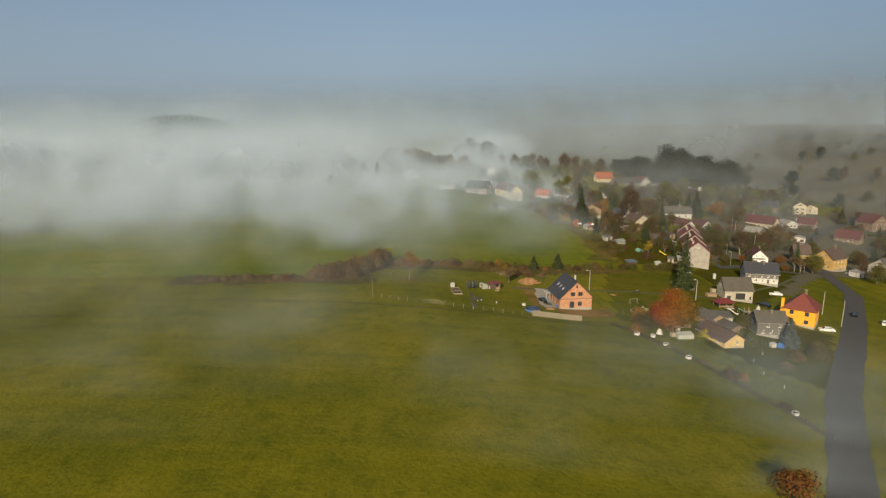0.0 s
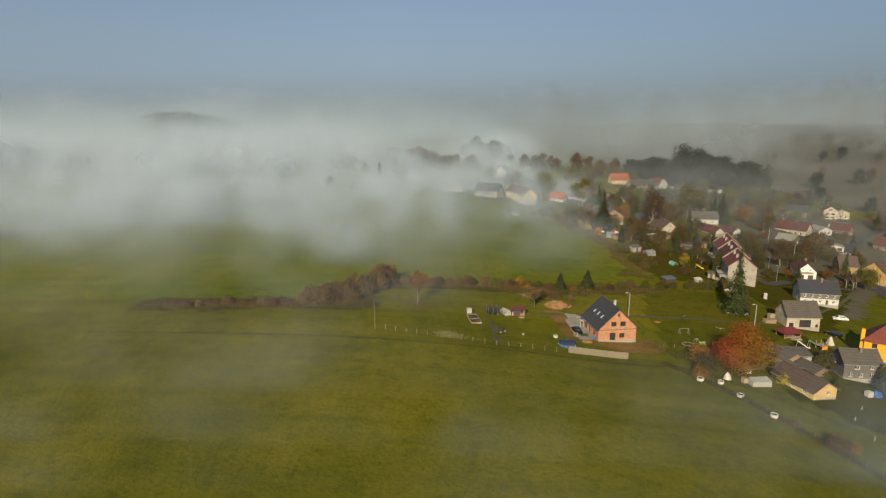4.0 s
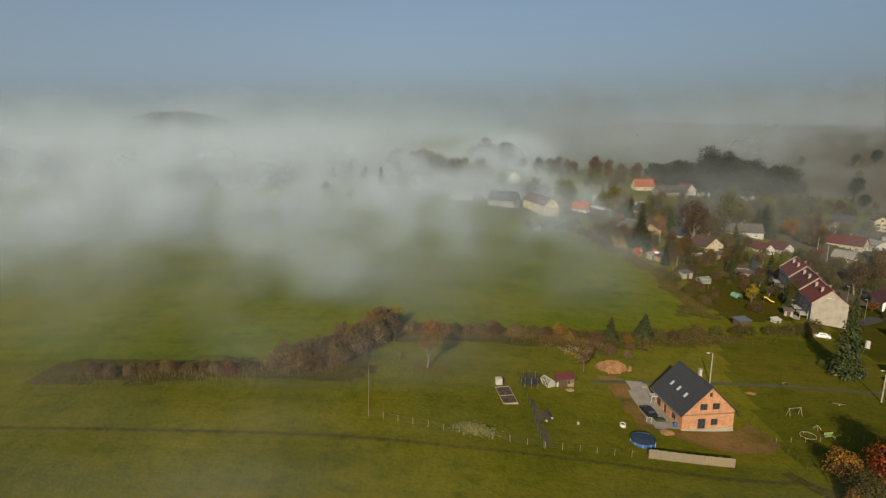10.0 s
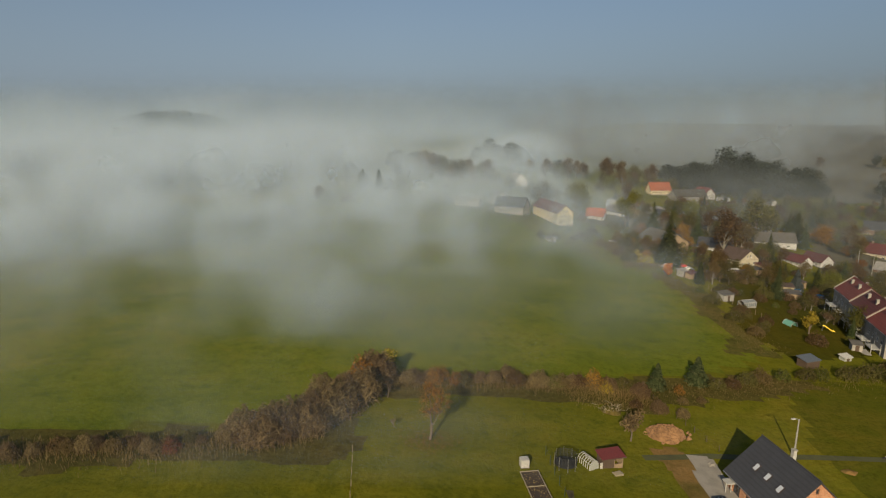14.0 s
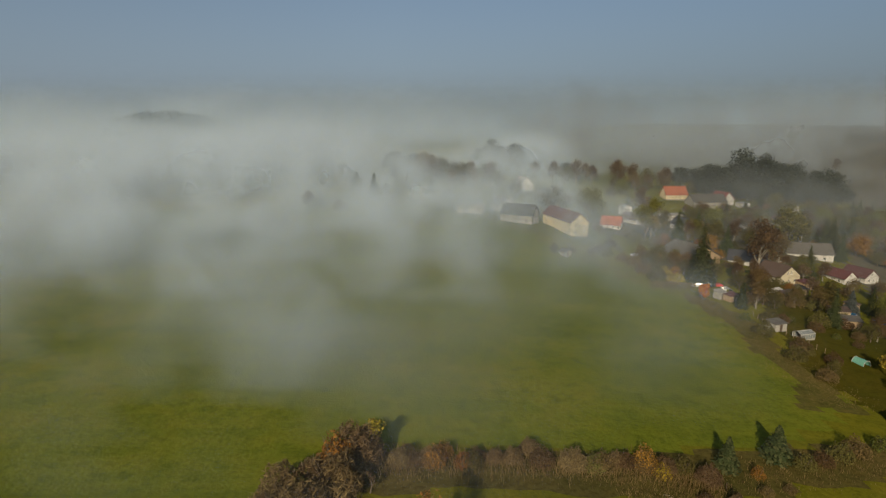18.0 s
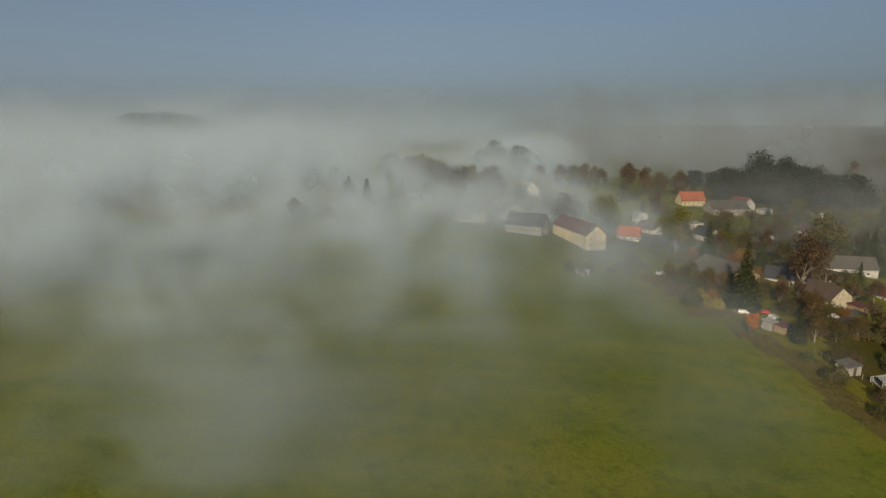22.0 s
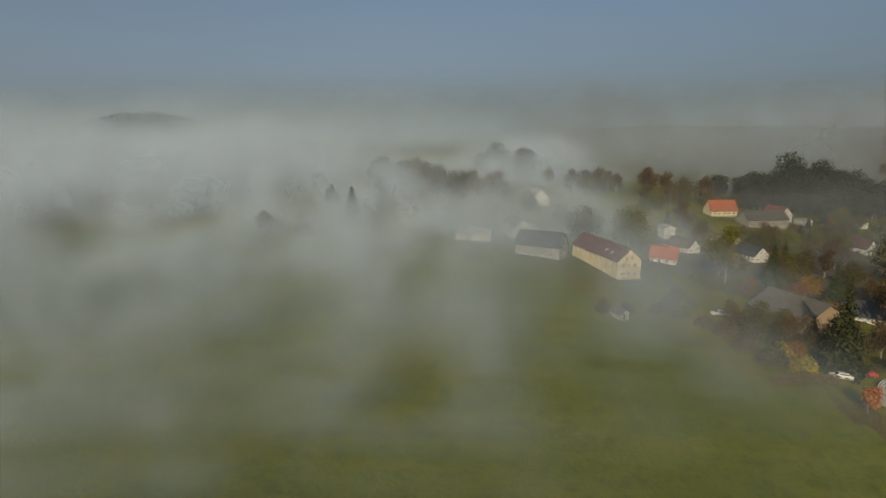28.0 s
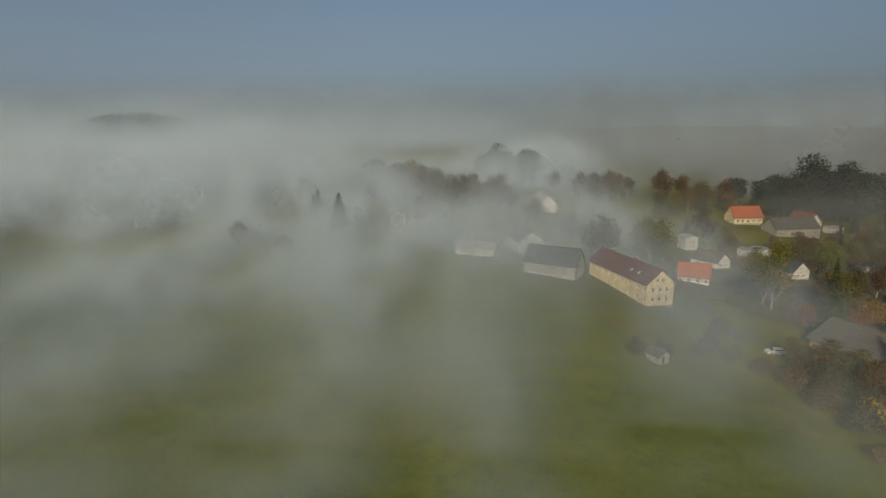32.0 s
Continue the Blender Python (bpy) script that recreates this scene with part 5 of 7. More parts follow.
house("white_cottage", 145.4, 409, 18, 8, 11, 3.0, 6.4, "white", "roof_dark", "white gabled cottage with dark roof", front=row(2, 5, 0.8, 0.9, 1.1) + [(0, 3.6, 0.8, 0.9)], left=row(3, 9, 0.8, 0.9, 1.1))
house("wide_barn", 115.0, 323.8, 18, 13.4, 17.5, 3.8, 7.6, "wood", "roof_grey", "big wooden barn with patched grey roof", category="barn", z=1.2, right=row(4, 15, 1.0, 1.0, 1.0), doors=[("f", 0, 0, 3, 2.8)], sink=2.0, over=0.6)
house("yellow_hamlet_house", 71, 497, 10, 9, 16, 4.4, 8.6, "white", "roof_pale", "white gabled house far off in fog", front=row(3, 6, 0.9, 0.9, 1.2) + [(0, 5, 0.9, 1.0)], right=row(4, 13, 0.9, 1.0, 1.2))
house("field_hut", 62, 320.5, 25, 2.8, 3.6, 1.8, 2.8, "grey_wall", "roof_grey", "small pale hut at the field's edge", category="hut", doors=[("f", 0, 0, 0.9, 1.7)], plinth="")

# ---- trees and shrubs ----
plant("bare_tree", 14.1, 167.4, 1.0)
plant("yellow_tree", 5.3, 190.6, 1.25)
plant("small_spruce", 59.0, 191.7, 0.9, w=1.15)
plant("small_spruce", 68.7, 195.4, 0.98, w=1.35)
plant("spruce", 110.2, 180.4, 1.2, w=0.78)
plant("cherry", 86.8, 132.0, 0.9, rot=0)
plant("silver_spruce", 117.0, 129.2, 0.85)
plant("olive_tree", 78.4, 130.6, 0.42, label="small olive-yellow fruit tree beside the autumn tree", w=1.25)
plant("orange_tree", 80.2, 137.5, 0.72, label="small orange-yellow tree behind the autumn tree")
plant("thin_tree", 47.4, 171.6, 0.95)
plant("spruce_b", 103.2, 301.5, 1.22, w=0.9)
plant("spruce_b", 113.0, 346.5, 1.05)
plant("red_tree", 95.6, 282.4, 1.08)
plant("brown_tree", 139.8, 331.5, 1.34)
plant("olive_tree", 187, 393, 1.65, w=1.0)
plant("olive_tree", 196, 398, 1.1)
plant("yellow_tree", 117.5, 235.3, 1.5, w=1.05, label="rounded yellow-leaved garden tree")
plant("cypress", 105.5, 278.0, 0.9, w=1.5)
plant("green_tree", 92.5, 412.8, 1.05)
plant("olive_tree", 71.3, 406.9, 1.2, w=1.15)
plant("bare_tree_b", 107, 361, 1.25, w=1.1)
plant("old_tree", 104.4, 361.5, 1.12)
plant("orange_tree", 110.2, 349.5, 1.0)
plant("orange_tree", 131.9, 358.6, 1.05)
plant("spruce", 134.3, 376.0, 0.85)
for x, y, k, s in ((200, 385, "spruce_b", 1.0), (209, 392, "spruce_b", 1.05), (204, 377, "spruce", 0.8), (137, 353, "spruce_b", 0.8), (146, 288, "silver_spruce", 0.95), (118, 293, "brown_tree", 0.6), (123, 300, "brown_tree", 0.55), (112, 309, "olive_tree", 0.62), (98, 312, "brown_tree", 0.5), (111, 280, "brown_tree", 0.5), (116, 285, "olive_tree", 0.6), (107, 309, "brown_tree", 0.6), (94, 309, "olive_tree", 0.45), (89, 318, "brown_tree", 0.36), (101, 320, "olive_tree", 0.55), (92, 299, "bush_yellow", 1.0), (88, 301, "bush_olive", 1.5), (86, 308, "bush_brown", 1.5), (82, 320, "bush_brown", 1.3), (78, 325, "bush_olive", 1.1), (72, 327, "bush_brown", 0.9), (128, 288, "olive_tree", 0.55), (134, 286, "brown_tree", 0.5), (93, 318, "orange_tree", 0.85), (90, 324, "brown_tree", 0.42), (112, 364, "bush_olive", 1.5), (101, 357, "bush_olive", 1.4), (107, 355, "bush_brown", 1.5), (99, 363, "bush_olive", 1.3), (104, 354, "bush_olive", 1.0), (126, 366, "brown_tree", 0.7), (116, 372, "olive_tree", 0.75), (152, 350, "olive_tree", 0.7), (160, 360, "brown_tree", 0.75), (146, 384, "olive_tree", 0.8), (160, 392, "brown_tree", 0.7), (172, 372, "olive_tree", 0.75), (176, 410, "brown_tree", 0.8), (222, 392, "orange_tree", 1.5), (232, 402, "orange_tree", 1.6), (240, 394, "brown_tree", 0.9), (214, 404, "spruce", 0.9)):
    plant(k, x, y, s, group="tall village trees")
for x, y, k, s in ((-3, 522, "brown_tree", 1.15), (7, 516, "brown_tree", 1.25), (14, 518, "olive_tree", 1.3), (27, 512, "olive_tree", 1.2), (34, 516, "brown_tree", 1.0), (47, 506, "brown_tree", 1.05), (-8, 535, "wood_tree_b", 1.0), (20, 500, "brown_tree", 0.75), (6, 496, "olive_tree", 0.6), (28, 492, "brown_tree", 0.55), (52, 500, "olive_tree", 0.9), (57, 628, "wood_tree", 1.2), (74, 585, "wood_tree_b", 1.25), (62, 606, "wood_tree_b", 1.1), (96, 536, "brown_tree", 1.0), (104, 532, "olive_tree", 1.1), (113, 538, "brown_tree", 1.1), (146, 545, "brown_tree", 1.2), (156, 540, "brown_tree", 1.1), (166, 536, "olive_tree", 1.2), (178, 534, "brown_tree", 1.1)):
    plant(k, x, y, s, group="far trees in fog")
plant("bare_tree_b", 103.8, 316.0, 0.75, label="pale bare forked tree by the barn")
plant("bare_tree_b", 219.6, 309.2, 1.5, label="tall bare birch by the road")
plant("orange_tree", 104.0, 325, 0.7)
for x, y, k, s in ((-22.6, 566, "wood_tree_b", 0.8), (1.3, 531, "brown_tree", 1.05), (11.4, 523, "olive_tree", 1.1), (22.6, 521, "olive_tree", 0.9), (43, 514, "olive_tree", 0.9), (55, 632, "wood_tree", 0.8), (64, 599, "wood_tree_b", 0.9),
                   (-40, 476, "cypress", 1.2), (-43, 479, "cypress", 1.0), (-37, 474, "cypress", 0.9), (-26.5, 454, "cypress", 1.35), (-59, 423, "brown_tree", 0.62), (-40.5, 416, "bush_brown", 2.0), (-58, 531, "wood_tree_b", 0.6), (124, 554, "brown_tree", 0.9), (130, 556, "brown_tree", 0.8), (151, 519, "brown_tree", 0.85), (138, 523, "olive_tree", 0.8), (-120, 760, "wood_tree_b", 1.2), (8, 470, "bush_brown", 1.6), (18, 474, "bush_brown", 1.4), (-20, 520, "wood_tree_b", 0.5)):
    plant(k, x, y, s * (1.25 if y > 495 and x < 60 or k == "cypress" else 1.0), w=1.9 if k == "cypress" else 1.15 if k in ("brown_tree",) and s < 0.7 else 1.0)
rng = random.Random(44)
# wood on the hill behind the village: tall and closed
for i in range(90):
    u, d = rng.random(), rng.random()
    x = 206 + 129 * u + rng.uniform(-4, 4)
    y = 532 + 22 * u + 58 * d * d
    dome = 0.42 + 0.45 * math.exp(-((u - 0.10) / 0.10) ** 2) + 0.85 * math.exp(-((u - 0.47) / 0.11) ** 2) + 0.65 * math.exp(-((u - 0.76) / 0.10) ** 2)
    plant(rng.choice(("wood_tree", "wood_tree", "wood_tree_b")), x, y, rng.uniform(0.85, 1.15) * dome * 1.3, group="hill wood", w=rng.uniform(0.85, 1.15))
for x, y, k, s in ((-30, 572, "wood_tree_b", 0.75), (-14, 563, "wood_tree_b", 0.7), (-4, 536, "brown_tree", 0.95), (6, 528, "brown_tree", 1.0), (14, 530, "olive_tree", 0.95), (30, 524, "brown_tree", 0.7), (50, 520, "olive_tree", 0.85), (36, 500, "brown_tree", 0.7), (46, 620, "wood_tree_b", 0.8), (72, 604, "wood_tree", 0.7), (86, 560, "brown_tree", 0.7), (110, 560, "wood_tree_b", 0.7), (60, 470, "olive_tree", 0.8), (70, 440, "olive_tree", 0.8), (84, 430, "brown_tree", 0.6), (100, 440, "olive_tree", 0.7), (110, 470, "olive_tree", 0.7), (140, 470, "brown_tree", 0.6), (160, 520, "brown_tree", 0.8), (176, 524, "brown_tree", 0.7), (190, 520, "olive_tree", 0.8)):
    plant(k, x, y, s * (1.12 if x < 90 else 1.0), group="far trees in fog")
# trees between the village houses
HOUSES = [(a, b, r) for a, b, r in HOUSE_AT] + [(172, 500, 14), (185, 480, 14), (200, 478, 14), (106, 262, 6), (131, 296, 6)]
for i in range(480):
    x, y = rng.uniform(126, 345), rng.uniform(236, 520)
    size = rng.uniform(0.4, 0.85)
    if any(math.hypot(x - a, y - b) < r + 2 for a, b, r in HOUSES):
        continue
    if abs((x - 190) - (y - 205) * 0.62) < 9:
        continue
    if size > 0.45 and any(abs(x - a + 0.55 * (b - y) * 0.5) < r - 1 and 0 < b - y < r + 16 * size for a, b, r in HOUSES):
        continue
    plant(rng.choice(("olive_tree", "olive_tree", "olive_tree", "brown_tree", "brown_tree", "green_tree", "orange_tree", "spruce", "bare_tree_b", "bare_tree_b")), x, y, size, group="village trees")
for i in range(150):
    x, y = rng.uniform(120, 330), rng.uniform(226, 440)
    if any(math.hypot(x - a, y - b) < r for a, b, r in HOUSES) or abs((x - 190) - (y - 205) * 0.62) < 9:
        continue
    plant(rng.choice(("bush_olive", "bush_brown", "bush_green", "bush_green", "bush_olive")), x, y, rng.uniform(0.7, 1.4), group="village shrubs")
for i in range(46):
    x, y = rng.uniform(330, 620), rng.uniform(300, 760)
    plant(rng.choice(("brown_tree", "olive_tree", "wood_tree_b")), x, y, rng.uniform(0.6, 1.0), group="hillside trees")
# gardens along the field's edge
for x, y, k, s in ((100, 256, "bush_olive", 1.3), (104, 246, "bush_brown", 1.3), (99, 240, "bush_olive", 1.2), (108, 240, "bush_brown", 1.0), (112, 268, "bush_brown", 1.1), (118, 282, "olive_tree", 0.45), (124, 290, "bush_brown", 1.4), (110, 284, "bush_brown", 1.6), (116, 300, "olive_tree", 0.5), (124, 306, "brown_tree", 0.45), (130, 310, "bush_olive", 1.6), (150, 306, "spruce", 0.4), (156, 312, "spruce", 0.35), (146, 300, "bush_olive", 1.3), (100, 308, "olive_tree", 0.5), (96, 306, "orange_tree", 0.6), (92, 304, "bush_yellow", 1.6), (95, 300, "bush_yellow", 1.3), (90, 312, "olive_tree", 0.65), (86, 316, "bush_brown", 1.8), (96, 322, "olive_tree", 0.6), (107, 318, "olive_tree", 0.5), (124, 318, "brown_tree", 0.5), (84, 342, "bush_brown", 1.2), (80, 336, "bush_olive", 1.2), (76, 330, "bush_brown", 1.2), (64, 326, "bush_brown", 1.0), (57, 323, "olive_tree", 0.35), (126, 338, "orange_tree", 0.8), (86, 372, "bush_brown", 1.3), (150, 262, "bush_olive", 1.2), (136, 250, "bush_olive", 1.1), (130, 236, "spruce", 0.35), (160, 276, "olive_tree", 0.5), (160, 258, "bush_olive", 1.3), (168, 270, "olive_tree", 0.55), (176, 290, "olive_tree", 0.6)):
    plant(k, x, y, s, group="garden shrubs" if "bush" in k else "garden trees")
for i in range(60):
    x, y = rng.uniform(99, 140), rng.uniform(226, 326)
    if x < 97 + (y - 226) * 0.06 or any(math.hypot(x - a, y - b) < 6 for a, b in ((106.6, 261.4), (111, 256), (131, 296), (103, 287), (106, 285), (144, 318), (101, 297), (108, 300), (108, 293), (133, 222), (137, 234), (117, 235), (115, 241), (125, 240), (115, 323), (112, 332))):
        continue
    if rng.random() < 0.18:
        plant(rng.choice(("olive_tree", "brown_tree")), x, y, rng.uniform(0.35, 0.5), group="garden trees")
    else:
        plant(rng.choice(("bush_olive", "bush_brown", "bush_green", "bush_olive")), x, y, rng.uniform(0.6, 1.3), group="garden shrubs")
# shrubs by the cherry tree and the bungalow
for x, y, k, s in ((78, 131, "bush_olive", 1.0), (76.5, 129.5, "bush_orange", 0.9), (93.5, 127.5, "bush_yellow", 0.9), (105, 132, "bush_green", 1.0), (106, 128, "bush_green", 1.1), (111, 141, "bush_olive", 1.2), (126, 146, "bush_olive", 1.3), (118, 141, "bush_green", 1.0), (114, 184, "bush_brown", 0.7), (108, 185, "bush_green", 0.8), (117, 188, "bush_olive", 0.9), (100, 62, "bush_orange", 1.1)):
    plant(k, x, y, s)
for x, y, k, s in ((88, 103, "bush_brown", 0.9), (90.3, 102, "bush_orange", 0.55), (85.2, 110, "bush_brown", 0.45), (92.4, 90, "bush_brown", 0.5), (80.5, 118.5, "bush_olive", 0.4), (112, 118, "bush_brown", 1.0), (120, 122, "bush_olive", 1.2), (106, 112, "bush_brown", 0.7), (124, 128, "bush_brown", 1.0), (118, 136, "bush_olive", 1.1)):
    plant(k, x, y, s, group="fence shrubs")
plant("orange_tree", 74, 58, 0.8, label="orange autumn tree by the road")
# hedgerow: shrub belt along the field
BELT = [(-51, 160), (-31, 162), (-14, 165), (-6, 168), (-1, 176), (1, 184), (4, 189), (12, 189), (30, 190), (46, 190), (56, 188)]
k = 0
for (ax, ay), (bx, by) in zip(BELT, BELT[1:]):
    n = max(1, int(math.hypot(bx - ax, by - ay) / 1.9))
    for i in range(n):
        f = i / n
        x, y = ax + (bx - ax) * f + rng.gauss(0, 0.8), ay + (by - ay) * f + rng.gauss(0, 0.8)
        low = x < -15
        thick = -14 <= x < 5 and y > 164
        kind = rng.choice(("bush_brown", "bush_twig", "bush_brown", "bush_olive", "bush_orange" if x > 0 else "bush_brown", "bush_twig", "bush_brown") if not thick else ("bush_twig", "bush_twig", "bush_olive", "bush_brown"))
        s = rng.uniform(0.45, 0.75) if low else rng.uniform(1.0, 1.75) if thick else rng.uniform(0.6, 1.0)
        plant(kind, x, y, s, group="hedgerow shrubs")
        if thick and rng.random() < 0.6:
            plant("bush_twig", x - rng.uniform(1.5, 5), y + rng.uniform(0, 3), rng.uniform(0.9, 1.5), group="hedgerow shrubs")
plant("bush_orange", 0.5, 186.5, 1.5, label="orange-tipped tall shrub in the hedgerow")
plant("bush_green", -11.5, 166.5, 1.1, label="round green shrub in the hedgerow")
plant("bush_red", -24, 161.5, 1.0, label="dark red shrub in the hedgerow")
plant("bush_orange", 46, 190.5, 1.0)
plant("bush_yellow", 48, 188.5, 0.8)
plant("bush_orange", 14.5, 188.0, 0.9)
plant("sapling", 6.0, 181.0, 1.4)
plant("sapling", 8.2, 170.5, 0.8)
for x, y, k, s in ((72, 193.5, "bush_olive", 0.9), (76, 195, "bush_brown", 0.9), (80, 197, "bush_olive", 1.1), (84, 199, "bush_brown", 1.2), (90, 201, "bush_green", 1.2), (96, 202.5, "bush_olive", 1.0), (100, 203.5, "bush_green", 1.3), (107, 205, "bush_olive", 1.1), (113, 207, "bush_olive", 1.2), (116, 208, "bush_green", 1.4), (119, 209, "bush_brown", 1.2), (122, 211, "bush_olive", 1.4), (62, 186, "bush_brown", 0.6), (66, 187, "bush_brown", 0.5), (60, 181, "bush_twig", 0.6), (56, 182, "bush_twig", 0.8), (52, 183, "bush_brown", 0.7), (63, 190, "bush_orange", 0.6)):
    plant(k, x, y, s * (1.0 if x > 84 else 0.9), group="hedgerow shrubs")

# tall dry grass along the hedgerow and the field margin
tg = MB()
for i in range(24000):
    if i % 10 < 7:
        q = rng.uniform(0, len(BELT) - 1.001)
        (ax, ay), (bx, by) = BELT[int(q)], BELT[int(q) + 1]
        f = q - int(q)
        x, y = ax + (bx - ax) * f + rng.gauss(0, 1.0), ay + (by - ay) * f - rng.gauss(0.8, 1.8)
        hh = rng.uniform(0.3, 1.1)
    elif i % 10 == 7:
        x, y, hh = rng.uniform(50, 122), 0, rng.uniform(0.25, 0.6)
        y = 186 + (x - 50) * 0.3 + rng.gauss(0, 2.2)
        if x > 86 and i % 3:
            x = 40 + (x - 86) * 0.5
            y = 184 + rng.gauss(0, 1.5)
    else:
        x, y, hh = 95 + rng.gauss(0, 3.5), rng.uniform(216, 286), rng.uniform(0.15, 0.4)
    z = height(x, y)
    lx, ly, t = rng.gauss(0, 0.25) * hh, rng.gauss(0, 0.25) * hh, rng.uniform(0, 3.14)
    ox, oy = math.cos(t) * 0.035, math.sin(t) * 0.035
    tg.quad((x - ox, y - oy, z - 0.1), (x + ox, y + oy, z - 0.1), (x + lx + ox * 0.6, y + ly + oy * 0.6, z + hh), (x + lx - ox * 0.6, y + ly - oy * 0.6, z + hh))
tagged(part("tall_grass", tg, M["reed"]), "tall dry brown grass under the hedgerow", "grass", kind="stuff")

# fallen leaves
fl = MB()
for i in range(1500):
    if i % 3:
        x, y = 14.1 + rng.gauss(0, 2.2), 167.0 + rng.gauss(0, 1.9)
    else:
        x, y = 86 + rng.gauss(0, 5), 131 + rng.gauss(0, 4)
    leaf_quad(fl, (x, y, height(x, y) + 0.11), (rng.gauss(0, 0.25), rng.gauss(0, 0.25), 1), rng.uniform(0.1, 0.24), rng)
tagged(part("fallen_leaves", fl, M["leaf_orange"]), "orange-brown fallen leaves under the trees", "leaves", kind="stuff")

# ---- terrace of houses with stepped roofs ----
for i, (rf, dz) in enumerate((("roof_red", 0.0), ("roof_maroon", 0.7), ("roof_red", 1.4))):
    bx, by = 132.8 + 0.309 * 13.7 * i, 220.4 + 0.951 * 13.7 * i
    t = house("terraced_house", bx, by, -18, 9.6, 13.6, 7.4, 11.4, "beige", rf, ("beige end terraced house with blank gable and red roof", "middle terraced house with maroon roof and chimneys", "far terraced house with red roof and chimneys")[i], z=-5.6 + dz, over=0.25,
              left=row(4, 12, 0.9, 1.2, 1.4) + row(4, 12, 4.0, 1.2, 1.4), right=row(4, 12, 0.9, 1.2, 1.4) + row(4, 12, 4.0, 1.2, 1.4), front=[(0, 9.0, 1.6, 0.35)] if i == 0 else (), back=row(2, 6, 4.0, 1.2, 1.4),
              chimneys=[(-1.6, 3.5, 0.7, 1.4, "beige"), (-1.6, 9.5, 0.7, 1.4, "beige"), (1.2, 6.5, 0.6, 1.1, "brown_wall")], group="terrace of houses", sink=2.5)
    pp = MB()
    for s in (-1, 1):
        pp.add([(0, 13.4, 11.6), (s * 5.0, 13.4, 7.3), (s * 5.0, 13.75, 7.3), (0, 13.75, 11.6), (0, 13.4, 11.95), (s * 5.0, 13.4, 7.75), (s * 5.0, 13.75, 7.75), (0, 13.75, 11.95)], [(0, 1, 5, 4), (1, 2, 6, 5), (2, 3, 7, 6), (4, 5, 6, 7)])
    part("parapet", pp, M["beige"], t, "pale parapet between the stepped roofs")
    for k in range(2):
        bal = MB()
        y0 = 2.0 + 6.6 * k
        bal.box(-7.0, -4.8, y0, y0 + 4.4, 2.6, 2.75)
        for px in (-6.95, -4.9):
            for py in (y0 + 0.05, y0 + 4.3):
                bal.box(px - 0.06, px + 0.06, py - 0.06, py + 0.06, -2.0, 3.75)
        for q in range(9):
            bal.box(-7.0, -6.96, y0 + 0.5 * q, y0 + 0.5 * q + 0.05, 2.75, 3.7)
        bal.box(-7.02, -6.94, y0, y0 + 4.4, 3.7, 3.77)
        part("balcony", bal, M["white_paint"], t, "white railed garden terrace on posts")
    ann = MB().box(-9.8, -7.4, 0.4, 4.2, -2.5, 1.6).box(-10.0, -7.2, 0.2, 4.4, 1.6, 1.75)
    if i == 0:
        part("annex", ann, M["beige"], t, "small beige rendered annex")
    dish = MB()
    pts = [(0.42 * math.cos(a), 0, 0.42 * math.sin(a)) for a in [2 * math.pi * q / 12 for q in range(12)]]
    dish.add([(-4.95, 6.0 + p[0], 5.9 + p[2]) for p in pts] + [(-4.85, 6.0, 5.9)], [(q, (q + 1) % 12, 12) for q in range(12)])
    part("satellite_dish", dish, M["white_paint"], t, "white satellite dish")


# ---- street furniture ----
def pole(name, x, y, h, label, category, arm=None, mat="concrete", r=0.14, group=""):
    t = thing(name, x, y, 0, label=label, category=category, group=group)
    part("shaft", MB().tube([(0, 0, -0.4), (0, 0, h * 0.5), (0, 0, h)], [r, r * 0.82, r * 0.62], 10), M[mat], t)
    if arm:
        ax, ay = arm
        part("arm", MB().tube([(0, 0, h - 0.1), (ax * 0.6, ay * 0.6, h + 0.12), (ax, ay, h + 0.12)], [0.045, 0.04, 0.035], 6), M["metal"], t)
        hd = MB().box(-0.16, 0.16, -0.32, 0.32, -0.09, 0.05, m=pose(ax * 1.15, ay * 1.15, h + 0.1, 0, 0, math.degrees(math.atan2(ay, ax)) + 90))
        part("lamp_head", hd, M["white_paint"], t, "pale street lamp head")
    return t


pole("street_lamp", 74.4, 170.9, 7.0, "concrete street lamp beside the lane", "street lamp", (-0.9, -0.1), r=0.16)
pole("utility_pole", 109.0, 167.6, 7.0, "pale concrete utility pole on grass", "utility pole", (-0.7, 0.1), r=0.17)
for x, y in ((154.6, 234.5), (162.6, 254.2)):
    pole("street_lamp", x, y, 6.5, "slim grey street lamp by the lane", "street lamp", (-0.8, -0.4), "metal", 0.08, "slim street lamps")
for x, y, h in ((206.3, 331.1, 12), (198.2, 293.9, 10), (215, 352, 10), (150.5, 156.5, 8.5), (152, 168, 8.0), (230, 300, 9), (180, 440, 9), (147, 331, 8)):
    pole("utility_pole", x, y, h, "tall pale concrete utility pole", "utility pole", None, r=0.16, group="utility poles")
pole("utility_pole", 2.5, 436, 9.0, "short pale pole standing in fog", "utility pole", (-0.8, 0), "white_paint", r=0.2)


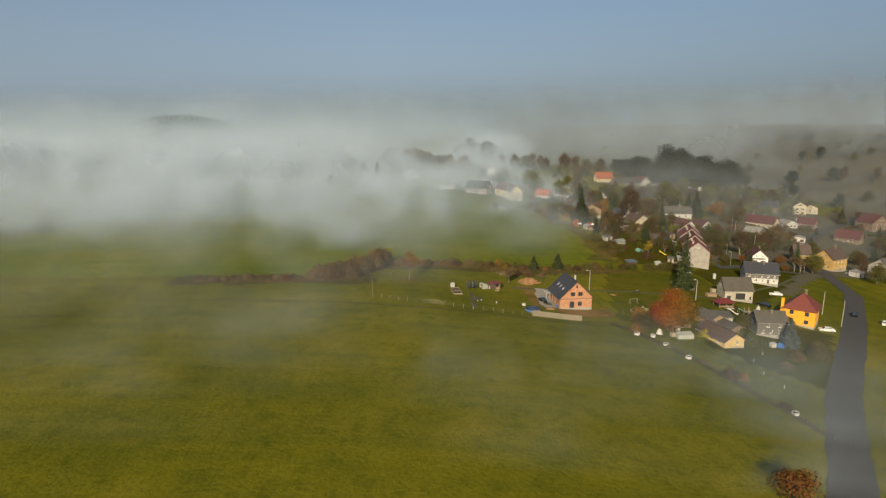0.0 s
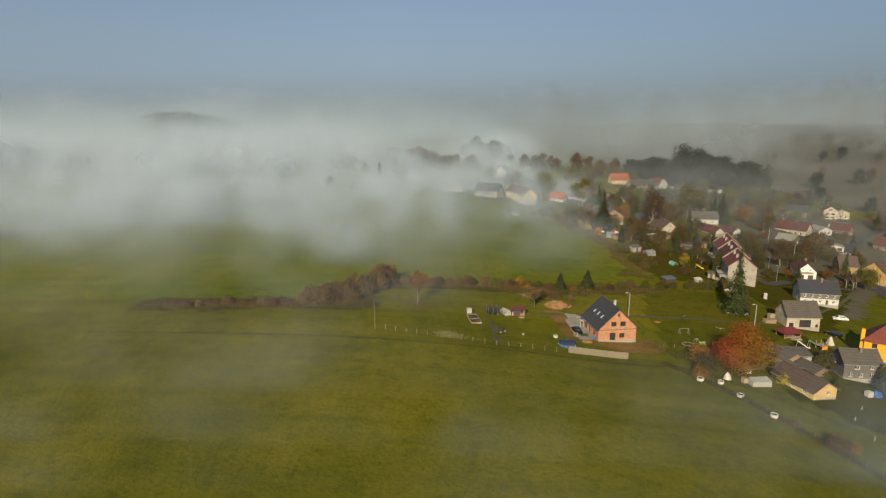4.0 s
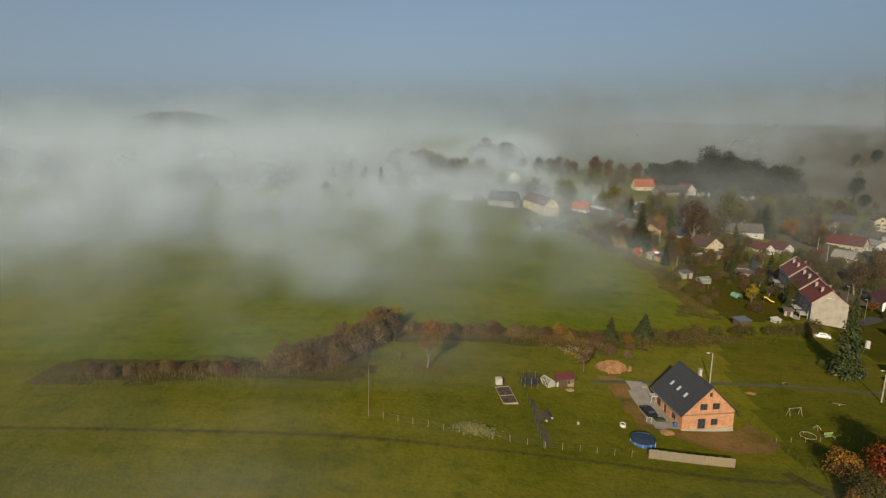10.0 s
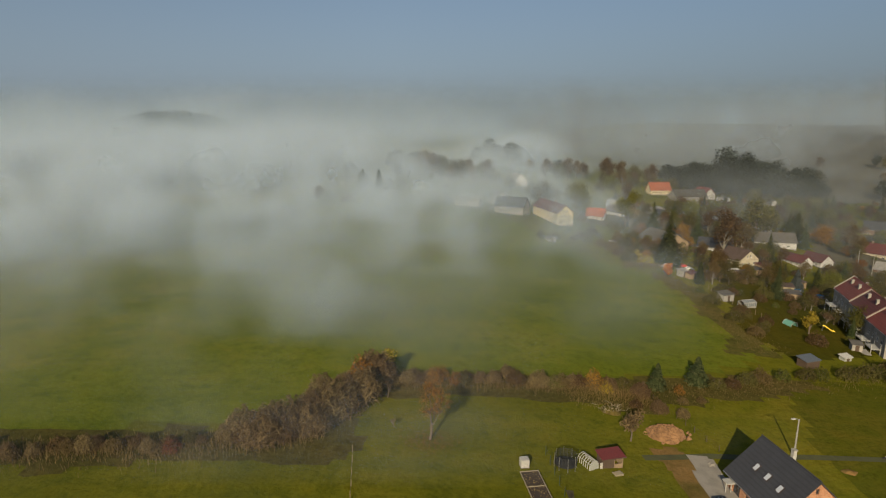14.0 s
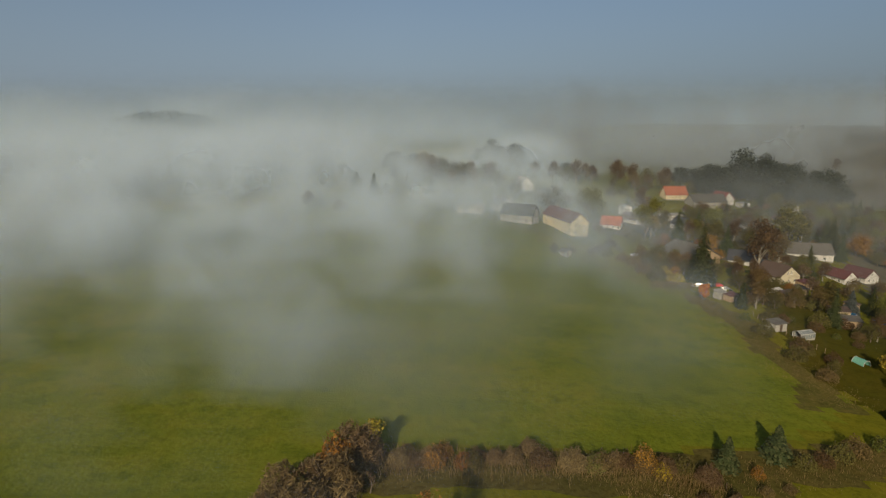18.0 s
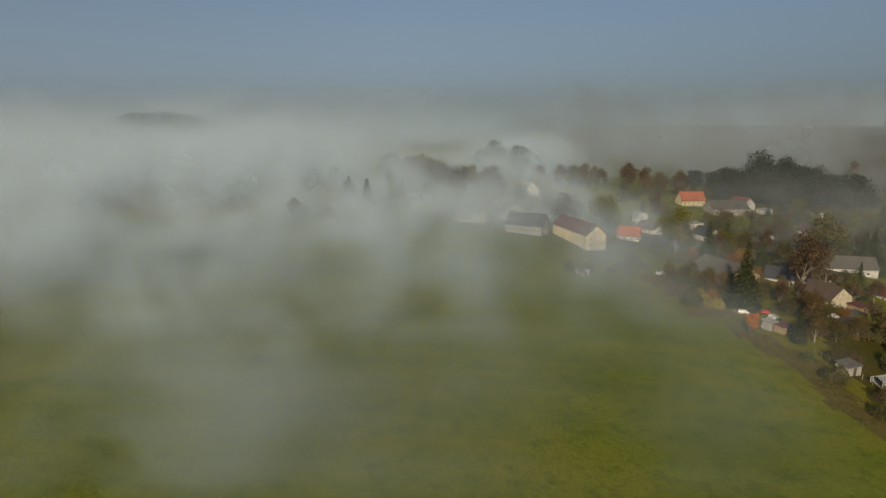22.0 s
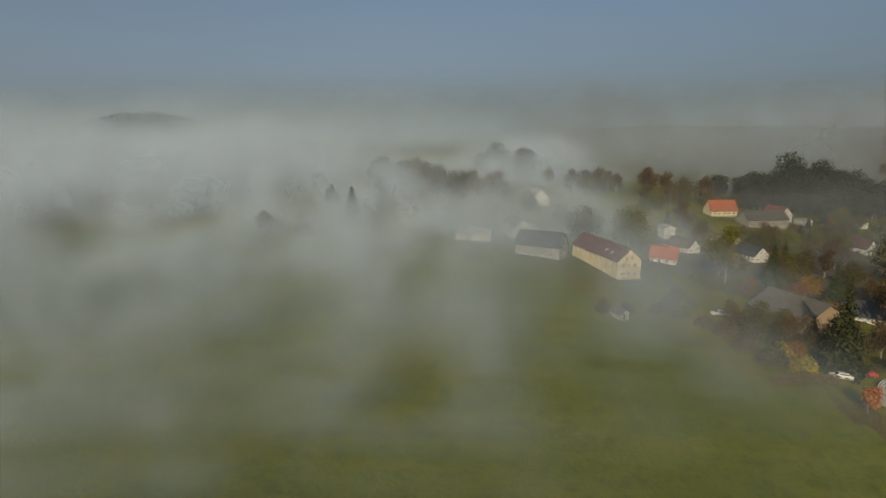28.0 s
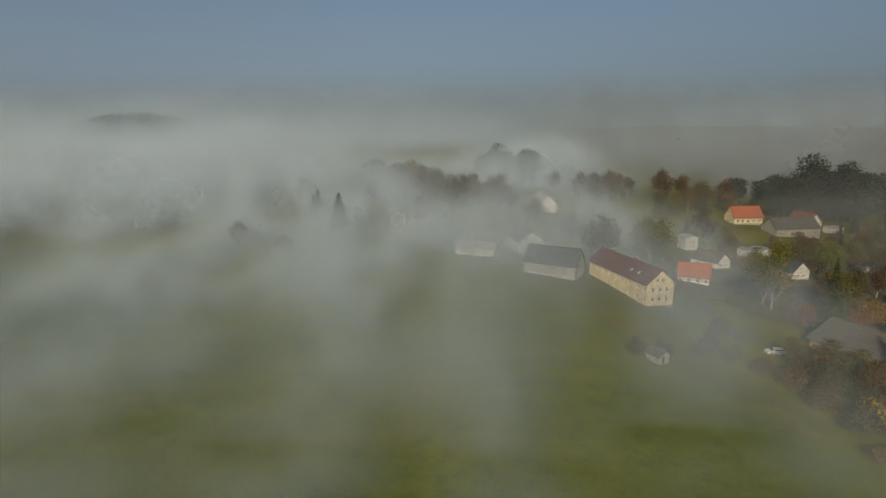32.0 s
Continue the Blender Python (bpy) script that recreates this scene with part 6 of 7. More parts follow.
# ---- house plot ----
def garden_fence(pts, gap, h, label, mat="wood", wires=3, r=0.05):
    t = thing("fence", pts[0][0], pts[0][1], 0, 0.0, label, "fence")
    t.matrix_basis = pose(0, 0, 0)
    for (ax, ay), (bx, by) in zip(pts, pts[1:]):
        n = max(1, int(math.hypot(bx - ax, by - ay) / gap))
        for i in range(n + 1):
            x, y = ax + (bx - ax) * i / n, ay + (by - ay) * i / n
            z = height(x, y)
            part("post", MB().tube([(x, y, z - 0.3), (x + rng.gauss(0, 0.03), y, z + h * rng.uniform(0.92, 1.08))], [r, r * 0.9], 6), M[mat], t)
        for q in range(wires):
            line = []
            for i in range(n + 1):
                x, y = ax + (bx - ax) * i / n, ay + (by - ay) * i / n
                line.append((x, y, height(x, y) + h * (0.25 + 0.32 * q)))
            part("wire", MB().tube(line, [0.006] * len(line), 3, cap=False), M["frame_dark"], t)
    return t


garden_fence([(2.6, 163), (4.8, 146.2), (20, 142.2), (33.6, 139.4), (50.3, 139.7)], 2.6, 1.2, "low wire fence on wooden posts round the plot")
garden_fence([(33.4, 139.6), (33.2, 152.6), (32.1, 165.0)], 2.2, 1.6, "green wire fence between the two lawns", "green_paint")
garden_fence([(76.0, 140), (75.2, 151.6), (74.4, 158), (73, 168)], 2.2, 1.4, "green wire fence beside the new house", "green_paint")
garden_fence([(77.5, 126), (84, 112), (88, 100), (92, 87), (95, 76)], 2.6, 1.1, "old wire fence along the meadow", "dark_wood", 3, 0.07)
garden_fence([(76.2, 149), (92, 149.5), (106, 152)], 2.6, 0.9, "low wooden fence of the playground", "wood", 2)
garden_fence([(106.2, 272.5), (105.3, 266), (107.4, 258), (110, 246)], 2.4, 1.5, "leaning wooden posts at the field's edge")
garden_fence([(56.4, 186.5), (60, 176), (62, 171)], 1.9, 1.3, "dark sagging fence overgrown with grass", "dark_wood")


def box_thing(name, x, y, rot, dims, mat, label, category, z=None):
    t = thing(name, x, y, rot, z, label, category)
    w, d, h = dims
    part("body", MB().box(-w / 2, w / 2, -d / 2, d / 2, -0.1, h), M[mat], t)
    return t


# panel wall
pw = thing("panel_fence", 57.4, 140.1, 0, label="grey wooden panel fence with two tones of board", category="fence")
for i in range(28):
    u = -7.0 + 0.5 * i
    a = radians(-0.8)
    x, y = 57.4 + u, 140.0 - 0.012 * u
    part("board", MB().box(u, u + 0.485, -0.03 + 0.01 * (i % 2), 0.03 + 0.01 * (i % 2), height(x, y) - height(57.4, 140.1) - 0.1, height(x, y) - height(57.4, 140.1) + 1.55 + 0.03 * ((i * 7) % 3)), M["panel_old" if i < 18 else "panel_new"], pw)
for u in (-7, -3.5, 0, 2.0, 4.5, 7):
    part("post", MB().box(u - 0.06, u + 0.06, 0.05, 0.17, height(57.4 + u, 140) - height(57.4, 140.1) - 0.4, height(57.4 + u, 140) - height(57.4, 140.1) + 1.5), M["dark_wood"], pw)


def ring(mb, r0, r1, z0, z1, n=28, cx=0.0, cy=0.0):
    """A round wall with thickness."""
    o = len(mb.v)
    for r, z in ((r1, z0), (r1, z1), (r0, z1), (r0, z0)):
        for k in range(n):
            a = 2 * math.pi * k / n
            mb.v.append((cx + r * math.cos(a), cy + r * math.sin(a), z))
    for q in range(4):
        for k in range(n):
            a, b = o + q * n + k, o + q * n + (k + 1) % n
            c, d = o + ((q + 1) % 4) * n + (k + 1) % n, o + ((q + 1) % 4) * n + k
            mb.f.append((a, b, c, d))
            mb.m.append(0)
    return mb


def disc(mb, r, z, n=28, cx=0.0, cy=0.0, sag=0.0):
    o = len(mb.v)
    mb.v.append((cx, cy, z - sag))
    for k in range(n):
        a = 2 * math.pi * k / n
        mb.v.append((cx + r * math.cos(a), cy + r * math.sin(a), z))
    for k in range(n):
        mb.f.append((o, o + 1 + k, o + 1 + (k + 1) % n))
        mb.m.append(0)
    return mb


def pool(x, y, r, h, label, cover="water_dark"):
    t = thing("swimming_pool", x, y, 0, label=label, category="pool")
    part("wall", ring(MB(), r - 0.1, r, -0.3, h), M["blue"], t)
    part("rim", ring(MB(), r - 0.14, r + 0.05, h, h + 0.08), M["black"], t)
    part("cover", disc(MB(), r - 0.1, h - 0.06, sag=0.14), M[cover], t, "dark blue pool cover")
    for k in range(10):
        a = 2 * math.pi * k / 10
        part("upright", MB().box(-0.05, 0.05, -0.04, 0.04, -0.2, h, m=pose((r + 0.04) * math.cos(a), (r + 0.04) * math.sin(a), 0, 0, 0, math.degrees(a))), M["foil"], t)
    return t


pool(51.2, 145.2, 2.1, 0.85, "round blue frame pool with dark cover")
pool(143.7, 286.3, 2.6, 1.0, "round bright blue garden pool", "blue_water")
pool(152, 283, 1.8, 0.8, "small round blue garden pool", "blue_water")

# trampoline with net
tr = thing("trampoline", 34.6, 162.4, 0, label="round black trampoline with safety net", category="trampoline")
tr.scale = (0.86, 0.86, 0.86)
part("mat", disc(MB(), 1.65, 0.85, sag=0.06), M["black"], tr)
part("edge_pad", ring(MB(), 1.62, 1.95, 0.82, 0.9), M["black"], tr)
for k in range(8):
    a = 2 * math.pi * k / 8
    c, s = math.cos(a), math.sin(a)
    part("net_pole", MB().tube([(1.97 * c, 1.97 * s, -0.2), (1.97 * c, 1.97 * s, 1.6), (1.9 * c, 1.9 * s, 2.75)], [0.035, 0.035, 0.03], 6), M["metal"], tr)
net = MB()
for k in range(48):
    a, b = 2 * math.pi * k / 48, 2 * math.pi * (k + 0.28) / 48
    net.quad((1.9 * math.cos(a), 1.9 * math.sin(a), 0.9), (1.9 * math.cos(b), 1.9 * math.sin(b), 0.9), (1.87 * math.cos(b), 1.87 * math.sin(b), 2.6), (1.87 * math.cos(a), 1.87 * math.sin(a), 2.6))
for q in range(8):
    ring(net, 1.885, 1.9, 0.95 + 0.22 * q, 0.99 + 0.22 * q, 32)
part("net", net, M["black"], tr)

# polytunnel frame
pt = thing("polytunnel", 38.2, 163.6, 28, label="white arched polytunnel frame without its cover", category="greenhouse")
pt.scale = (0.72, 0.72, 0.72)
for i in range(7):
    y = -2.0 + 0.62 * i
    pts = [(1.25 * math.cos(a), y, 0.55 + 1.45 * math.sin(a) if 0 < q < 8 else -0.1) for q, a in enumerate([math.pi * q / 8 for q in range(9)])]
    part("hoop", MB().tube(pts, [0.075] * 9, 5), M["white_paint"], pt)
for a in (0.6, 1.57, 2.54):
    part("rail", MB().tube([(1.25 * math.cos(a), -2.0, 0.55 + 1.45 * math.sin(a)), (1.25 * math.cos(a), 1.75, 0.55 + 1.45 * math.sin(a))], [0.05, 0.05], 5), M["white_paint"], pt)
en = MB()
pts = [(1.22 * math.cos(math.pi * q / 8), -2.05, 0.5 + 1.42 * math.sin(math.pi * q / 8)) for q in range(9)]
en.add(pts + [(-1.22, -2.05, -0.05), (1.22, -2.05, -0.05)], [tuple(range(9)) + (9, 10)])
part("end_sheet", en, M["foil"], pt, "milky end sheet")

# red-roofed garden shed
sh = thing("garden_shed", 41.8, 164.2, 14, label="dark wooden shed with red sheet roof and open bay", category="shed")
sh.scale = (0.74, 0.74, 0.74)
part("back_wall", MB().box(-2.3, 2.3, 1.2, 1.3, -0.3, 2.1), M["dark_wood"], sh)
part("side_wall", MB().box(-2.3, -2.2, -1.2, 1.2, -0.3, 2.4), M["dark_wood"], sh)
part("side_wall", MB().box(2.2, 2.3, -1.2, 1.2, -0.3, 2.4), M["wood"], sh)
part("front_wall", MB().box(-2.2, 0.3, -1.25, -1.15, -0.3, 2.3), M["dark_wood"], sh)
part("door", MB().box(-2.9, -2.35, -1.3, -1.22, -0.1, 1.6), M["white_paint"], sh, "pale panel leaning by the shed")
part("parapet", MB().box(0.3, 2.3, -1.25, -1.15, -0.3, 0.8), M["wood"], sh)
part("post", MB().box(0.3, 0.42, -1.25, -1.13, -0.3, 2.4), M["wood"], sh)
part("post", MB().box(2.18, 2.3, -1.25, -1.13, -0.3, 2.4), M["wood"], sh)
rb = MB()
rb.add([(-2.7, -1.7, 2.35), (2.7, -1.7, 2.35), (2.7, 1.6, 2.85), (-2.7, 1.6, 2.85), (-2.7, -1.7, 2.45), (2.7, -1.7, 2.45), (2.7, 1.6, 2.95), (-2.7, 1.6, 2.95)], [(3, 2, 1, 0), (4, 5, 6, 7), (0, 1, 5, 4), (1, 2, 6, 5), (2, 3, 7, 6), (3, 0, 4, 7)])
part("roof", rb, M["red_paint"], sh, "red sheet roof")
part("fascia", MB().box(-2.72, 2.72, -1.76, -1.7, 2.24, 2.46), M["dark_wood"], sh)
box_thing("pallet_stack", 42.4, 161.9, 20, (1.4, 0.9, 0.25), "pale_wood", "pale planks lying on the grass", "planks")

# white tank and raised bed
tk = thing("water_tank", 28.3, 161.6, 8, label="white cube water tank in a cage", category="water tank")
part("tank", MB().box(-0.62, 0.62, -0.55, 0.55, 0.12, 1.35), M["white_paint"], tk)
part("pallet", MB().box(-0.64, 0.64, -0.57, 0.57, -0.2, 0.12), M["dark_wood"], tk)
for q in range(4):
    part("cage_bar", MB().box(-0.65, 0.65, -0.585, -0.56, 0.25 + 0.33 * q, 0.29 + 0.33 * q), M["metal"], tk)
bd = thing("raised_bed", 29.3, 156.9, 8, label="long raised bed with dark soil and pale edge boards", category="garden bed")
part("soil", MB().box(-1.3, 1.3, -3.3, 3.3, -0.3, 0.2), M["bed_soil"], bd)
for x0, x1, y0, y1 in ((-1.4, -1.3, -3.4, 3.4), (1.3, 1.4, -3.4, 3.4), (-1.3, 1.3, -3.4, -3.3), (-1.3, 1.3, 3.3, 3.4), (-1.3, 1.3, -0.3, -0.2)):
    part("edge_board", MB().box(x0, x1, y0, y1, -0.3, 0.3), M["pale_wood"], bd)
ve = MB()
for i in range(160):
    leaf_quad(ve, (rng.uniform(-1.2, 1.2), rng.uniform(-3.2, 3.2), 0.25), (rng.gauss(0, 0.6), rng.gauss(0, 0.6), 1), 0.2, rng)
part("dead_plants", ve, M["twigs"], bd)
co = thing("compost_heap", 36.0, 150.6, 0, label="low dark heap of garden waste and earth", category="heap")


def mound(mb, rx, ry, h, seed, n=18, m=9, rough=0.0):
    o = len(mb.v)
    for j in range(m + 1):
        k = j / m
        for i in range(n):
            a = 2 * math.pi * i / n
            q = 1 + 0.3 * noise.noise((math.cos(a) * 1.4 + seed, math.sin(a) * 1.4, k * 1.5))
            mb.v.append((math.cos(a) * rx * k * q, math.sin(a) * ry * k * q, h * (1 - k * k) * (1 + 0.35 * noise.noise((math.cos(a) * k * 3, math.sin(a) * k * 3, seed))) - 0.12 * k + rough * 0.35 * noise.noise((math.cos(a) * k * 9, math.sin(a) * k * 9, seed))))
    for j in range(m):
        for i in range(n):
            a, b = o + j * n + i, o + j * n + (i + 1) % n
            mb.f.append((a, a + n, b + n, b))
            mb.m.append(0)
    return mb


part("heap", mound(MB(), 0.9, 3.0, 0.22, 3.0), M["bed_soil"], co)
mo = thing("soil_heap", 54.3, 174.6, 10, label="big heap of excavated orange-brown soil", category="soil heap")
part("heap", mound(MB(), 4.2, 2.8, 1.5, 8.0, 40, 20, 1.5), M["spoil"], mo)
for i in range(46):
    a, k = rng.uniform(0, 6.28), math.sqrt(rng.random()) * 1.1
    r = rng.uniform(0.18, 0.5)
    part("clod", mound(MB(), r, r * rng.uniform(0.6, 1.0), r * rng.uniform(0.7, 1.2), i * 0.7, 8, 4), M["spoil"], mo, at=pose(4.0 * k * math.cos(a), 2.7 * k * math.sin(a), max(0.0, 1.35 * (1 - k * k) - 0.1), rng.uniform(-25, 25), rng.uniform(-25, 25), 0))
mo2 = thing("rubble_heap", 57.0, 150.2, 20, label="low heap of broken brown earth and stone", category="rubble")
part("heap", mound(MB(), 2.0, 1.3, 0.4, 5.0, 24, 10, 0.6), M["spoil"], mo2)
mo3 = thing("brush_heap", 46.5, 181.0, 0, label="heap of cut branches and dry brush", category="brush heap")
bh = mound(MB(), 2.0, 1.6, 0.8, 2.0)
part("heap", bh, M["rough_grass"], mo3)
tw = MB()
for i in range(40):
    a = Vector((rng.gauss(0, 1.2), rng.gauss(0, 1.0), rng.uniform(0.2, 0.9)))
    d = Vector((rng.gauss(0, 1), rng.gauss(0, 1), rng.gauss(0.1, 0.3))).normalized() * rng.uniform(0.6, 1.6)
    tw.tube([tuple(a), tuple(a + d)], [0.04, 0.02], 4, cap=False)
part("branches", tw, M["pale_wood"], mo3)
rp = thing("flower_bed", 22.6, 143.0, -8, label="pale wilted flower clump by the fence", category="flower bed")
fl = MB()
for i in range(1600):
    x, y = rng.gauss(0, 1.4), rng.gauss(0, 0.8)
    leaf_quad(fl, (x, y, rng.uniform(0.1, 0.8) + height(22.6 + x, 143 + y) - height(22.6, 143)), (rng.gauss(0, 0.5), -0.4, 1), 0.24, rng)
part("stalks", fl, M["pale_flowers"], rp)


# ---- cars ----
def car(x, y, rot, mat, label, name="car"):
    t = thing(name, x, y, rot, label=label, category="car")
    prof = [(-2.1, 0.35), (-2.15, 0.75), (-2.0, 0.95), (-1.55, 1.0), (-1.15, 1.42), (0.55, 1.45), (1.15, 1.0), (1.95, 0.88), (2.15, 0.7), (2.12, 0.35)]
    mb = MB()
    n = len(prof)
    for s in (-1, 1):
        for (px, pz) in prof:
            mb.v.append((s * (0.86 if pz < 1.1 else 0.68), px, pz))
    mb.f = [tuple(reversed(range(n))), tuple(range(n, 2 * n))] + [(i, i + 1, n + i + 1, n + i) for i in range(n - 1)] + [(n - 1, 0, n, 2 * n - 1)]
    mb.m = [0] * len(mb.f)
    body = part("body", mb, M[mat], t)
    part("rear_window", MB().quad((-0.68, -1.53, 1.03), (0.68, -1.53, 1.03), (0.6, -1.2, 1.38), (-0.6, -1.2, 1.38)), M["glass"], body)
    part("windscreen", MB().quad((0.7, 1.16, 1.03), (-0.7, 1.16, 1.03), (-0.6, 0.64, 1.42), (0.6, 0.64, 1.42)), M["glass"], body)
    for s in (-1, 1):
        part("side_window", MB().quad((s * 0.83, -1.35, 1.06), (s * 0.83, 0.95, 1.06), (s * 0.72, 0.5, 1.36), (s * 0.72, -1.05, 1.36)), M["glass"], body)
        for yy in (-1.3, 1.35):
            wh = MB().tube([(s * 0.72, yy, 0.31), (s * 0.9, yy, 0.31)], [0.32, 0.32], 14)
            w = part("wheel", wh, M["black"], t)
            part("rim", MB().tube([(s * 0.86, yy, 0.31), (s * 0.915, yy, 0.31)], [0.19, 0.17], 10), M["metal"], w)
    return t


car(56.2, 156.6, 6, "car_black", "black hatchback parked on the gravel driveway")
car(140.2, 148.4, 75, "car_white", "white car parked before the orange house")
car(100.9, 297.4, 70, "car_white", "white estate car parked by the hedge")
car(108.2, 300.2, 80, "car_red", "red car parked on the grass")
car(104.6, 299.4, 70, "car_black", "dark car parked on the grass")
car(90.6, 330.4, 85, "car_white", "white car parked near the barn")
car(132.8, 169.2, 30, "car_black", "dark car parked in the village yard")
car(122.5, 207.5, 60, "car_white", "white car parked by the terrace")
car(147.7, 187.5, 70, "car_white", "white van-like car by the lane")
for x, y, r, c in ((166, 172, -35, "car_black"), (172, 166, -35, "car_white"), (262, 377, 20, "car_white"), (288, 395, 60, "car_black"), (230, 262, 60, "car_white")):
    car(x, y, r, c, "white car parked by the village road" if c == "car_white" else "dark car parked by the village road")

# ---- pieces by the new house ----
ts = thing("trestle", 55.2, 153.4, 0, label="pale wooden trestle behind the car", category="trestle")
for dx in (-0.4, 0.4):
    part("leg", MB().tube([(dx, -0.3, -0.1), (dx, 0, 0.95)], [0.04, 0.04], 4), M["white_paint"], ts)
    part("leg", MB().tube([(dx, 0.3, -0.1), (dx, 0, 0.95)], [0.04, 0.04], 4), M["white_paint"], ts)
part("beam", MB().box(-0.6, 0.6, -0.05, 0.05, 0.92, 1.02), M["white_paint"], ts)
box_thing("pallet", 57.6, 154.6, 12, (1.9, 1.1, 0.45), "green_paint", "green pallet of building material", "pallet")
br = thing("barrel", 59.9, 152.9, 0, label="blue plastic barrel at the house corner", category="barrel")
part("drum", MB().tube([(0, 0, -0.1), (0, 0, 0.1), (0, 0, 0.8), (0, 0, 0.9)], [0.27, 0.3, 0.3, 0.26], 14), M["blue"], br)
st = thing("stone_pile", 58.7, 167.2, 0, label="pile of pale building stones", category="stones")
for i in range(14):
    a = rng.uniform(0, 6.28)
    r = rng.uniform(0, 1.1)
    part("stone", mound(MB(), rng.uniform(0.2, 0.4), rng.uniform(0.2, 0.35), rng.uniform(0.2, 0.45), i * 1.3, 8, 4), M["gravel"], st, at=pose(r * math.cos(a), r * math.sin(a), 0))
tarp = thing("sand_heap", 81.3, 167.7, 0, label="low brown heap of sand on the grass", category="sand heap")
part("heap", mound(MB(), 1.6, 1.1, 0.35, 6.0), M["soil"], tarp)


# ---- concrete tubs ----
def tub(x, y, r, h, label):
    t = thing("planter_tub", x, y, 0, label=label, category="tub", group="round concrete tubs")
    part("ring", ring(MB(), r - 0.12, r, -0.2, h), M["white"], t)
    part("soil", disc(MB(), r - 0.1, h - 0.15, 20), M["bed_soil"], t)
    return t


for x, y, r in ((75.8, 128.0, 0.72), (79.5, 126.6, 0.6), (80.4, 120.4, 0.68), (82.8, 112.8, 0.68), (49.4, 150.3, 0.55), (88.4, 132.4, 0.6), (92.6, 87.5, 0.68)):
    tub(x, y, r, 0.62, "round white concrete tub on the grass")
for x, y, w, d, h in ((41.0, 148.6, 0.3, 0.3, 0.5), (36.6, 149.6, 0.3, 0.3, 0.25), (35.4, 148.4, 0.3, 0.3, 0.25)):
    box_thing("bucket", x, y, 10, (w, d, h), "white_paint", "small white container standing on the lawn", "container")
for x, y in ((98, 100), (99, 114), (104, 119), (97.5, 107)):
    mp = thing("marker_post", x, y, 0, label="short white marker post in rough grass", category="post", group="white marker posts")
    part("shaft", MB().tube([(0, 0, -0.2), (0, 0, 0.9)], [0.07, 0.06], 6), M["white_paint"], mp)
    part("cap", MB().tube([(0, 0, 0.9), (0, 0, 0.98)], [0.08, 0.05], 6), M["frame_dark"], mp)
tp = thing("tarpaulin", 113, 127, 15, label="crumpled blue tarpaulin over a garden heap", category="tarpaulin")
part("sheet", mound(MB(), 1.6, 1.1, 1.1, 4.0, 16, 7, 0.5), M["blue"], tp)
box_thing("white_box", 110.6, 126, 12, (1.3, 1.0, 1.2), "white_paint", "white storage box beside a blue tarpaulin", "box")
mk = thing("covered_machine", 82.1, 129.0, 0, label="round white object under a pale cover", category="machine")
part("cover", mound(MB(), 0.9, 0.8, 1.5, 1.0), M["white_paint"], mk)
cf = thing("cold_frame", 87.6, 126.4, 5, label="white glazed cold frame in the garden", category="cold frame")
part("base", MB().box(-2.1, 2.1, -0.9, 0.9, -0.3, 1.0), M["foil"], cf)
for i in range(5):
    u = -2.1 + 0.84 * i
    pn = MB()
    pn.add([(u + 0.04, -0.95, 1.02), (u + 0.8, -0.95, 1.02), (u + 0.8, 0.95, 1.4), (u + 0.04, 0.95, 1.4), (u + 0.04, -0.95, 1.07), (u + 0.8, -0.95, 1.07), (u + 0.8, 0.95, 1.45), (u + 0.04, 0.95, 1.45)], [(3, 2, 1, 0), (4, 5, 6, 7), (0, 1, 5, 4), (1, 2, 6, 5), (2, 3, 7, 6), (3, 0, 4, 7)])
    part("pane", pn, M["foil"], cf)
box_thing("compost_bin", 84.9, 127.4, 10, (1.0, 1.0, 1.1), "pale_wood", "pale wooden compost bin", "compost bin")
wp = thing("wood_pile", 109.3, 180.9, 15, label="stack of split logs under the spruce", category="wood pile")
for i in range(60):
    part("log", MB().tube([(-1.8 + 0.28 * (i % 13) + rng.gauss(0, 0.02), -0.5, 0.1 + 0.25 * (i // 13)), (-1.8 + 0.28 * (i % 13), 0.5, 0.1 + 0.25 * (i // 13))], [0.13, 0.12], 7), M["pale_wood" if i % 3 else "wood"], wp)
box_thing("white_box", 113.7, 180.6, 20, (1.0, 0.8, 0.95), "white_paint", "white storage box beside the spruce", "box")
lg = thing("log_pile", 81.8, 140.4, 8, label="pile of pale barkless logs", category="wood pile")
lg.scale = (0.85, 0.85, 0.85)
for i in range(16):
    part("log", MB().tube([(-2.0 + rng.gauss(0, 0.2), -0.8 + 0.22 * (i % 8), 0.12 + 0.22 * (i // 8)), (2.0 + rng.gauss(0, 0.3), -0.8 + 0.22 * (i % 8) + rng.gauss(0, 0.1), 0.12 + 0.22 * (i // 8))], [0.12, 0.1], 7), M["bark_pale"], lg)

# ---- playground ----
sw = thing("swing_frame", 85.3, 158.8, 8, label="wooden double swing frame", category="swing")
sw.scale = (0.66, 0.66, 0.66)
for x in (-1.9, 1.9):
    for s in (-1, 1):
        part("leg", MB().tube([(x, s * 0.9, -0.2), (x, 0, 2.5)], [0.07, 0.06], 6), M["pale_wood"], sw)
part("beam", MB().tube([(-2.1, 0, 2.5), (2.1, 0, 2.5)], [0.08, 0.08], 6), M["pale_wood"], sw)
for x in (-0.8, 0.8):
    for s in (-0.22, 0.22):
        part("rope", MB().tube([(x + s, 0, 2.5), (x + s, 0, 0.5)], [0.02, 0.02], 4), M["black"], sw)
    part("seat", MB().box(x - 0.26, x + 0.26, -0.1, 0.1, 0.45, 0.5), M["dark_wood"], sw)
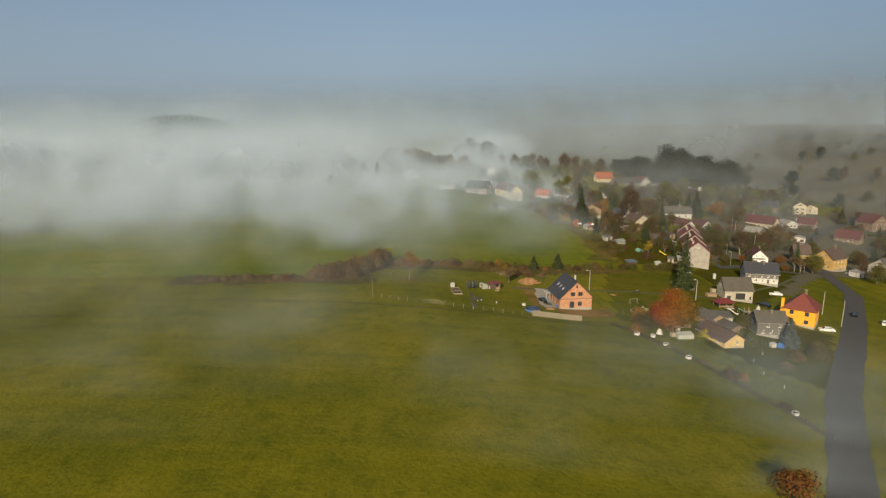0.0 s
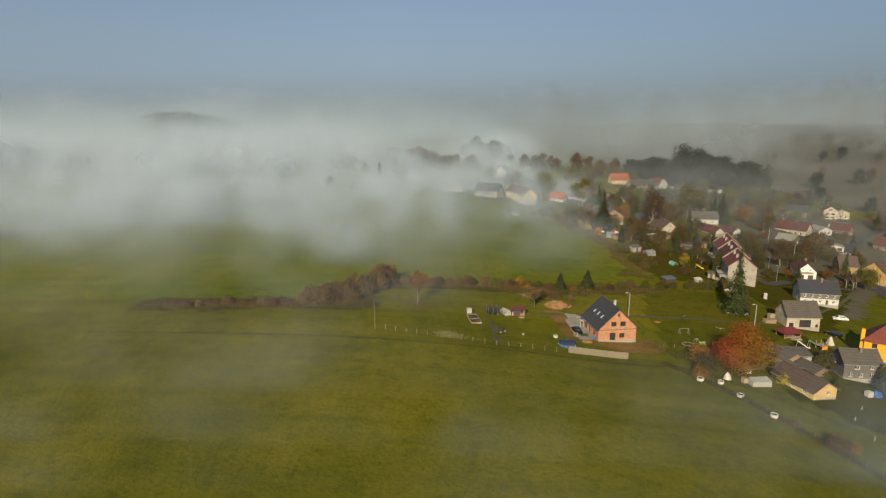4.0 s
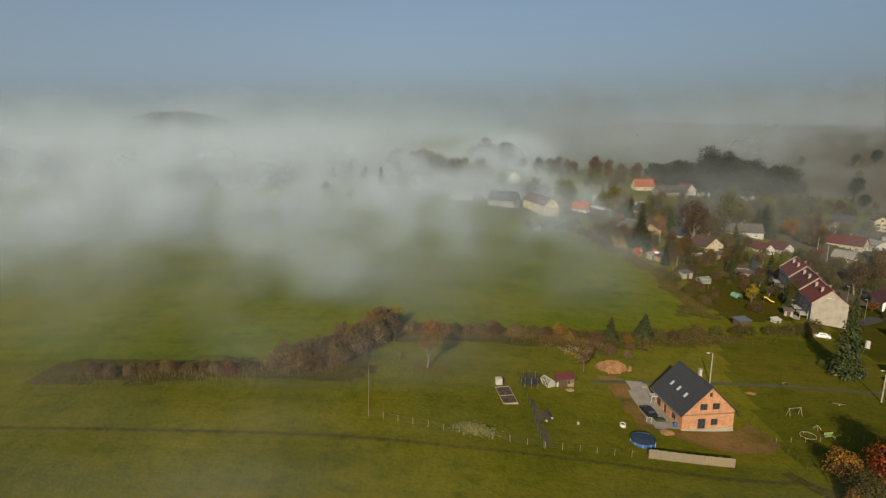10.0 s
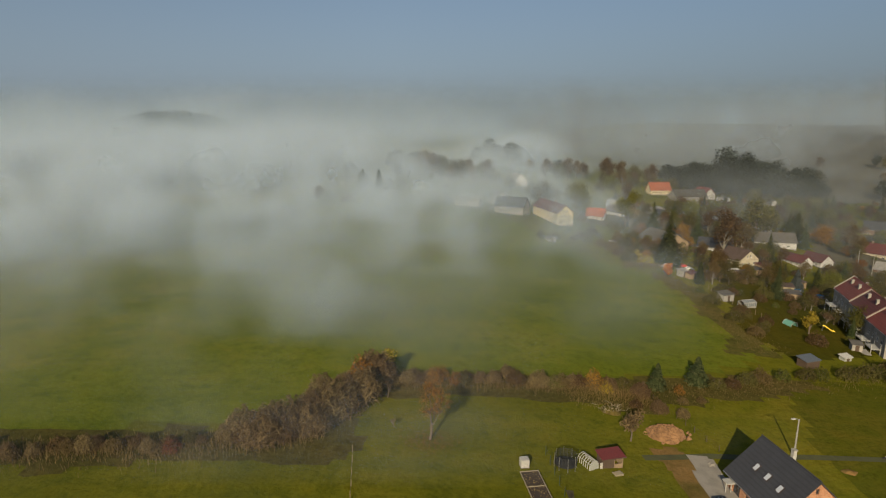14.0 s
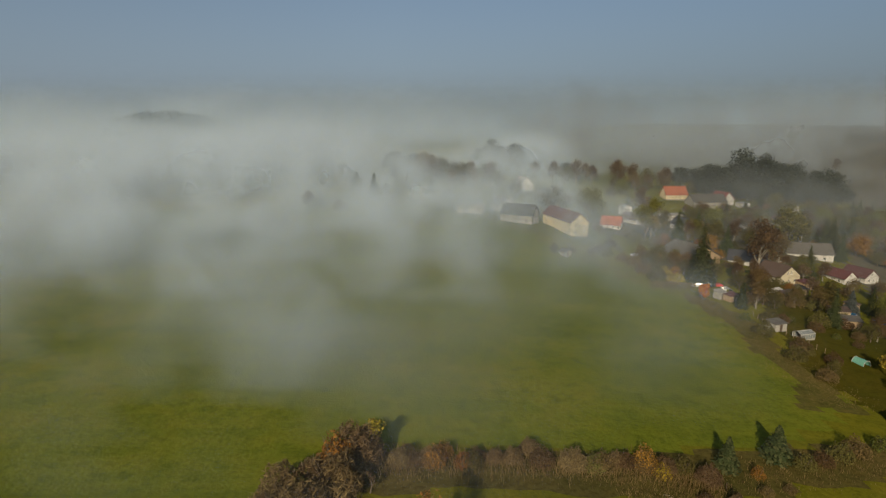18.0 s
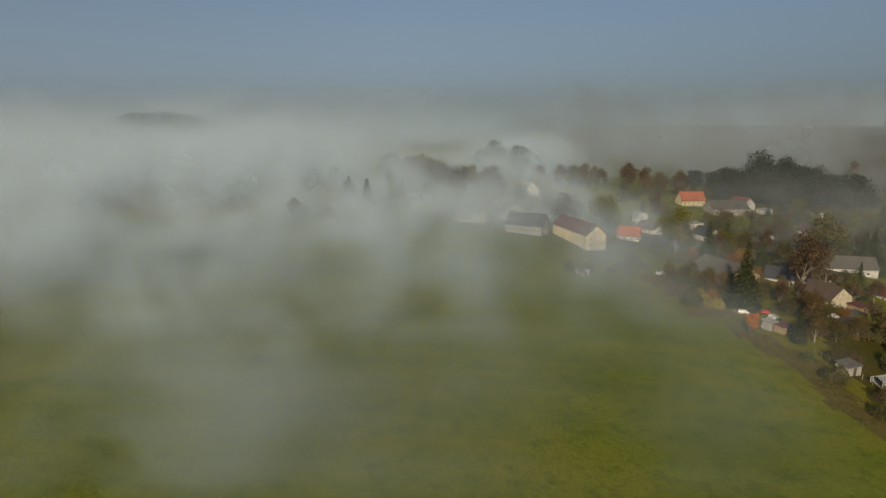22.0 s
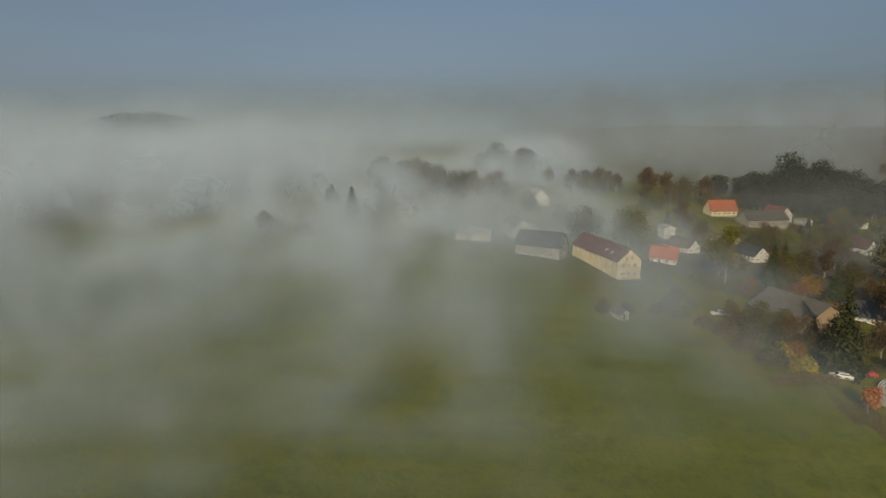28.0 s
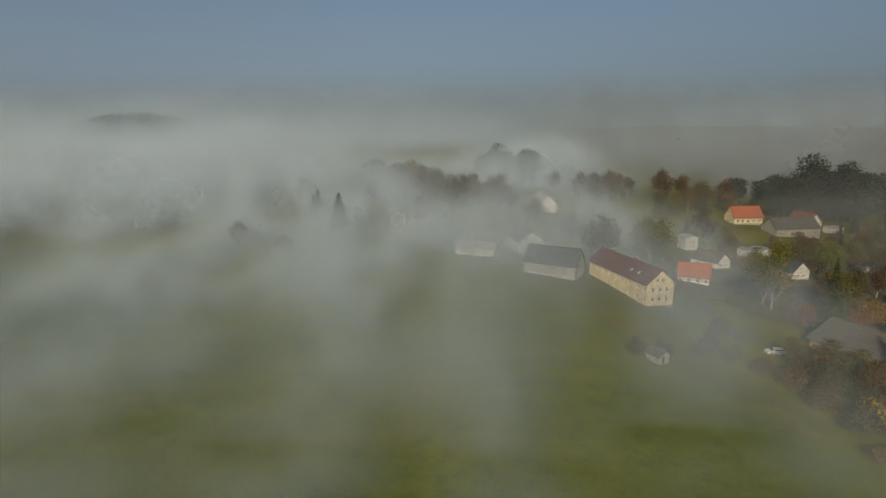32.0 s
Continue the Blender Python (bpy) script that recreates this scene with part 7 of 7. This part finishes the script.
ca = thing("climbing_dome", 86.4, 153.6, 0, label="small pale climbing pyramid on the lawn", category="climbing frame")
ca.scale = (0.75, 0.75, 0.75)
for k in range(6):
    a = math.pi * k / 3
    part("bar", MB().tube([(1.2 * math.cos(a), 1.2 * math.sin(a), -0.1), (0, 0, 1.2)], [0.05, 0.05], 5), M["pale_wood"], ca)
rg = thing("balance_ring", 83.0, 150.9, 0, label="ring of low pale balance beams on posts", category="balance beam")
rg.scale = (0.72, 0.72, 0.72)
part("ring_beam", ring(MB(), 1.75, 1.9, 0.4, 0.5, 20), M["pale_wood"], rg)
for k in range(8):
    a = 2 * math.pi * k / 8
    part("post", MB().tube([(1.82 * math.cos(a), 1.82 * math.sin(a), -0.2), (1.82 * math.cos(a), 1.82 * math.sin(a), 0.45)], [0.06, 0.06], 6), M["pale_wood"], rg)
bn = thing("bench", 86.6, 150.6, 5, label="green slatted park bench", category="bench")
bn.scale = (0.85, 0.85, 0.85)
for q in range(4):
    part("slat", MB().box(-1.0, 1.0, -0.3 + 0.14 * q, -0.2 + 0.14 * q, 0.42, 0.47), M["green_light"], bn)
for q in range(3):
    part("back_slat", MB().box(-1.0, 1.0, 0.3, 0.35, 0.55 + 0.18 * q, 0.67 + 0.18 * q), M["green_light"], bn)
for x in (-0.85, 0.85):
    part("leg", MB().box(x - 0.05, x + 0.05, -0.28, 0.34, -0.1, 0.42), M["metal"], bn)
ss = thing("seesaw", 97.6, 164.0, -20, label="dark wooden seesaw with two seats", category="seesaw")
ss.scale = (0.72, 0.72, 0.72)
part("plank", MB().box(-1.9, 1.9, -0.12, 0.12, 0.5, 0.58), M["wood"], ss)
part("pivot", MB().box(-0.15, 0.15, -0.2, 0.2, -0.1, 0.5), M["metal"], ss)
for x in (-1.75, 1.75):
    part("seat", MB().box(x - 0.25, x + 0.25, -0.22, 0.22, 0.58, 0.95), M["black"], ss)
bk = thing("spring_rocker", 90.9, 171.9, 10, label="dark metal play frame beside the lane", category="play frame")
bk.scale = (0.8, 0.8, 0.8)
part("frame", MB().tube([(-0.9, 0, 0.3), (-0.3, 0, 0.9), (0.5, 0, 0.9), (0.9, 0, 0.3)], [0.05] * 4, 5), M["metal"], bk)
for x in (-0.9, 0.9):
    part("wheel", MB().tube([(x, -0.05, 0.3), (x, 0.05, 0.3)], [0.33, 0.33], 14), M["black"], bk)

# ---- pavilion, slide and playset ----
gz = thing("pavilion", 115.9, 163.0, 8, label="open pavilion with red hipped roof on wooden posts", category="pavilion")
gz.scale = (0.85, 0.85, 0.85)
for x in (-2.8, 0, 2.8):
    for y in (-1.9, 1.9):
        part("post", MB().box(x - 0.09, x + 0.09, y - 0.09, y + 0.09, -0.4, 2.2), M["wood"], gz)
ev, rg_ = [(-3.5, -2.6, 2.1), (3.5, -2.6, 2.1), (3.5, 2.6, 2.1), (-3.5, 2.6, 2.1)], [(-1.6, 0, 3.5), (1.6, 0, 3.5)]
for f in ((ev[0], ev[1], rg_[1], rg_[0]), (ev[2], ev[3], rg_[0], rg_[1])):
    part("roof", MB().quad(*f).quad(*[(p[0], p[1], p[2] - 0.12) for p in reversed(f)]), M["red_paint"], gz)
for f in ((ev[1], ev[2], rg_[1]), (ev[3], ev[0], rg_[0])):
    part("roof", MB().add(list(f), [(0, 1, 2)]).add([(p[0], p[1], p[2] - 0.12) for p in f], [(2, 1, 0)]), M["red_paint"], gz)
part("railing", MB().box(-2.8, 2.8, -1.96, -1.86, 0.5, 0.9), M["wood"], gz)
part("table", MB().box(-1.6, 1.6, -0.5, 0.5, 0.7, 0.78), M["wood"], gz)
part("floor_slab", MB().box(-3.2, 3.2, -2.3, 2.3, -0.5, 0.06), M["concrete"], gz)


def slide(x, y, rot, mat, label):
    t = thing("slide", x, y, rot, label=label, category="slide")
    pts = [(0, -1.9, 0.25), (0, -1.2, 0.3), (0, 0.6, 1.5), (0, 1.1, 1.6)]
    mb = MB()
    for a, b in zip(pts, pts[1:]):
        for (x0, x1, z) in ((-0.3, 0.3, 0.0),):
            mb.quad((x0, a[1], a[2]), (x1, a[1], a[2]), (x1, b[1], b[2]), (x0, b[1], b[2]))
        for s in (-0.3, 0.3):
            mb.quad((s, a[1], a[2]), (s, b[1], b[2]), (s, b[1], b[2] + 0.22), (s, a[1], a[2] + 0.22))
    part("chute", mb, M[mat], t)
    for s in (-0.3, 0.3):
        part("leg", MB().tube([(s, 1.3, -0.1), (s, 1.05, 1.6)], [0.04, 0.04], 5), M["metal"], t)
    return t


slide(114.4, 154.6, 60, "white_paint", "white garden slide on the lawn")
slide(118.8, 157.0, 100, "teal", "green garden slide of the playset")
slide(125.4, 239.6, 70, "yellow_plastic", "yellow garden slide on the allotment lawn")
ps = thing("playset", 120.4, 155.8, 20, label="wooden playset with yellow panel and swing", category="playset")
for x in (-0.9, 0.9):
    for y in (-0.9, 0.9):
        part("post", MB().box(x - 0.07, x + 0.07, y - 0.07, y + 0.07, -0.3, 2.2), M["pale_wood"], ps)
part("deck", MB().box(-1, 1, -1, 1, 1.1, 1.2), M["pale_wood"], ps)
part("panel", MB().box(-0.9, 0.9, -0.98, -0.92, 0.2, 1.0), M["orange_plastic"], ps, "orange play panel")
tn = thing("white_tent", 126.0, 160.6, 0, label="small white pointed garden tent", category="tent")
part("canopy", MB().add([(-0.8, -0.8, 0), (0.8, -0.8, 0), (0.8, 0.8, 0), (-0.8, 0.8, 0), (-0.25, 0, 2.3), (0.25, 0, 2.3)], [(0, 1, 5, 4), (1, 2, 5), (2, 3, 4, 5), (3, 0, 4)]), M["white_paint"], tn)
box_thing("workbench_shelter", 117.6, 175.0, 8, (3.4, 1.6, 1.2), "wood", "open wooden shelter with stacked boards", "shelter")
box_thing("table_top", 119.4, 177.4, 8, (1.6, 1.2, 2.2), "pale_wood", "pale board roof on a low stack", "stack")
tk2 = thing("white_cylinder", 132.3, 203.2, 0, label="upright white cylindrical tank", category="tank")
part("drum", MB().tube([(0, 0, -0.2), (0, 0, 0.1), (0, 0, 1.9), (0, 0, 2.1)], [0.55, 0.6, 0.6, 0.4], 16), M["white_paint"], tk2)

# ---- allotments behind the terrace and along the field ----
tn2 = thing("poly_tunnel", 115.9, 241.6, 15, label="small green foil tunnel greenhouse", category="greenhouse")
tn2.scale = (0.75, 0.75, 0.75)
pts = [(1.5 * math.cos(math.pi * q / 10), 1.9 * math.sin(math.pi * q / 10)) for q in range(11)]
tb = MB()
for (ax, az), (bx, bz) in zip(pts, pts[1:]):
    tb.quad((ax, -2, az), (ax, 2, az), (bx, 2, bz), (bx, -2, bz))
part("cover", tb, M["teal"], tn2)
part("hoop", MB().tube([(a * 1.02, -2.03, b * 1.02) for a, b in pts], [0.07] * 11, 5), M["white_paint"], tn2)
part("hoop", MB().tube([(a * 1.02, 2.03, b * 1.02) for a, b in pts], [0.07] * 11, 5), M["white_paint"], tn2)


def small_shed(x, y, rot, w, d, h, wall, roof, label, name="garden_shed"):
    t = thing(name, x, y, rot, label=label, category="shed")
    for a in ((-w / 2, w / 2, -d / 2, -d / 2 + 0.08), (-w / 2, w / 2, d / 2 - 0.08, d / 2), (-w / 2, -w / 2 + 0.08, -d / 2 + 0.08, d / 2 - 0.08), (w / 2 - 0.08, w / 2, -d / 2 + 0.08, d / 2 - 0.08)):
        part("wall", MB().box(*a, -0.5, h), M[wall], t)
    rb2 = MB()
    o = 0.25
    p = [(-w / 2 - o, -d / 2 - o, h - 0.1), (w / 2 + o, -d / 2 - o, h - 0.1), (w / 2 + o, d / 2 + o, h + 0.45), (-w / 2 - o, d / 2 + o, h + 0.45)]
    rb2.add(p + [(q[0], q[1], q[2] + 0.1) for q in p], [(3, 2, 1, 0), (4, 5, 6, 7), (0, 1, 5, 4), (1, 2, 6, 5), (2, 3, 7, 6), (3, 0, 4, 7)])
    part("roof", rb2, M[roof], t)
    part("door", MB().box(-0.45, 0.45, -d / 2 - 0.04, -d / 2, -0.1, min(1.9, h - 0.25)), M["dark_wood"], t)
    return t


for a in ((106.6, 261.4, 20, 4.2, 3.0, 2.2, "grey_wall", "roof_grey", "pale patched shed at the field's edge"), 
          (103.0, 286.8, 25, 3.0, 2.4, 2.2, "grey_wall", "roof_pale", "small grey shed with pale flat roof"), (106.0, 285.4, 25, 4.0, 2.6, 2.0, "wood", "roof_maroon", "low wooden shed with dark red roof"),
          (130.5, 295.0, 20, 6.0, 4.0, 2.6, "wood", "roof_brown", "rambling wooden arbour with brown roof"), (128.4, 300.5, 20, 6.0, 1.6, 1.4, "white_paint", "white_paint", "long white bench-like cabinet by the arbour"),
          (101.6, 210.6, 18, 4.0, 2.6, 1.9, "dark_wood", "solar", "low shed with glazed dark roof panels"), (115.4, 217.6, 18, 2.4, 1.5, 0.9, "foil", "white_paint", "white-covered trailer behind the hedge"),
          (140.0, 306, 20, 5, 4, 2.4, "wood", "roof_grey", "wooden shed with grey roof in the gardens"), (152, 296, 20, 4, 3, 2.2, "wood", "roof_brown", "small brown wooden shed between the gardens"), (150, 318, 20, 5, 4, 2.4, "wood", "roof_maroon", "garden shed with dark red roof"),
          (134.5, 272, -18, 5, 4, 2.6, "wood", "roof_grey", "grey-roofed shed behind the terrace"), (138, 282, -18, 5, 4, 2.6, "pale_wood", "roof_brown", "brown-roofed shed behind the terrace"), (124, 226, -18, 2.4, 2.0, 1.9, "beige", "roof_grey", "beige outbuilding behind the terrace"),
          (96.5, 131.6, 15, 4.0, 3.0, 2.2, "wood", "roof_grey", "grey-roofed lean-to by the cottage"), (94.2, 129.6, 15, 3.0, 2.6, 2.0, "dark_wood", "roof_brown", "dark wooden lean-to by the cottage"), (104.5, 141.5, -10, 5, 4, 2.5, "grey_wall", "roof_grey", "grey flat-roofed outbuilding by the cottage"),
          (230, 258, 20, 5, 4, 2.6, "white", "roof_pale", "small white hut beside the road"), (254, 388, 20, 7, 5, 3, "white", "roof_grey", "small white annex with grey roof"), (246, 322, 20, 8, 6, 3, "white", "roof_pale", "low white garage with a flat roof"), (300, 408, 12, 14, 5, 3, "white", "roof_grey", "long low white garage row"), (186, 432, 12, 8, 5, 3, "white", "roof_grey", "low white shed in the haze"), (222, 505, 12, 8, 5, 3.2, "white", "roof_pale", "low white annex on the hillside"), (152, 452, 12, 12, 6, 3, "white", "roof_pale", "long white shed in the haze"), (264, 520, 10, 10, 6, 3.2, "white", "roof_pale", "pale shed far on the slope")):
    small_shed(*a)
gh = thing("glasshouse", 111.2, 256.6, 15, label="white-framed glasshouse with dark panes among allotments", category="greenhouse")
part("base", MB().box(-2.3, 2.3, -1.4, 1.4, -0.5, 0.25), M["concrete"], gh)
for i in range(7):
    u = -2.25 + 0.75 * i
    for v in (-1.35, 1.35):
        part("mullion", MB().box(u - 0.04, u + 0.04, v - 0.04, v + 0.04, 0.25, 1.6), M["white_paint"], gh)
    part("rafter", MB().tube([(u, -1.4, 1.6), (u, 0, 2.2), (u, 1.4, 1.6)], [0.04, 0.04, 0.04], 4), M["white_paint"], gh)
    if i < 6:
        for v in (-1.35, 1.35):
            part("pane", MB().box(u + 0.05, u + 0.7, v - 0.01, v + 0.01, 0.3, 1.55), M["grey_glass"], gh)
            part("roof_pane", MB().quad((u + 0.05, v, 1.62), (u + 0.7, v, 1.62), (u + 0.7, 0, 2.21), (u + 0.05, 0, 2.21)), M["grey_glass"], gh)
for v in (-1.38, 0, 1.38):
    part("rail", MB().box(-2.3, 2.3, v - 0.05, v + 0.05, 1.56 if v else 2.17, 1.66 if v else 2.27), M["white_paint"], gh)
dm = thing("glass_dome", 108.4, 293.2, 0, label="arched glazed garden greenhouse", category="greenhouse")
for i in range(6):
    y = -1.6 + 0.64 * i
    pts = [(1.6 * math.cos(math.pi * q / 8), y, 2.1 * math.sin(math.pi * q / 8)) for q in range(9)]
    part("rib", MB().tube(pts, [0.05] * 9, 5), M["metal"], dm)
tb = MB()
for q in range(8):
    a, b = math.pi * q / 8, math.pi * (q + 1) / 8
    tb.quad((1.57 * math.cos(a), -1.6, 2.06 * math.sin(a)), (1.57 * math.cos(a), 1.6, 2.06 * math.sin(a)), (1.57 * math.cos(b), 1.6, 2.06 * math.sin(b)), (1.57 * math.cos(b), -1.6, 2.06 * math.sin(b)))
part("glazing", tb, M["grey_glass"], dm)
# clipped hedge at the field's corner
hd = thing("hedge", 90.5, 293.0, 10, label="long clipped brown hedge at the field's corner", category="hedge")
hm = MB()
for i in range(1500):
    x, y, z = rng.uniform(-8, 8), rng.uniform(-0.8, 0.8), rng.uniform(0.0, 1.7)
    if rng.random() < 0.5:
        z = 1.7 + rng.gauss(0, 0.08)
    elif rng.random() < 0.7:
        y = -0.8 + rng.gauss(0, 0.06)
    c, s = math.cos(radians(10)), math.sin(radians(10))
    leaf_quad(hm, (x, y, z + height(90.5 + x * c - y * s, 293 + x * s + y * c) - height(90.5, 293)), (rng.gauss(0, 0.5), -0.5, 0.8), 0.32, rng)
part("foliage", hm, M["leaf_brown"], hd)
